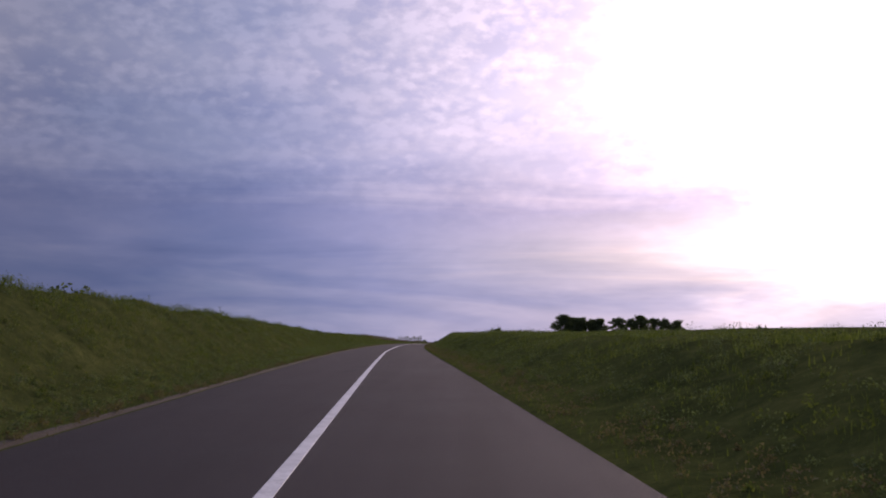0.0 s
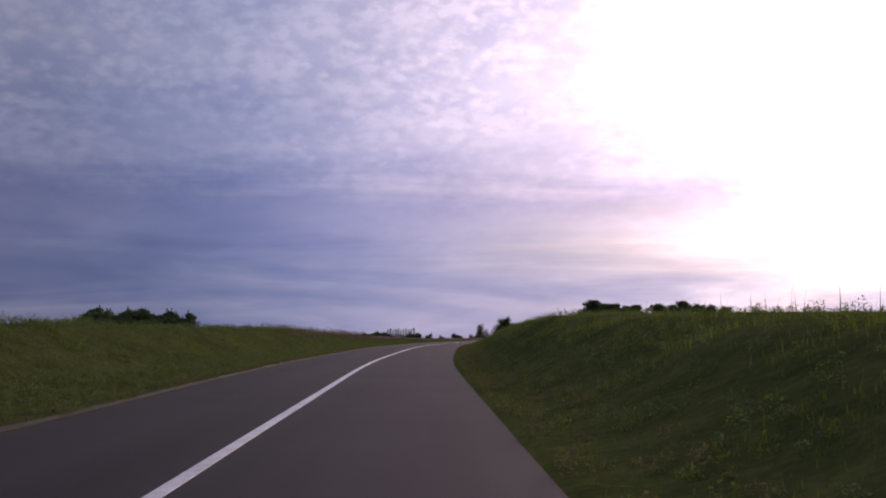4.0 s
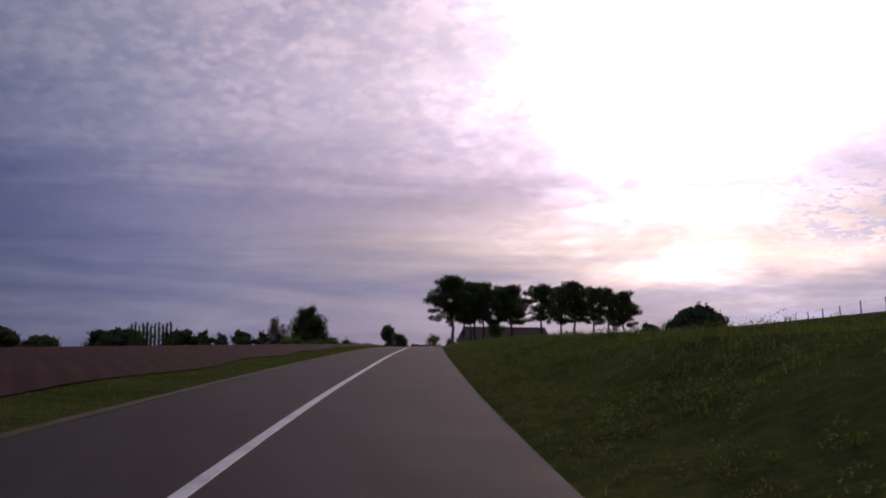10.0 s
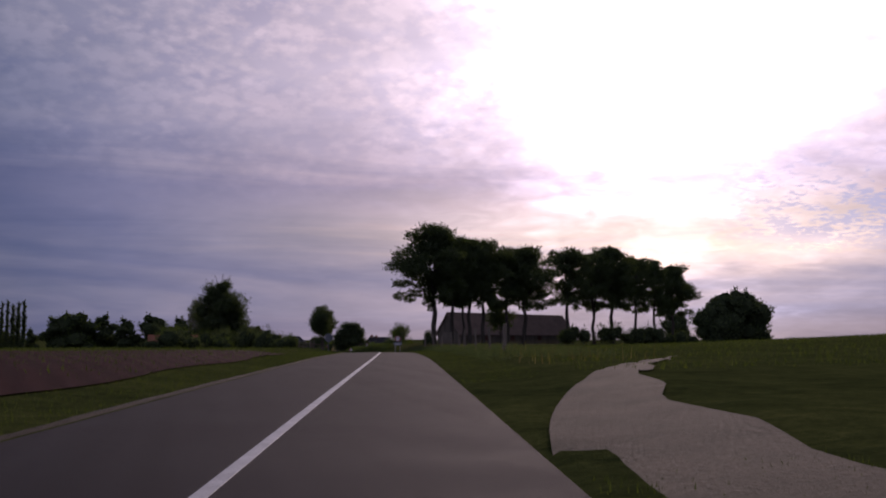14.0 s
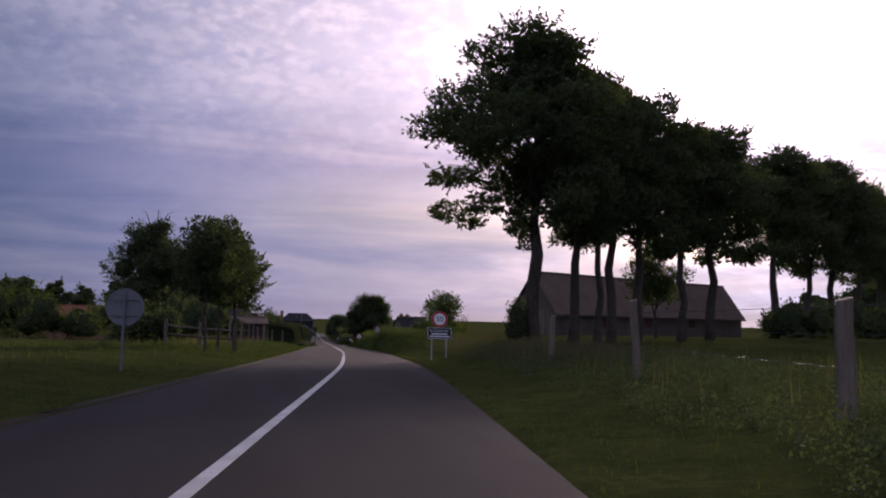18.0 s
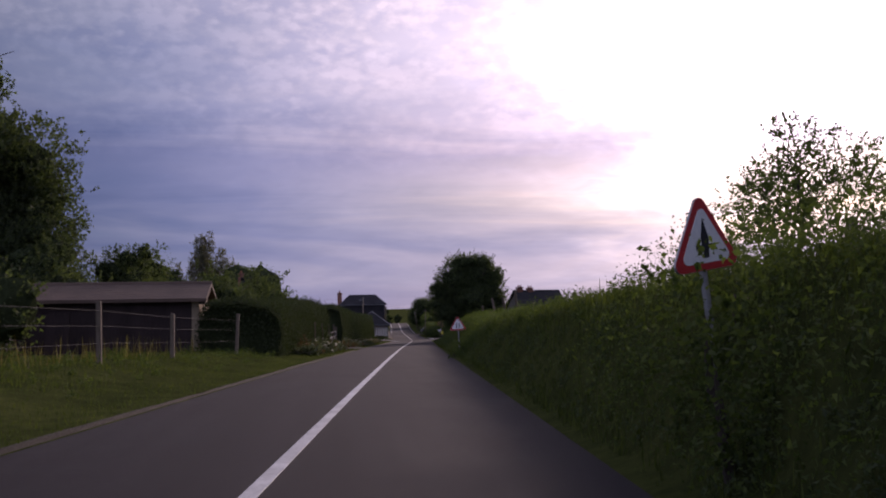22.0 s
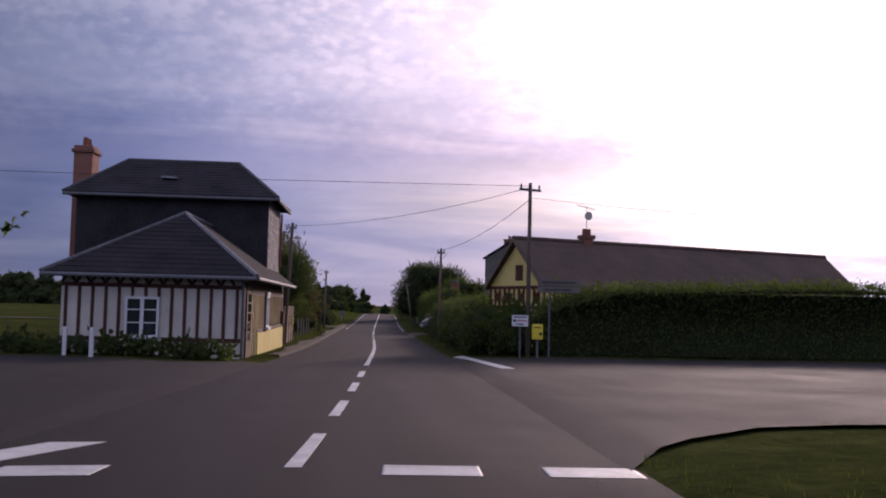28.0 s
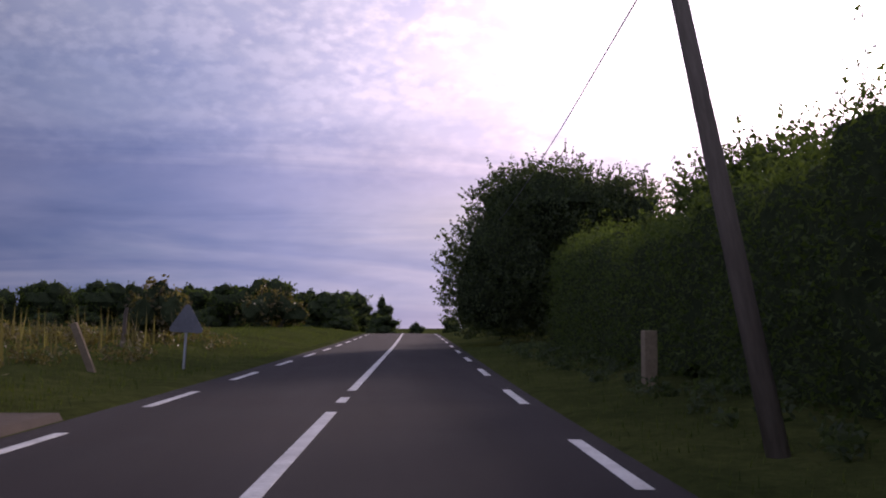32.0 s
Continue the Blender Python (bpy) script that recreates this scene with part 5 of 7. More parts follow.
# yellow house with a dormer
yz = at(553, -10).z
yh = gabled("yellow_house", pose(42.25, 551.56, yz, 0, 0, 97), 22, 3.2, 6.95 - yz, 8.85 - yz, PLASTER, SLATE, "long yellow rendered house with steep slate roof and dormer", "house", 0.3, [(13.2, 0, 0.9, 0.6, 10.0 - yz)], PLASTER_TAN)
for x, z0, z1, half in ((4.5, 2.0, 2.6, 0.3), (12.6, 1.2, 2.2, 0.42), (19.6, 0.2, 2.4, 0.45)):
    w = part("window", box(x - half, x + half, -1.63, -1.59, z0, z1, 0.005), GLASS, yh, "dark window in a brown frame")
    for a, b in ((x - half - 0.07, x - half), (x + half, x + half + 0.07)):
        part("frame", box(a, b, -1.66, -1.58, z0 - 0.06, z1 + 0.06), TIMBER, w)
    part("sill", box(x - half - 0.1, x + half + 0.1, -1.7, -1.58, z0 - 0.14, z0 - 0.06), PLASTER_WHITE, w)
dorm = part("dormer", prism([(-0.75, 3.5), (0.75, 3.5), (0.75, 4.9), (0, 5.45), (-0.75, 4.9)], 1.6), PLASTER, yh, "yellow rendered dormer")
dorm.matrix_local = pose(13.0, -1.62, 0.1)
part("dormer_window", box(-0.3, 0.3, -0.03, 0.02, 3.8, 4.7), GLASS, dorm)
for side_of in (-1, 1):
    part("dormer_roof", box(-0.06, 1.05, -0.15, 1.7, 0, 0.1), SLATE, dorm).matrix_local = pose(0, 0, 5.51) @ (pose(0, 0, 0, 0, 37, 0) if side_of > 0 else pose(0, 0, 0, 0, -37, 180) @ pose(0, -1.55, 0))

# the big tree at the bend of the bank
g = at(571, 6.6)
big = []
for k, (x, y, z, r, h) in enumerate([(-2.2, 0, 2.2, 2.2, 1.6), (1.6, 0.4, 2.2, 2.6, 1.8), (-2.6, 0.6, 4.0, 2.0, 1.7), (0, 0, 4.2, 2.8, 2.2), (2.4, -0.4, 4.4, 2.0, 2.0), (-1.6, -0.4, 5.8, 2.3, 1.8), (1.2, 0.4, 6.2, 2.6, 1.8), (2.8, 0.2, 6.0, 1.5, 1.3),
                                     (-0.4, 0.2, 7.5, 2.2, 1.2), (1.4, -0.2, 7.6, 1.7, 1.0), (-3.7, -0.3, 2.9, 1.1, 0.7), (-3.4, 0.2, 4.8, 1.0, 0.8), (0.4, -1.8, 3.4, 2.0, 1.8), (0.2, 1.8, 4.4, 2.2, 2.0), (-3.0, 0.3, 1.6, 1.2, 0.7), (3.4, 0.2, 3.2, 1.2, 1.2), (-0.6, 0.2, 0.8, 2.4, 1.0), (1.6, 0.3, 0.9, 2.2, 1.0)]):
    big.append((x, y, z, r, r, h))
tree(Matrix.Translation(g - Vector((0, 0, 0.2))), 9.0, big, 110000, 0.13, 51, LEAF_DARK, "big dense dark-leaved tree on the road bank", 0.33, 9, clear=0.15, heart=0.66)
hedge("hedge", 576, 596.5, 4.6, 7.2, lambda y: 2.6 - 0.02 * (y - 576), 304, "dense dark hedge at the foot of the tree", LEAF_DARK, 200, 0.10, 0.3)

# long low house behind the bank, seen over the crest
rz0 = ground_at(80, 592).z
gabled("long_house", pose(72.8, 583, rz0, 0, 0, 12), 5.8, 6.0, 5.8 - rz0, 8.0 - rz0, PLASTER_GREY, SLATE, "long grey house with slate roof behind the bank", "house", 0.3, [(0.6, 0, 0.7, 0.6, 8.6 - rz0), (2.0, 0, 0.7, 0.6, 8.5 - rz0)])

# ---- slate house with half-timbered annex ----
AN = (58.78, 617.8, 1.12)
house = thing("slate_house", pose(*AN, 0, 0, -2.5), "slate-hung house with a half-timbered yellow annex", "house")
AW, AL, EV = 5.0, 13.0, 2.42
part("annex_wall", box(-AW, 0, 0, 0.3, -0.5, EV), PLASTER_WHITE, house, "off-white rendered front wall")
east = part("annex_wall", box(-0.3, 0, 0.3, AL, -0.5, EV), PLASTER, house, "yellow rendered wall facing the road")
part("annex_wall", box(-AW, -AW + 0.3, 0.3, AL, -0.5, EV), PLASTER, house)
part("annex_wall", box(-AW + 0.3, -0.3, AL - 0.3, AL, -0.5, EV), PLASTER, house)


def roof_slab(name, pts, thick, mat, parent, laps=0):
    """A thick roof plane from four (or three) corners, the first two on the upper edge."""
    bm = bmesh.new()
    lo = [bm.verts.new(p) for p in pts]
    hi = [bm.verts.new((p[0], p[1], p[2] + thick)) for p in pts]
    bm.faces.new(lo)
    bm.faces.new(hi[::-1])
    n = len(pts)
    for i in range(n):
        bm.faces.new((lo[i], hi[i], hi[(i + 1) % n], lo[(i + 1) % n]))
    bmesh.ops.recalc_face_normals(bm, faces=bm.faces)
    ob = part(name, bm, mat, parent)
    if laps:
        last = None
        a, b, c, d = [Vector(p) + Vector((0, 0, thick + 0.004)) for p in (pts if n == 4 else (pts[0], pts[0], pts[1], pts[2]))]
        bm = bmesh.new()
        for k in range(laps):
            t0, t1 = k / laps, (k + 1) / laps
            q = [a.lerp(d, t0), b.lerp(c, t0), b.lerp(c, t1) + Vector((0, 0, 0.016)), a.lerp(d, t1) + Vector((0, 0, 0.016)), a.lerp(d, t1), b.lerp(c, t1)]
            if (q[0] - q[1]).length < 1e-4:
                w = [bm.verts.new(p) for p in q[1:]]
                bm.faces.new(w[:3])
                bm.faces.new((w[2], w[1], w[4], w[3]))
                last = w[3:]
            else:
                w = (last or [bm.verts.new(p) for p in q[:2]]) + [bm.verts.new(p) for p in q[2:]]
                last = w[4:]
                bm.faces.new(w[:4])
                bm.faces.new((w[3], w[2], w[5], w[4]))
        part("slating", bm, mat, ob)
    return ob


OV, TOP = 0.45, 4.45
xm, zl = -AW / 2, EV - 0.12
roof_slab("annex_roof", [(xm, 4.4, TOP), (xm, AL + 0.2, TOP), (OV, AL + 0.2, zl), (OV, -OV, zl)], 0.10, SLATE, house, 14)
roof_slab("annex_roof", [(xm, AL + 0.2, TOP), (xm, 4.4, TOP), (-AW - OV, -OV, zl), (-AW - OV, AL + 0.2, zl)], 0.10, SLATE, house, 14)
roof_slab("annex_roof", [(xm, 4.4, TOP), (OV, -OV, zl), (-AW - OV, -OV, zl)], 0.10, SLATE, house, 14)
for a, b in (((xm, 4.4, TOP + 0.1), (OV, -OV, zl + 0.1)), ((xm, 4.4, TOP + 0.1), (-AW - OV, -OV, zl + 0.1)), ((xm, 4.4, TOP + 0.1), (xm, AL, TOP + 0.1))):
    part("ridge_cap", tube([a, b], 0.07, 8), SLATE_PALE, house)
part("gutter", tube([(OV + 0.04, -OV, zl + 0.02), (OV + 0.04, AL + 0.2, zl + 0.02)], 0.06, 8), ZINC, house)
part("gutter", tube([(OV, -OV - 0.04, zl + 0.02), (-AW - OV, -OV - 0.04, zl + 0.02)], 0.06, 8), ZINC, house)
part("downpipe", tube([(0.04, -OV * 0.2, zl), (0.06, -0.08, zl - 0.4), (0.06, -0.08, -0.1)], 0.045, 8), ZINC, house)

# timber frame: studs, rails, zigzag braces


def beam(parent, a, b, w=0.11, d=0.03, name="stud"):
    """A timber from a to b, w wide in the wall's plane, standing d proud of it."""
    a, b = Vector(a), Vector(b)
    if parent is east:
        a.x, b.x = a.x * 0.3, b.x * 0.3
    ob = part(name, box(-w / 2, w / 2, -d / 2, d / 2, 0, (b - a).length, 0.008), TIMBER, parent)
    z = (b - a).normalized()
    y = Vector((1, 0, 0)) if parent is east else Vector((0, -1, 0))
    x = y.cross(z).normalized()
    ob.matrix_local = Matrix((x, y, z)).transposed().to_4x4()
    ob.matrix_local.translation = a
    ob.matrix_local = Matrix.Translation(a) @ Matrix((x, y, z)).transposed().to_4x4()
    return ob


PL = 0.72
yy = [0.1, 0.62] + [2.35 + 0.40 * k for k in range(27)]
for k, y in enumerate(yy):
    if y > AL - 0.1 or 5.75 < y < 7.15:
        continue
    low = -0.05 if y < 3.9 else PL
    beam(east, (0.02, y, low), (0.02, y, 1.92), 0.09 if k % 4 else 0.15)
for y in (0.12, 2.2, 5.72, 7.18, AL - 0.1):
    beam(east, (0.025, y, -0.05 if y < 3 else PL), (0.025, y, EV), 0.2)
beam(east, (0.03, 0, 1.95), (0.03, AL, 1.95), 0.15, name="rail")
beam(east, (0.03, 0, EV - 0.08), (0.03, AL, EV - 0.08), 0.14, name="rail")
beam(east, (0.03, 3.9, PL), (0.03, AL, PL), 0.12, name="rail")
for k in range(32):
    y = 0.2 + 0.39 * k
    beam(east, (0.02, y, 2.0), (0.02, y + 0.2, 2.29), 0.07, name="brace")
    beam(east, (0.02, y + 0.4, 2.0), (0.02, y + 0.2, 2.29), 0.07, name="brace")
front = part("front_frame", box(-AW, 0, -0.012, -0.002, 2.0, 2.12), TIMBER, house)
for k in range(14):
    x = -0.12 - 0.365 * k
    if -3.25 < x < -2.25:
        low = 1.75
    else:
        low = 0.55
    beam(front, (x, -0.02, low), (x, -0.02, 2.0), 0.09)
beam(front, (-AW, -0.03, 0.55), (0, -0.03, 0.55), 0.12, name="rail")
beam(front, (-AW, -0.03, EV - 0.08), (0, -0.03, EV - 0.08), 0.14, name="rail")
for k in range(12):
    x = -0.2 - 0.4 * k
    beam(front, (x, -0.02, 2.1), (x - 0.2, -0.02, 2.42), 0.07, name="brace")
    beam(front, (x - 0.4, -0.02, 2.1), (x - 0.2, -0.02, 2.42), 0.07, name="brace")


def window_unit(parent, m, w, h, label="white-framed window with glazing bars"):
    """A window in local x (width), z (height), facing -y."""
    win = part("window", box(-w / 2, w / 2, -0.01, 0.03, 0, h), GLASS, parent, label)
    win.matrix_local = m
    for a, b, c, d in ((-w / 2, -w / 2 + 0.07, 0, h), (w / 2 - 0.07, w / 2, 0, h), (-0.05, 0.05, 0, h), (-w / 2, w / 2, 0, 0.07), (-w / 2, w / 2, h - 0.07, h)):
        part("frame", box(a, b, -0.05, -0.012, c, d, 0.005), WHITE, win)
    for x0, x1 in ((-w / 2, 0), (0, w / 2)):
        for t in (0.36, 0.68):
            part("glazing_bar", box(x0, x1, -0.035, -0.011, h * t - 0.015, h * t + 0.015), WHITE, win)
    part("sill", box(-w / 2 - 0.08, w / 2 + 0.08, -0.12, -0.01, -0.09, 0.0, 0.008), WHITE, win)
    return win


window_unit(east, pose(0.05, 6.45, 0.8, 0, 0, 90), 0.95, 1.08)
part("shutter_box", box(0.0, 0.12, 5.95, 6.95, 1.9, 2.03, 0.01), WHITE, east)
window_unit(front, pose(-2.75, -0.05, 0.6), 0.95, 1.15)
door = part("door", box(0.0, 0.05, 1.05, 1.95, -0.05, 2.0, 0.005), TIMBER, east, "dark red-brown glazed wooden door")
for k in range(5):
    for y in (1.13, 1.53):
        part("pane", box(0.05, 0.056, y, y + 0.34, 0.5 + 0.29 * k, 0.74 + 0.29 * k), GLASS, door)
part("door_handle", tube([(0.06, 1.12, 0.95), (0.1, 1.12, 0.95), (0.1, 1.22, 0.95)], 0.012, 6), STEEL, door)
for y in (0.95, 2.05):
    beam(east, (0.03, y, -0.05), (0.03, y, 2.05), 0.16, 0.09)
part("meter_box", box(0.0, 0.14, AL - 0.75, AL - 0.42, 0.78, 1.3, 0.01), TIMBER, east)
part("plinth", box(0.0, 0.05, 3.9, AL, -0.4, PL - 0.06, 0.01), PLASTER, east, "yellow rendered plinth")

# the tall slate-hung part behind
SX0, SX1, SY0, SY1, SH = -7.6, -0.35, 9.6, 14.3, 5.7
tall = part("tall_wall", box(SX0, SX1, SY0, SY1, -0.4, SH), SLATE, house, "dark slate-hung upper walls")
RZ, e = 7.25, 0.4
ym = 0.5 * (SY0 + SY1)
ra, rb = (SX0 + 1.3, ym, RZ), (SX1 - 1.5, ym, RZ)
c = [(SX0 - e, SY0 - e, SH - 0.1), (SX1 + e, SY0 - e, SH - 0.1), (SX1 + e, SY1 + e, SH - 0.1), (SX0 - e, SY1 + e, SH - 0.1)]
roof_slab("tall_roof", [rb, ra, c[0], c[1]], 0.10, SLATE, house, 12)
roof_slab("tall_roof", [ra, rb, c[2], c[3]], 0.10, SLATE, house, 12)
roof_slab("tall_roof", [rb, c[1], c[2]], 0.10, SLATE, house, 12)
roof_slab("tall_roof", [ra, c[3], c[0]], 0.10, SLATE, house, 12)
for a, b in ((ra, rb), (ra, c[0]), (rb, c[1]), (rb, c[2]), (ra, c[3])):
    part("ridge_cap", tube([Vector(a) + Vector((0, 0, 0.1)), Vector(b) + Vector((0, 0, 0.1))], 0.06, 8), SLATE_PALE, house)
part("gutter", tube([(SX1 + e, SY0 - e, SH - 0.1), (SX1 + e, SY1 + e, SH - 0.1)], 0.06, 8), ZINC, house)
part("gutter", tube([(SX0 - e, SY0 - e, SH - 0.1), (SX1 + e, SY0 - e, SH - 0.1)], 0.06, 8), ZINC, house)
part("downpipe", tube([(SX1 + 0.1, SY1 - 0.1, SH - 0.2), (SX1 + 0.08, SY1 - 0.1, 3.2)], 0.045, 8), BRICK, house)
part("corner_brick", box(SX1 - 0.2, SX1 + 0.03, SY1 - 0.28, SY1 + 0.01, 2.8, SH - 0.1, 0.01), BRICK, house)
st = part("chimney", box(SX0 - 0.75, SX0 - 0.02, ym - 0.5, ym + 0.5, -0.4, 7.8, 0.02), BRICK, house)
part("chimney_cap", box(SX0 - 0.83, SX0 + 0.06, ym - 0.58, ym + 0.58, 7.5, 7.65, 0.02), BRICK, st)
for y in (-0.22, 0.22):
    part("chimney_pot", tube([(SX0 - 0.38, ym + y, 7.8), (SX0 - 0.38, ym + y, 8.15)], [0.12, 0.1], 8), TILE_RED, st)
part("roof_hatch", box(-4.6, -4.0, SY0 + 0.55, SY0 + 1.0, 6.42, 6.5, 0.01), STEEL, house)

# hand-laid pale slates on the wall that faces the road
slate_mesh = bpy.data.meshes.new("slate")
bm = box(0, 0.018, 0, 0.265, 0, 0.225, 0.004)
bm.to_mesh(slate_mesh)
bm.free()
slate_mesh.materials.append(SLATE_PALE)
rs = random.Random(8)
for r in range(15):
    for k in range(17):
        y = SY0 + 0.02 + 0.268 * k + (0.134 if r % 2 else 0.0)
        if y + 0.26 > SY1 - 0.26:
            continue
        s = new("slate", slate_mesh)
        s.parent = house
        s.matrix_local = pose(SX1 + 0.006 + rs.uniform(0, 0.006), y, 2.85 + 0.186 * r, rs.uniform(-1.5, 1.5), -3.5 + rs.uniform(-1, 1), rs.uniform(-1, 1))

# flower bed and border before the annex
for k in range(8):
    q = Matrix.Translation(AN) @ pose(0, 0, 0, 0, 0, -2.5) @ Vector((-0.6 - 0.75 * k, -1.2 + 0.2 * math.sin(3 * k), 0))
    shrub(ground_at(q.x, q.y), 1.3, 0.75, 360 + k, LEAF_DARK if k % 2 else LEAF, "leafy garden plant before the annex wall", 500, 0.13, "plant", "annex flower bed", stems=2)
for k, (y, o) in enumerate([(614.8, -6.8), (616.2, -7.9)]):
    post(at(y, o), 0.75, 0.05, "short white garden post by the annex", WHITE, square=True, group="garden posts", name="garden_post")


# ---- poles and wires ----
def utility_pole(p, height, lean=(0, 0), label="tall grey timber utility pole with a short bracket", turn=0.0, radius=0.105, mat=None, reach=0.2):
    root = thing("utility_pole", Matrix.Translation(p) @ pose(0, 0, 0, lean[0], lean[1], turn), label, "utility pole")
    part("shaft", tube([(0, 0, -0.5), (0, 0, height * 0.5), (0, 0, height)], [radius, radius * 0.86, radius * 0.68], 10), mat or WOOD, root, smooth=True)
    arm = part("cross_arm", box(-reach, reach, -0.04, 0.04, height - 0.27, height - 0.19, 0.01), ZINC, root)
    for x in (-reach * 0.85, 0.0, reach * 0.85):
        part("insulator", tube([(x, 0, height - 0.18), (x, 0, height - 0.05)], [0.035, 0.025], 8), ZINC, arm)
    return root


pj = at(621.5, 5.2)
p1, p2, p3 = at(634.1, -4.12), at(639.2, 3.3), Vector((61.05, 672.2, float(land(672.2, 61.3 - float(road_x(672.2))))))
p4, p0 = at(685.7, 3.73), at(602.3, -7.0)
utility_pole(pj, 5.85, label="tall timber utility pole at the crossing", turn=20, radius=0.085, reach=0.42)
utility_pole(p1, 5.55, (0, 2.5), "tall dark timber pole beside the slate house", -10)
utility_pole(p2, 4.95, (0, 0.5), turn=10, radius=0.085)
utility_pole(p3, 5.0, (0, 1.0), turn=15)
utility_pole(p4, 4.4, (-8.5, -7.0), "leaning timber utility pole before the hedge", 10, 0.095)
utility_pole(p0, 6.3, (0, 0.5), turn=0)
pw = ground_at(12, 605.5)
utility_pole(pw, 4.3, label="timber utility pole beyond the slate house", turn=80)
up6 = lambda p, h: p + Vector((0, 0, h))
for a, b, s in ((up6(pw, 4.2), up6(pj, 5.75), 0.5), (up6(pj, 5.7), up6(p1 + Vector((0.25, 0, 0)), 5.4), 0.3), (up6(pj, 5.3), up6(p2, 4.85), 0.3), (up6(p2, 4.85), up6(p4 + Vector((-0.6, 0.6, 0)), 4.2), 0.4),
                (up6(p2, 4.75) + Vector((0.4, 0, 0)), up6(p4 + Vector((-0.4, 0.6, 0)), 4.2), 0.4), (up6(p1 + Vector((0.25, 0, 0)), 5.4), up6(p3, 4.9), 0.4), (up6(pj, 5.35), up6(pj + Vector((22, 6, 0)), 6.0), 0.4),
                (up6(p0, 6.1), up6(p0 + Vector((-30, 4, 0)), 6.3), 0.4), (up6(p4 + Vector((-0.6, 0.6, 0)), 4.2), up6(p4 + Vector((4, 45, 0)), 6.4), 0.4)):
    wire([a, b], "thin black overhead cable between utility poles", 0.009, "cable", s, "overhead_cable")

# concrete panel wall beyond the slate house
wa, wb = at(633.4, -4.1), at(640.6, -4.3)
panel_wall = thing("panel_wall", Matrix.Translation(wa) @ pose(0, 0, 0, 0, 0, math.degrees(math.atan2(-(wb - wa).x, (wb - wa).y))), "stained concrete panel garden wall with thin posts", "wall")
n, WL = 4, (wb - wa).length
for k in range(n):
    y0, y1 = WL * k / n + 0.06, WL * (k + 1) / n - 0.06
    for r in range(4):
        part("slab", box(-0.03, 0.03 + 0.004 * (r % 2), y0, y1, -0.15 + 0.45 * r, 0.29 + 0.45 * r, 0.01), CONCRETE, panel_wall)
    part("coping", box(-0.06, 0.06, y0 - 0.06, y1 + 0.06, 1.645, 1.70, 0.01), CONCRETE, panel_wall)
for k in range(n + 1):
    part("post", box(-0.06, 0.07, WL * k / n - 0.055, WL * k / n + 0.055, -0.3, 1.66, 0.01), CONCRETE, panel_wall)
lb = part("letter_box", box(0.07, 0.2, WL * 0.62, WL * 0.62 + 0.3, 0.75, 1.15, 0.015), PLASTER, panel_wall, "small cream metal letter box")
part("slot", box(0.198, 0.205, WL * 0.62 + 0.05, WL * 0.62 + 0.25, 1.0, 1.03), BLACK, lb)

# shrubs beyond the wall
shrub(at(647.5, -8.4), 4.6, 5.2, 381, LEAF, "yellow-green leafy shrub behind the wall", 14000, 0.12)
shrub(at(640.5, -8.0), 4.2, 4.2, 382, LEAF, "green shrub behind the concrete wall", 9000, 0.13)
tree(Matrix.Translation(at(651.2, -6.3)), 6.3, crown(5.9, 5.2, 0.0, 45, 18) + [(0.6, 0.4, 6.0, 0.3, 0.3, 1.1), (-0.5, 0.1, 6.0, 0.28, 0.28, 1.0), (0.1, -0.9, 5.7, 0.25, 0.25, 0.9)], 46000, 0.10, 46, LEAF_DARK, "tall dense dark shrub with upright shoots", 0.1, 6, clear=0.1, bends=0.12)
for k, (y, o, w, h) in enumerate([(654.8, -6.4, 4.6, 8.2), (657.6, -6.2, 4.4, 8.2), (660.8, -6.0, 4.2, 8.0), (654.5, -5.6, 2.6, 2.4), (658.5, -5.5, 2.8, 2.4), (662.3, -5.8, 2.6, 3.6)]):
    shrub(at(y, o), w, h, 390 + k, LEAF_DARK if k == 5 else LEAF_RUST, "overgrown roadside shrub with reddish leaves", 24000 if h > 3 else 5000, 0.10)
for k in range(7):
    post(at(647.3 + 2.4 * k, -4.5), 1.1, 0.03, "thin grey steel fence post by shrubs", STEEL, group="wire fence posts", lean=(0, 3 * math.sin(3 * k)))
wire([up6(at(647.3 + 2.4 * k, -4.5), 0.95) for k in range(7)], "thin wire along the roadside shrubs", 0.004)

# board barn beside the road
bz = at(667, -5).z
bb = thing("board_barn", pose(*at(667.0, -5.8).xy, bz, 0, 0, road_turn(667)), "old timber barn with a boarded gable end", "barn")
HW = 2.7
part("gable", prism([(-HW, -0.4), (HW, -0.4), (HW, 3.0), (0, 5.25), (-HW, 3.0)], 0.2), BOARD, bb, "pale boarded gable end").matrix_local = pose(0, 0, 0, 0, 0, 90)
part("wall", box(-9, -0.2, -HW, -HW + 0.2, -0.4, 3.0), WOOD, bb)
part("wall", box(-9, -0.2, HW - 0.2, HW, -0.4, 3.0), WOOD, bb)
for k in range(18):
    y = -HW + 0.02 + 0.3 * k
    h = 5.2 - abs(y + 0.14) * 0.83
    part("board", box(0.0, 0.025 + 0.004 * (k % 3), y, y + 0.27, 1.2 + 0.1 * ((k * 7) % 3), h - 0.08, 0.006), BOARD, bb)
part("sill_beam", box(0.0, 0.06, -HW, HW, 1.05, 1.22, 0.01), TIMBER, bb)
# solid black panel on the gable in place of an opening's unlit inside
part("opening", box(0.0, 0.03, 0.9, 1.6, 1.5, 2.2), BLACK, bb, "small black panel standing for an unlit opening")
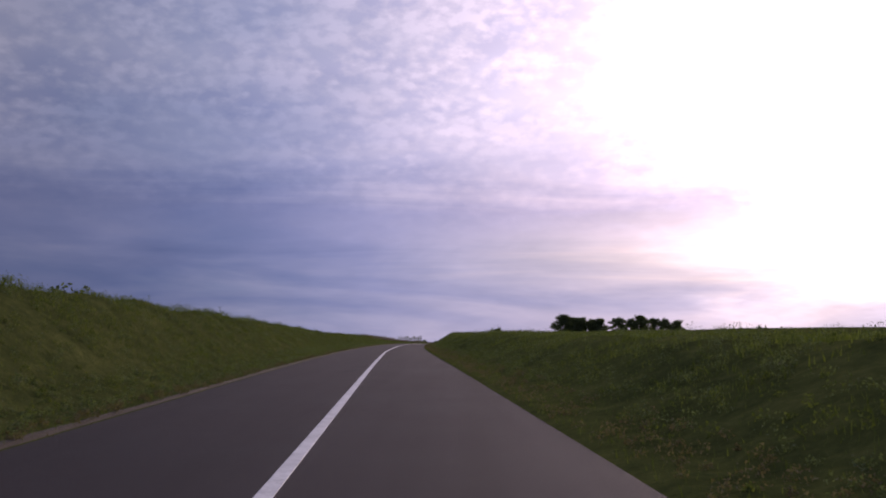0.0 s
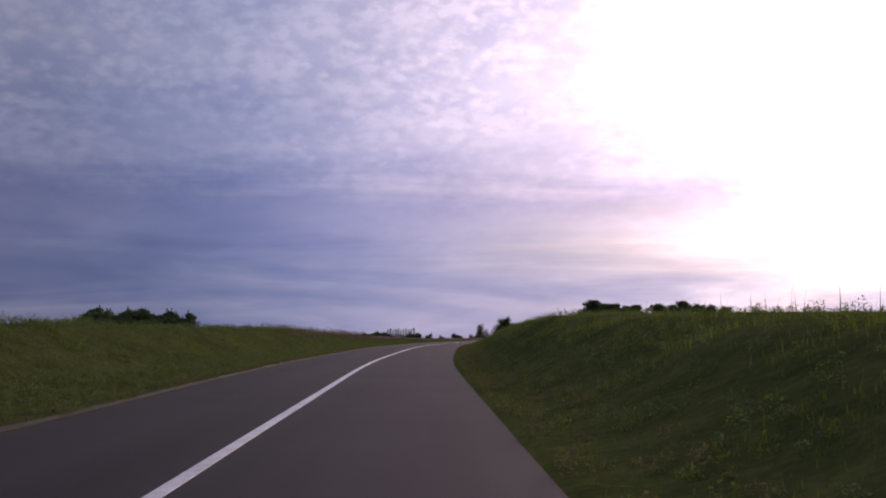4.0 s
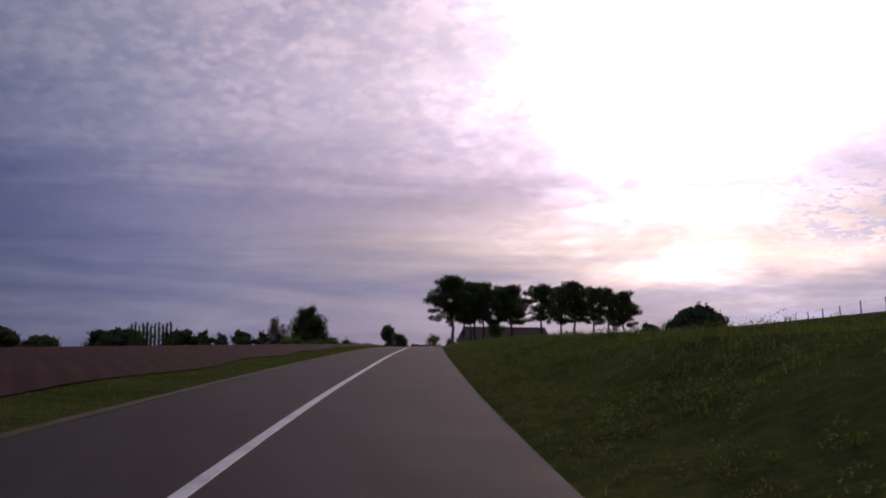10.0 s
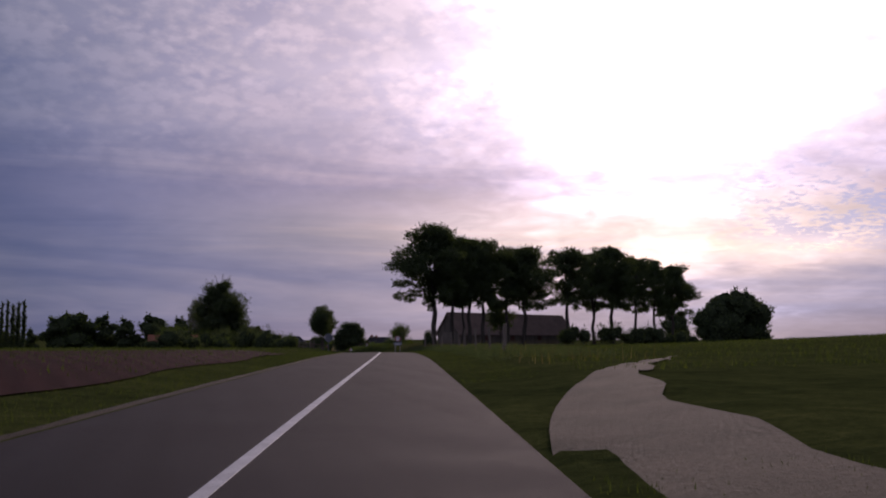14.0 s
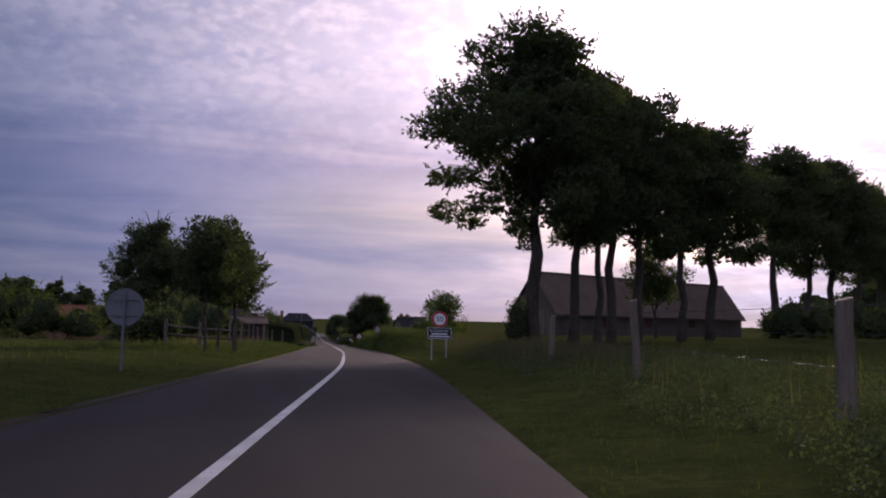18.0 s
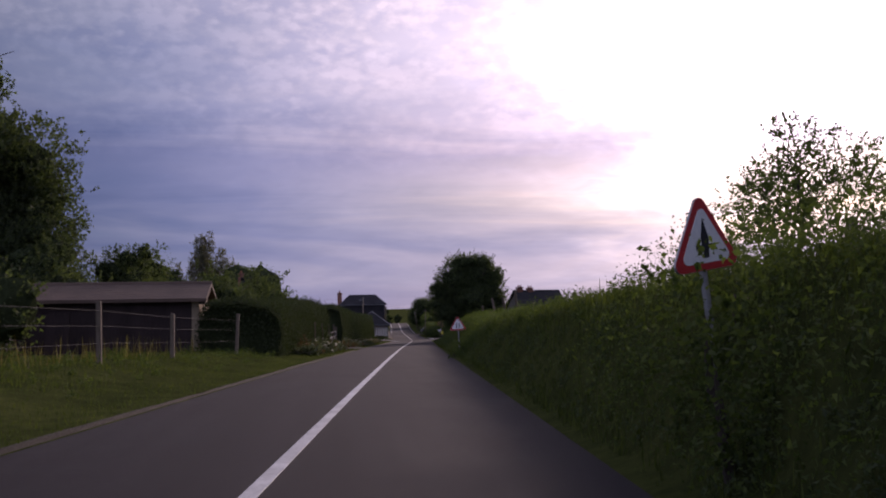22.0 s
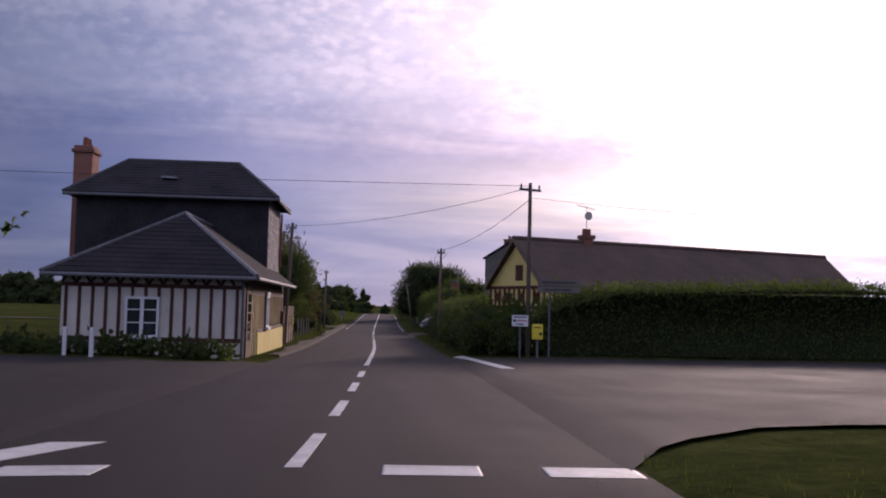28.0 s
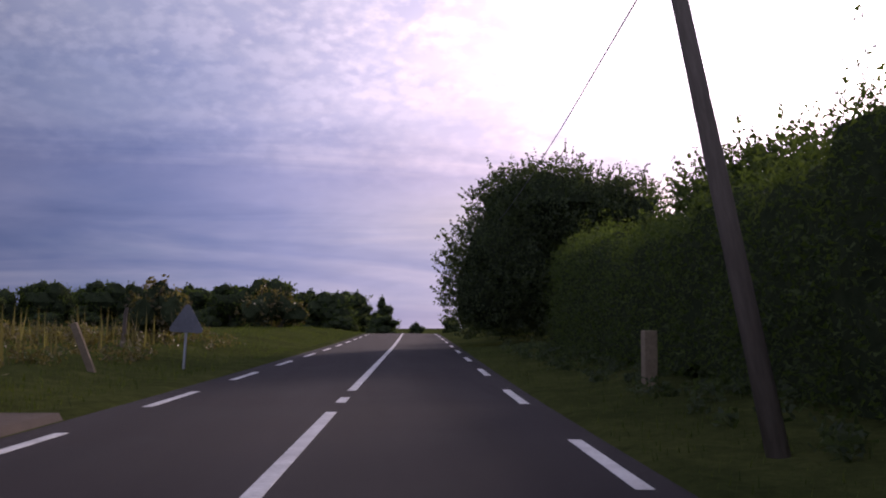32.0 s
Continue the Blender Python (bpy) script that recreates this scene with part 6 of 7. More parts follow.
roof_slab("roof_slope", [(0.4, 0, 5.3), (-9.2, 0, 5.3), (-9.2, -HW - 0.45, 2.65), (0.4, -HW - 0.45, 2.65)], 0.09, SLATE, bb, 10)
roof_slab("roof_slope", [(-9.2, 0, 5.3), (0.4, 0, 5.3), (0.4, HW + 0.45, 2.65), (-9.2, HW + 0.45, 2.65)], 0.09, SLATE, bb, 10)
for s in (-1, 1):
    part("bargeboard", prism([(0, 5.22), (0, 5.36), (s * (HW + 0.45), 2.71), (s * (HW + 0.45), 2.57)], 0.04), WOOD, bb).matrix_local = pose(0.44, 0, 0, 0, 0, 90)
for k, (dy, h, ln) in enumerate([(-2.2, 1.5, 6), (-1.9, 1.7, -4), (-2.7, 1.3, 20)]):
    post(at(667 + dy, -4.2), h, 0.045, "old grey stake leaning before the barn", lean=(ln, 4), group="barn stakes", square=True)
shrub(at(668.6, -4.6), 1.6, 1.2, 399, LEAF_DARK, "low bush at the foot of the barn", 700, 0.13)
hedge("hedge", 669.5, 671, -12, -5.6, 1.9, 305, "brown-green hedge between barn and driveway", LEAF_DRY, 80, 0.13)
mk = at(670.7, -4.85)
marker = thing("kerb_marker", Matrix.Translation(mk) @ pose(0, 0, 0, 0, 0, road_turn(670)), "small yellow and white marker post on the verge", "marker post")
part("shaft", box(-0.09, 0.09, -0.06, 0.06, -0.2, 0.62, 0.02), YELLOW, marker)
part("white_cap", box(-0.092, 0.092, -0.062, 0.062, 0.62, 0.78, 0.02), WHITE, marker)
hedge("hedge", 680.6, 690.5, -12.0, -4.4, 1.5, 306, "clipped dark hedge beside the driveway", HEDGE, 200, 0.08)

# garden slide on the grass by the driveway
sl = at(673.4, -5.6)
slide = thing("garden_slide", Matrix.Translation(sl) @ pose(0, 0, 0, 0, 0, 20), "small red garden slide with white tube rails", "play slide")
for x in (-0.22, 0.22):
    part("rail", tube([(x, 0, 0), (x, 0.02, 0.75), (x, 0.08, 0.98), (x, 0.24, 1.02), (x, 0.34, 0.85)], 0.022, 8), WHITE, slide)
for z in (0.25, 0.5):
    part("rung", tube([(-0.22, 0.01, z), (0.22, 0.01, z)], 0.018, 7), RED, slide)
part("chute", tube([(0, 0.1, 0.70), (0.05, 0.5, 0.42), (0.1, 0.9, 0.12), (0.12, 1.1, 0.08)], [0.16, 0.15, 0.15, 0.14], 8), RED, slide, "red moulded chute")
post(at(673.0, -5.15), 1.1, 0.04, "dark wooden stake on the grass", TIMBER)
post(at(676.0, -5.3), 1.35, 0.05, "wooden stay leaning against the pole", lean=(0, -18))

# last field edge on the left
p = at(699.3, -3.95)
warning_sign(p, road_turn(700), 0.74, 0.78, "triangular warning sign seen from its grey back", False, "", 3)
post(at(696.4, -4.85), 0.95, 0.06, "leaning pale concrete post on the field edge", CONCRETE, lean=(0, -22), square=True)
post(at(702.5, -6.2), 1.0, 0.05, "grey wooden post among dry weeds", lean=(0, 6))
shrub(at(708, -6.8), 2.6, 2.4, 402, LEAF_DRY, "yellowish dry bush on the field edge", 1600, 0.13)
shrub(at(745, -9), 5, 3.4, 403, LEAF_DRY, "tall straw-coloured bush by the road", 1800, 0.2)

# ---- right side of the hamlet ----
cz = at(627, 5.4).z
cott = gabled("cottage", pose(69.1, 629.4, cz, 0, 0, 20), 18, 4.4, 2.65, 4.5, PLASTER, TILE, "yellow half-timbered cottage with long tiled roof", "house", 0.2, [(3.5, 0, 0.5, 0.42, 4.95)])
gf = part("gable_frame", box(-0.06, -0.01, -2.18, 2.18, 2.5, 2.63), TIMBER, cott)
for k in range(12):
    y = -2.13 + 0.387 * k
    part("stud", box(-0.05, -0.005, y - 0.05, y + 0.05, 1.8, 2.5, 0.005), TIMBER, gf)
part("rail", box(-0.06, -0.005, -2.18, 2.18, 1.67, 1.8, 0.005), TIMBER, gf)
for y in (-1.55, -0.4, 0.75, 1.55):
    for s in (-1, 1):
        part("cross_brace", box(-0.045, -0.004, -0.045, 0.045, -0.42, 0.42), TIMBER, gf).matrix_local = pose(0, y, 2.15, s * 32, 0, 0)
part("gable_window", box(-0.03, 0.05, -0.45, 0.1, 2.85, 3.5), TIMBER, cott, "dark wooden shutter in the gable")
for s in (-1, 1):
    part("bargeboard", prism([(0, 4.48), (0, 4.62), (s * 2.4, 2.54), (s * 2.4, 2.40)], 0.04), WOOD, cott).matrix_local = pose(-0.22, 0, 0, 0, 0, 90)
for k in range(24):
    x = 0.4 + 0.52 * k
    part("stud", box(x - 0.05, x + 0.05, -2.25, -2.205, 0.75, 2.48, 0.005), TIMBER, gf)
part("rail", box(0, 12.5, -2.255, -2.205, 2.48, 2.63, 0.005), TIMBER, gf)
part("rail", box(0, 12.5, -2.255, -2.205, 1.67, 1.78, 0.005), TIMBER, gf)
for x in (7.0, 11.0):
    window_unit(cott, pose(x, -2.2, 0.9), 1.0, 1.1)
# aerial and dish on the cottage chimney
aer = thing("aerial", cott.matrix_world @ pose(3.5, 0, 4.95), "television aerial with a round dish on the chimney", "aerial")
part("mast", tube([(0, 0, -0.1), (0, 0, 1.35)], 0.016, 6), STEEL, aer)
dd = part("dish", disc(0.19, -0.03, 0.02, 20), PLASTER_WHITE, aer)
dd.matrix_local = pose(0.05, -0.06, 0.85)
part("boom", tube([(-0.5, 0, 1.30), (0.5, 0, 1.15)], 0.012, 5), STEEL, aer)
for k in range(6):
    part("rod", tube([(-0.45 + 0.17 * k, -0.2, 1.29 - 0.025 * k), (-0.45 + 0.17 * k, 0.2, 1.29 - 0.025 * k)], 0.006, 4), STEEL, aer)

hedge("hedge", 621.8, 624.0, 6.0, 27, 2.55, 307, "thick garden hedge along the side lane", LEAF, 100, 0.14, 0.3)
for k, (y, o, w, h, leaf) in enumerate([(623.2, 4.5, 2.3, 2.0, LEAF), (625.8, 4.2, 2.5, 2.3, LEAF_DARK), (628.8, 4.1, 2.7, 2.5, LEAF_DARK), (632.0, 4.4, 3.0, 2.7, LEAF), (635.5, 4.9, 3.4, 2.8, LEAF_DARK), (625.0, 5.9, 2.8, 2.9, LEAF), (632.5, 5.4, 3.0, 3.0, LEAF)]):
    shrub(at(y, o), w, h, 410 + k, leaf, "bushy garden shrub at the cottage corner", 9000, 0.10)
hedge("hedge", 639, 655.6, 3.95, 6.4, lambda y: 1.9 + 0.22 * math.sin(0.6 * y), 308, "uneven dark garden hedge along the road", LEAF_DARK, 200, 0.10, 0.35)
for k in range(6):
    shrub(at(640.3 + 2.0 * k, 5.8) + Vector((0, 0, 1.65)), 1.2, 1.0, 430 + k, LEAF, "upright leafy shoots above the hedge", 240, 0.16, stems=5, group="hedge shoots")

# small signs by the crossing
def board_sign(p, turn, w, h, low, mat, label, lines=(), posts=(0,)):
    root = thing("board_sign", Matrix.Translation(p) @ pose(0, 0, 0, 0, 0, turn), label, "sign")
    pl = part("board", box(-w / 2, w / 2, 0, 0.03, low, low + h, 0.006), mat, root)
    for z, half in lines:
        part("unread_line", box(-half, half, -0.004, 0, low + z - 0.018, low + z + 0.018), BLACK, pl)
    for x in posts:
        part("post", tube([(x, 0.05, -0.4), (x, 0.05, low + h * 0.7)], 0.03, 8), ZINC, root)
    return root


notice = board_sign(at(620.9, 4.85), road_turn(621) - 12, 0.53, 0.36, 1.05, WHITE, "white notice board with dark and red writing", [(0.07, 0.13), (0.30, 0.21)], (0.0,))
part("unread_line", box(-0.22, -0.13, -0.004, 0, 1.19, 1.28), BLACK, notice)
part("unread_line", box(-0.10, 0.22, -0.004, 0, 1.215, 1.25), RED, notice)
yb = at(619.4, 5.2)
ybox = thing("yellow_box", Matrix.Translation(yb) @ pose(0, 0, 0, 0, 0, road_turn(618) - 10), "yellow enamelled letter box on a thin post", "letter box")
part("body", box(-0.17, 0.17, -0.02, 0.18, 0.62, 1.1, 0.02), YELLOW, ybox)
part("slot", box(-0.12, 0.12, -0.03, -0.015, 0.98, 1.01), BLACK, ybox)
part("emblem", disc(0.05, -0.028, -0.018, 14), BLACK, ybox).matrix_local = pose(0.1, 0, 0.8)
part("post", tube([(0, 0.09, -0.4), (0, 0.09, 0.66)], 0.035, 8), ZINC, ybox)
dsn = board_sign(at(621.0, 6.15), road_turn(620) - 8, 1.4, 0.2, 2.38, PLASTER_GREY, "grey two-tier direction sign on one steel post", [(0.10, 0.55)], (-0.3,))
low_board = part("board", box(-0.7, 0.7, 0, 0.03, 2.14, 2.34, 0.006), PLASTER_GREY, dsn)
part("unread_line", box(-0.5, 0.4, -0.004, 0, 2.22, 2.26), BLACK, low_board)

# houses further on, right
h2z = ground_at(82, 690).z
h2 = gabled("stone_house", pose(80.2, 689.6, h2z, 0, 0, 36), 7.0, 6.6, 8.1 - h2z, 9.5 - h2z, PLASTER_GREY, SLATE, "tall grey rendered house with slate roof and skylights", "house", 0.2, [(0.5, 0, 0.8, 1.3, 10.1 - h2z), (6.6, 0, 0.6, 0.9, 10.0 - h2z)])
part("annex_wall", prism([(-6.9, -0.8), (-3.3, -0.8), (-3.3, 7.95 - h2z), (-6.9, 6.42 - h2z)], 6.6), PLASTER_GREY, h2).matrix_local = pose(6.8, 0, 0, 0, 0, 90)
part("annex_roof", prism([(-7.2, 6.32 - h2z), (-3.45, 7.91 - h2z), (-3.45, 8.05 - h2z), (-7.2, 6.46 - h2z)], 7.4), SLATE, h2).matrix_local = pose(7.2, 0, 0, 0, 0, 90)
for x in (0.25, 0.75):
    part("chimney_pot", tube([(x, 0, 10.0 - h2z), (x, 0, 10.45 - h2z)], [0.12, 0.1], 8), TILE_RED, h2)
for x in (2.6, 4.4):
    part("skylight", box(-0.4, 0.4, -0.5, 0.5, 0, 0.06, 0.01), GLASS, h2).matrix_local = pose(x, -1.7, 9.5 - h2z - 1.7 * (1.4 / 3.3) + 0.17, 23, 0, 0)
# a narrow brick stack of a low outbuilding behind the hedge, with its aerial
av = at(680.3, 7.55)
TOP = 5.02 - av.z
stack = thing("chimney_stack", Matrix.Translation(av) @ pose(0, 0, 0, 0, 0, 20), "narrow dark brick chimney with a flat cowl behind the hedge", "chimney")
part("shaft", box(-0.33, 0.33, -0.33, 0.33, -0.3, TOP, 0.02), BRICK, stack)
part("collar", box(-0.37, 0.37, -0.37, 0.37, TOP - 0.14, TOP - 0.02, 0.02), BRICK, stack)
cowl = part("cowl", box(-0.36, 0.30, -0.3, 0.3, TOP + 0.17, TOP + 0.21, 0.01), STEEL, stack, "flat metal chimney cowl")
for x, y in ((-0.26, -0.25), (-0.26, 0.25), (0.24, -0.25), (0.24, 0.25)):
    part("cowl_leg", box(x - 0.015, x + 0.015, y - 0.015, y + 0.015, TOP - 0.01, TOP + 0.17), STEEL, cowl)
part("pot", tube([(0, 0, TOP - 0.02), (0, 0, TOP + 0.1)], [0.13, 0.11], 10), TILE_RED, stack)
ae2 = thing("aerial", Matrix.Translation(av + Vector((0.27, 0.0, TOP))), "television aerial on a thin mast above the chimney", "aerial")
part("mast", tube([(0.06, 0, -0.6), (0.0, 0, 1.25)], 0.022, 6), STEEL, ae2)
part("boom", tube([(-0.05, 0, 1.2), (0.85, 0, 1.17)], 0.014, 5), STEEL, ae2)
part("balun", box(0.3, 0.42, -0.04, 0.04, 1.13, 1.24, 0.01), BLACK, ae2)
part("director", box(0.62, 0.67, -0.1, 0.1, 1.1, 1.27, 0.01), BLACK, ae2)
for a, b in (((0.12, 1.2), (0.38, 1.55)), ((0.08, 1.18), (0.22, 0.90)), ((0.14, 1.18), (0.34, 0.84)), ((0.28, 1.18), (0.40, 0.95))):
    for y in (-0.12, 0.12):
        part("reflector_rod", tube([(a[0], y * 0.4, a[1]), (b[0], y, b[1])], 0.008, 4), STEEL, ae2)
for dz in (-0.09, 0.09):
    part("rod", tube([(0.42, 0, 1.18), (1.0, 0, 1.17 + dz)], 0.008, 4), STEEL, ae2)
hedge("hedge", 664.2, 667.3, 4.9, 9.5, 2.3, 309, "square clipped hedge by the driveway", HEDGE, 120, 0.11)
hedge("hedge", 667.5, 708, 5.2, 7.05, lambda y: 2.7 + 0.3 * math.sin(y * 0.35) + 0.15 * math.sin(y * 1.3) + 0.6 * math.exp(-((y - 679) / 3.2) ** 2), 310, "tall conifer hedge with light fringed top", LEAF, 200, 0.095, 0.4)
for y, h, r in ((666.7, 1.15, 0.09), (668.0, 1.5, 0.19), (669.8, 1.05, 0.13)):
    post(at(y, 4.4), h, r, "pale concrete gate pillar before the hedge", CONCRETE, square=True, group="gate pillars", name="gate_pillar")
tree(Matrix.Translation(at(676.3, 6.3)), 4.4, [(0.1 * math.sin(3 * k), 0.1 * math.cos(4 * k), 1.95 + 0.24 * k, 0.75 - 0.085 * k, 0.75 - 0.085 * k, 0.4) for k in range(9)], 9000, 0.09, 63, LEAF_DARK, "pointed dark conifer standing in the hedge", 0.08, 3, clear=0.2)
post(at(692.7, 4.5), 0.85, 0.10, "short pale stone bollard beside the road", CONCRETE, square=True, name="stone_bollard")
bush_blobs = [(-2.0, 0, 3.0, 2.6, 2.6, 2.6), (1.6, 0.6, 3.2, 2.8, 2.6, 2.8), (0, -0.6, 5.0, 2.6, 2.4, 2.0), (-1.4, 0.8, 5.2, 2.0, 2.0, 1.6), (2.6, 0, 4.6, 2.0, 2.0, 1.9), (0.6, 0.5, 1.4, 3.4, 2.8, 1.6), (-2.8, -0.3, 1.6, 1.8, 1.8, 1.7)]
tree(Matrix.Translation(at(718, 6.9)), 7.6, [(a * 1.1, b * 1.1, c * 1.1, d * 1.12, e2 * 1.12, f2 * 1.1) for a, b, c, d, e2, f2 in bush_blobs], 130000, 0.12, 61, LEAF_DARK, "great rounded dark tree beside the road", 0.3, 6, clear=0.1, heart=0.7)
tree(Matrix.Translation(at(700.0, 9.8)), 6.0, [(a * 0.8, b * 0.8, c * 0.75, d * 0.8, e2 * 0.8, f2 * 0.75) for a, b, c, d, e2, f2 in bush_blobs], 60000, 0.12, 62, LEAF, "rounded green tree above the hedge", 0.2, 5, clear=0.1, heart=0.6)
for k, (y, o, w, h) in enumerate([(726, 6.5, 5, 4.0), (735, 6.5, 5, 3.2), (745, 6, 5, 3.0)]):
    shrub(at(y, o), w, h, 450 + k, LEAF_DARK, "dark roadside bush beyond the hamlet", 4000, 0.17)

# ---- the parked people carrier ----
def people_carrier(m):
    """A dark grey one-box car; local +x is its nose, z up from the ground."""
    car = thing("people_carrier", m, "grey people carrier parked nose-out in a driveway", "car")
    side = [(-2.3, 0.42), (-2.35, 0.9), (-2.25, 1.35), (-2.05, 1.66), (-1.2, 1.76), (0.2, 1.74), (0.75, 1.60), (1.45, 1.12), (2.05, 0.90), (2.3, 0.72), (2.36, 0.50), (2.28, 0.30), (-2.2, 0.30)]
    bm = bmesh.new()
    secs = []
    for y, k in ((-0.90, 0.93), (-0.80, 0.985), (-0.4, 1.0), (0.4, 1.0), (0.80, 0.985), (0.90, 0.93)):
        ring = []
        for x, z in side:
            tuck = 0.0 if z < 1.0 else (z - 1.0) * 0.22
            nose = 1 - 0.10 * max(0.0, abs(x) - 1.4) * (abs(y) > 0.5)
            ring.append(bm.verts.new((x * k * nose if abs(x) > 1 else x, y * (1 - tuck), 0.95 + (z - 0.95) * (k if z > 0.95 else 1))))
        secs.append(ring)
    n = len(side)
    for a, b in zip(secs, secs[1:]):
        for i in range(n):
            bm.faces.new((a[i], a[(i + 1) % n], b[(i + 1) % n], b[i]))
    bm.faces.new(secs[0][::-1])
    bm.faces.new(secs[-1])
    bmesh.ops.recalc_face_normals(bm, faces=bm.faces)
    bmesh.ops.bevel(bm, geom=bm.edges[:], offset=0.045, segments=2, affect="EDGES", clamp_overlap=True)
    part("body", bm, CARPAINT, car, smooth=True)

    def quad(name, pts, mat, parent, label=""):
        bm = bmesh.new()
        lo = [bm.verts.new(p) for p in pts]
        nrm = (Vector(pts[1]) - Vector(pts[0])).cross(Vector(pts[2]) - Vector(pts[0])).normalized() * 0.012
        hi = [bm.verts.new(Vector(p) + nrm) for p in pts]
        bm.faces.new(hi)
        bm.faces.new(lo[::-1])
        for i in range(len(pts)):
            bm.faces.new((lo[i], lo[(i + 1) % len(pts)], hi[(i + 1) % len(pts)], hi[i]))
        bmesh.ops.recalc_face_normals(bm, faces=bm.faces)
        return part(name, bm, mat, parent, label)

    quad("windscreen", [(1.42, -0.74, 1.16), (1.42, 0.74, 1.16), (0.80, 0.66, 1.60), (0.80, -0.66, 1.60)], CARGLASS, car)
    for s in (-1, 1):
        w = [(1.15, s * 0.885, 1.12), (0.70, s * 0.80, 1.52), (-0.35, s * 0.775, 1.62), (-0.35, s * 0.88, 1.12)]
        quad("side_window", w if s < 0 else w[::-1], CARGLASS, car)
        w = [(-0.45, s * 0.88, 1.12), (-0.45, s * 0.775, 1.62), (-1.9, s * 0.785, 1.58), (-2.05, s * 0.88, 1.12)]
        quad("side_window", w if s < 0 else w[::-1], CARGLASS, car)
        quad("headlight", ([(2.02, s * 0.48, 0.66), (1.88, s * 0.86, 0.68), (1.52, s * 0.84, 0.92), (1.98, s * 0.5, 0.80)])[::1 if s > 0 else -1], LAMPGLASS, car, "clear glass headlamp")
        part("mirror", box(1.02, 1.16, s * 0.92 - 0.09, s * 0.92 + 0.09, 1.08, 1.24, 0.03), CARPAINT, car)
        for x in (1.38, -1.42):
            wh = part("wheel", tube([(x, s * 0.70, 0.32), (x, s * 0.91, 0.32)], 0.32, 22), RUBBER, car)
            part("rim", tube([(x, s * 0.905, 0.32), (x, s * 0.925, 0.32)], 0.2, 16), CARPAINT, wh)
            part("arch", tube([(x, s * 0.80, 0.34), (x, s * 0.90, 0.34)], 0.385, 22), BLACK, car)
    part("bumper_trim", box(1.98, 2.36, -0.72, 0.72, 0.50, 0.545, 0.01), STEEL, car)
    part("grille", box(2.05, 2.33, -0.4, 0.4, 0.60, 0.70, 0.02), BLACK, car)
    part("number_plate", box(2.33, 2.385, -0.26, 0.26, 0.40, 0.50, 0.005), WHITE, car)
    return car


cp = at(660.6, 5.7)
people_carrier(pose(cp.x + 0.1, cp.y, cp.z + 0.05, 0, 0, 192) @ Matrix.Diagonal((1, 1, 0.93, 1)))

# ---- loose grass and weeds along the verges ----
blades("grass", -5, 130, -0.05, 2.2, -1, 135, 0.093, 1, BLADE, "rough green verge grass beside the road", 0.006)
blades("grass", 130, 600, 0.05, 2.0, -1, 170, 0.095, 2, BLADE, "rough green verge grass beside the road", 0.006)
blades("grass", -5, 320, 0.05, 2.2, 1, 127.5, 0.093, 3, BLADE, "rough green verge grass beside the road", 0.006)
blades("grass", 334, 598, 0.05, 2.2, 1, 127.5, 0.093, 4, BLADE, "rough green verge grass beside the road", 0.006)
blades("grass", -5, 120, 2.2, 6.5, -1, 105, 0.124, 5, BLADE, "long tangled grass on the high bank", 0.007)
blades("grass", -5, 300, 2.2, 7.5, 1, 82.5, 0.1364, 6, BLADE, "long tangled grass on the low bank", 0.007)
blades("grass", 440, 590, 2.0, 6.5, 1, 105, 0.1364, 7, BLADE, "long tangled grass on the high bank", 0.007)
blades("grass", 425, 530, 2.0, 8.0, -1, 75, 0.1488, 8, BLADE, "long grass before the roadside fence", 0.007)
blades("grass", 614, 700, 0.6, 2.6, -1, 200, 0.08, 9, BLADE, "short mown grass strip beside the road", 0.006)
blades("grass", 616, 720, 0.05, 2.0, 1, 60, 0.1116, 10, BLADE, "rough green verge grass beside the road", 0.006)
blades("grass", 690, 760, 0.3, 9.0, -1, 45, 0.155, 11, BLADE, "long grass beside the last field", 0.007)
blades("tall_stalks", 95, 240, 5.5, 9.0, 1, 1.0, 0.6, 12, BLADE, "tall seeding grass stalks along the crest", 0.006, 0.3, 0.15)
blades("tall_stalks", 450, 570, 1.6, 5.0, 1, 5.0, 0.42, 13, BLADE, "tall weeds along the crest of the bank", 0.008, 0.3, 0.2)
blades("dry_stalks", 436, 530, 4.5, 8.5, -1, 5.0, 0.7, 14, BLADE_DRY, "dry brown grass stalks along the fence", 0.006, 0.5, 0.25)
blades("dry_stalks", 340, 425, 2.5, 7.0, 1, 3.0, 0.6, 15, BLADE_DRY, "dry brown weeds along the meadow fence", 0.006, 0.6, 0.25)
blades("dry_stalks", 694, 708, 3.0, 9.0, -1, 5.0, 0.9, 16, BLADE_DRY, "tall dry weeds on the field edge", 0.010, 0.4, 0.2)
weeds("weeds", -5, 150, 0.9, 5.4, -1, 2400, 0.28, 21, LEAF_DARK, "low tangled weeds on the grassy bank", 56, 0.028)
weeds("weeds", -5, 150, 0.5, 5.4, -1, 2600, 0.22, 36, BLADE, "tufts of long grass on the grassy bank", 50, 0.03)
weeds("weeds", -5, 150, 0.12, 1.5, -1, 1500, 0.20, 41, LEAF_DARK, "low dusty weeds along the foot of the bank", 44, 0.03)
weeds("weeds", -5, 150, -0.06, 0.5, -1, 1100, 0.12, 42, LEAF_RUST, "dry brown plants along the foot of the bank", 36, 0.025)
weeds("weeds", 138, 172, 2.6, 5.6, -1, 260, 0.5, 37, LEAF_RUST, "reddish-brown weeds at the edge of the field", 60, 0.05)
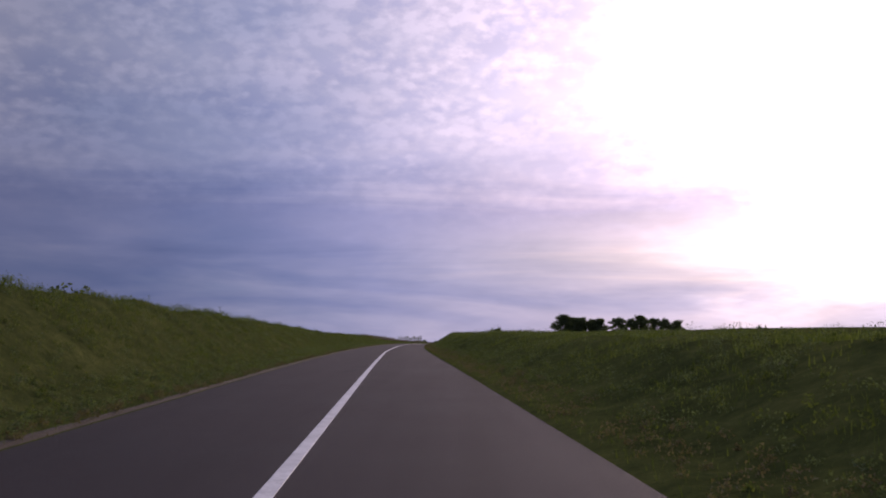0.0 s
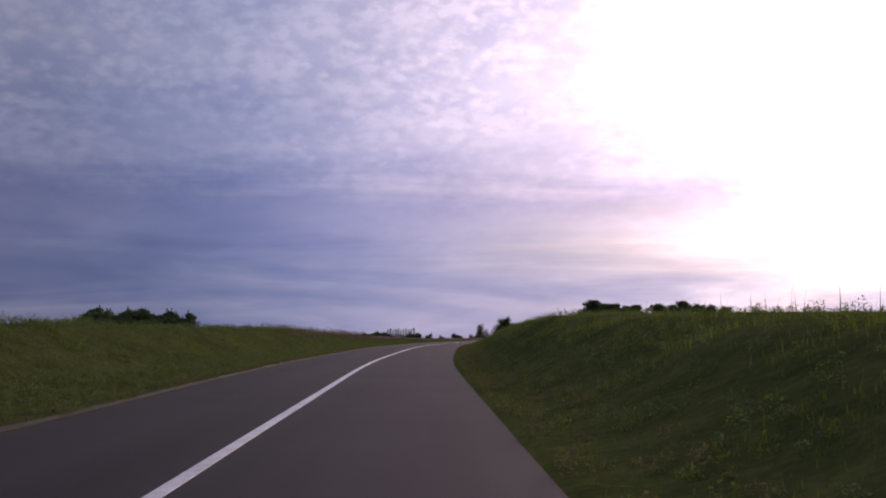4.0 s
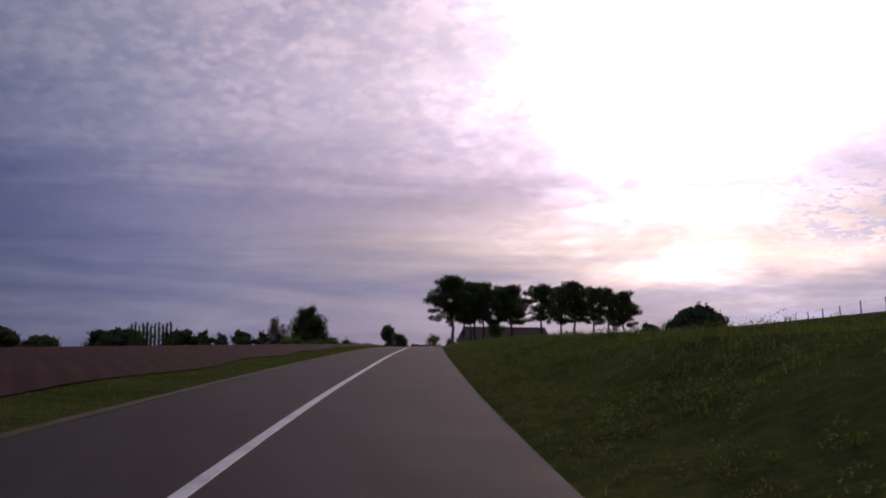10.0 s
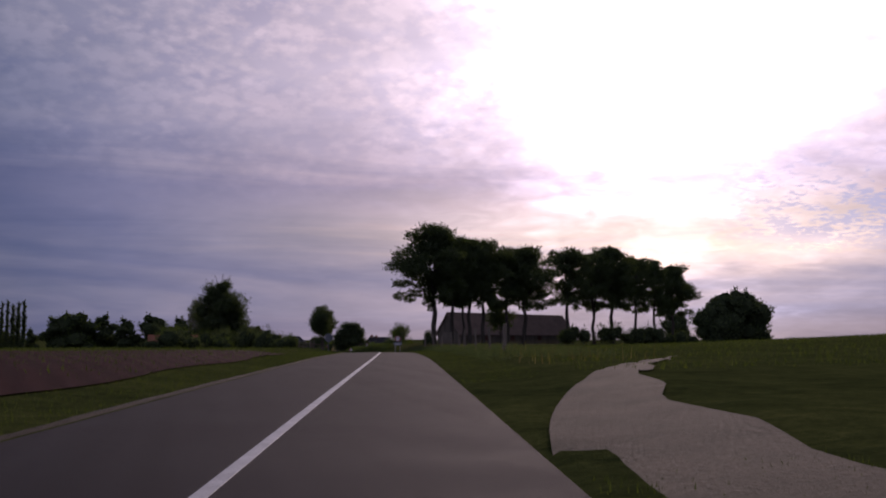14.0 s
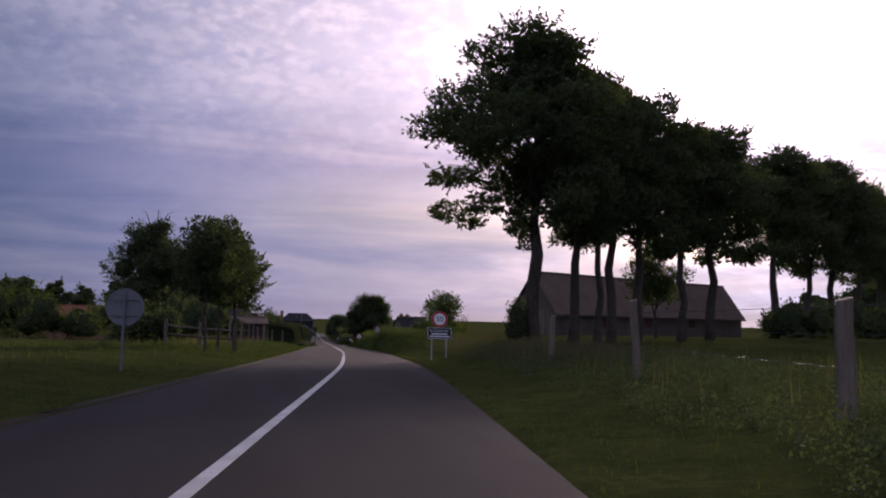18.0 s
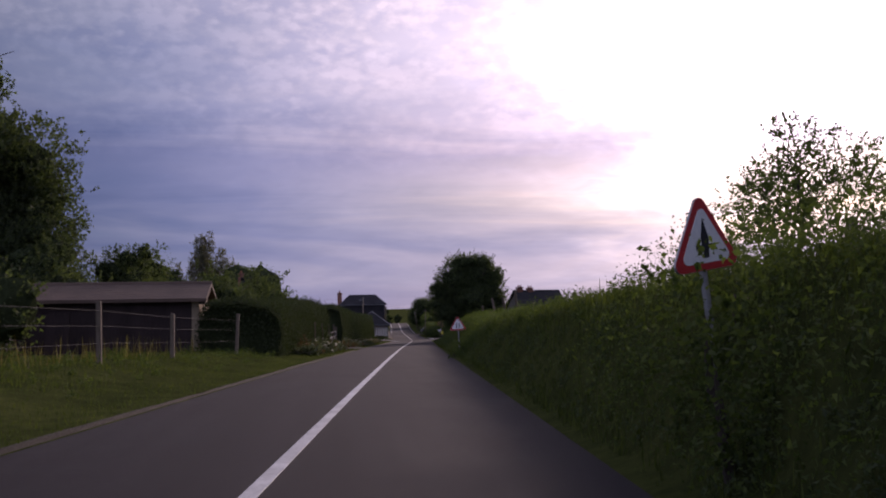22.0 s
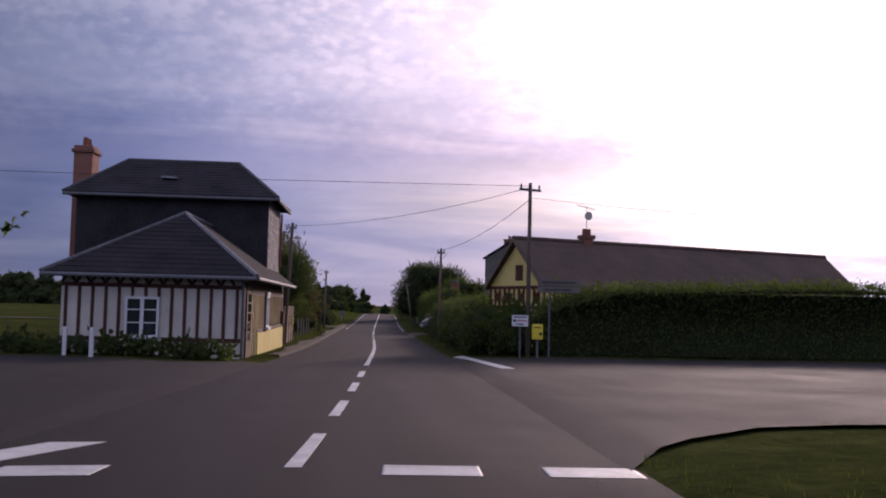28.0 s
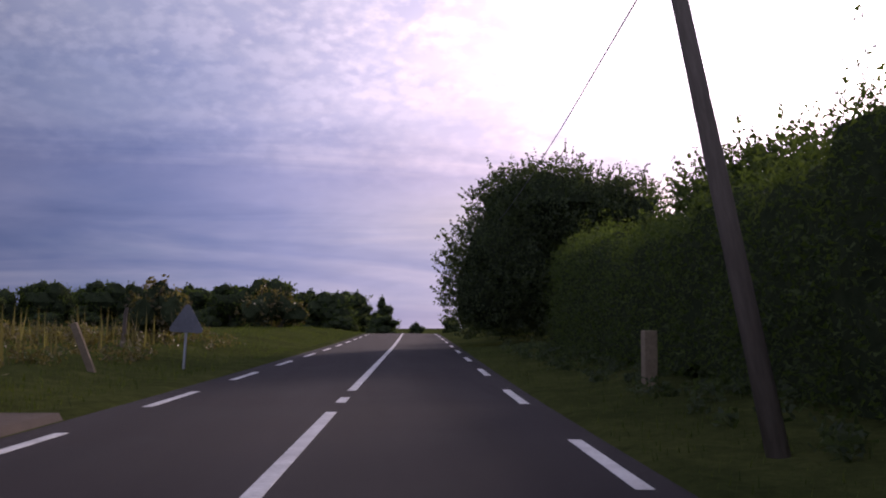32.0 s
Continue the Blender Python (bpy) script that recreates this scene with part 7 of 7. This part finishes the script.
weeds("weeds", -5, 300, 0.8, 6.2, 1, 4600, 0.26, 22, LEAF_DARK, "low tangled weeds on the grassy bank", 46, 0.028)
weeds("weeds", -5, 300, 0.5, 6.6, 1, 3800, 0.22, 38, BLADE, "tufts of long grass on the grassy bank", 44, 0.03)
weeds("weeds", -5, 300, 0.08, 1.1, 1, 1900, 0.17, 43, LEAF_RUST, "dry brown plants along the foot of the bank", 40, 0.026)
weeds("weeds", 425, 530, 1.5, 8.0, -1, 420, 0.36, 23, LEAF, "low weeds before the roadside fence", 60, 0.05)
weeds("weeds", 345, 440, 1.5, 7.0, 1, 1500, 0.5, 24, LEAF_DARK, "low dark weeds along the meadow fence", 90, 0.038)
weeds("weeds", 412, 446, 1.6, 7.0, 1, 420, 0.75, 34, LEAF_RUST, "reddish-brown weeds at the foot of tall trees", 110, 0.04)
weeds("weeds", 440, 592, 0.6, 6.0, 1, 1500, 0.45, 25, LEAF, "thick tangled weeds covering the bank", 90, 0.045)
weeds("weeds", 462, 570, 2.6, 6.0, 1, 1100, 0.62, 26, LEAF, "tall leafy weeds along the crest", 110, 0.04)
blades("grass", 446, 592, 0.1, 2.3, 1, 240, 0.18, 17, BLADE, "long rough grass hanging over the steep bank", 0.008)
weeds("weeds", 446, 592, 0.2, 2.2, 1, 1500, 0.3, 39, LEAF_DARK, "low tangled weeds on the steep bank", 60, 0.036)
weeds("weeds", 692, 712, 2.0, 9.0, -1, 160, 0.6, 27, LEAF_DRY, "dry tangled weeds on the field edge", 50)
weeds("weeds", 638, 712, 1.2, 2.6, 1, 300, 0.35, 28, LEAF_DARK, "low dark weeds at the foot of the hedge")
weeds("weeds", 655.4, 656.6, 0.5, 5.5, 1, 90, 0.2, 44, LEAF_DARK, "low dark weeds along the driveway edge", 40, 0.04)
blades("grass", 334, 432, 3.0, 40, 1, 12, 0.186, 31, BLADE, "meadow grass behind the fence", 0.012)
blades("grass", 334, 440, 2.0, 26, -1, 12, 0.1736, 32, BLADE, "meadow grass beside the road", 0.012)
blades("tall_stalks", 467, 478, 5.0, 8.0, 1, 16, 1.5, 33, BLADE, "patch of tall reedy grass on the bank", 0.010, 0.2, 0.18)
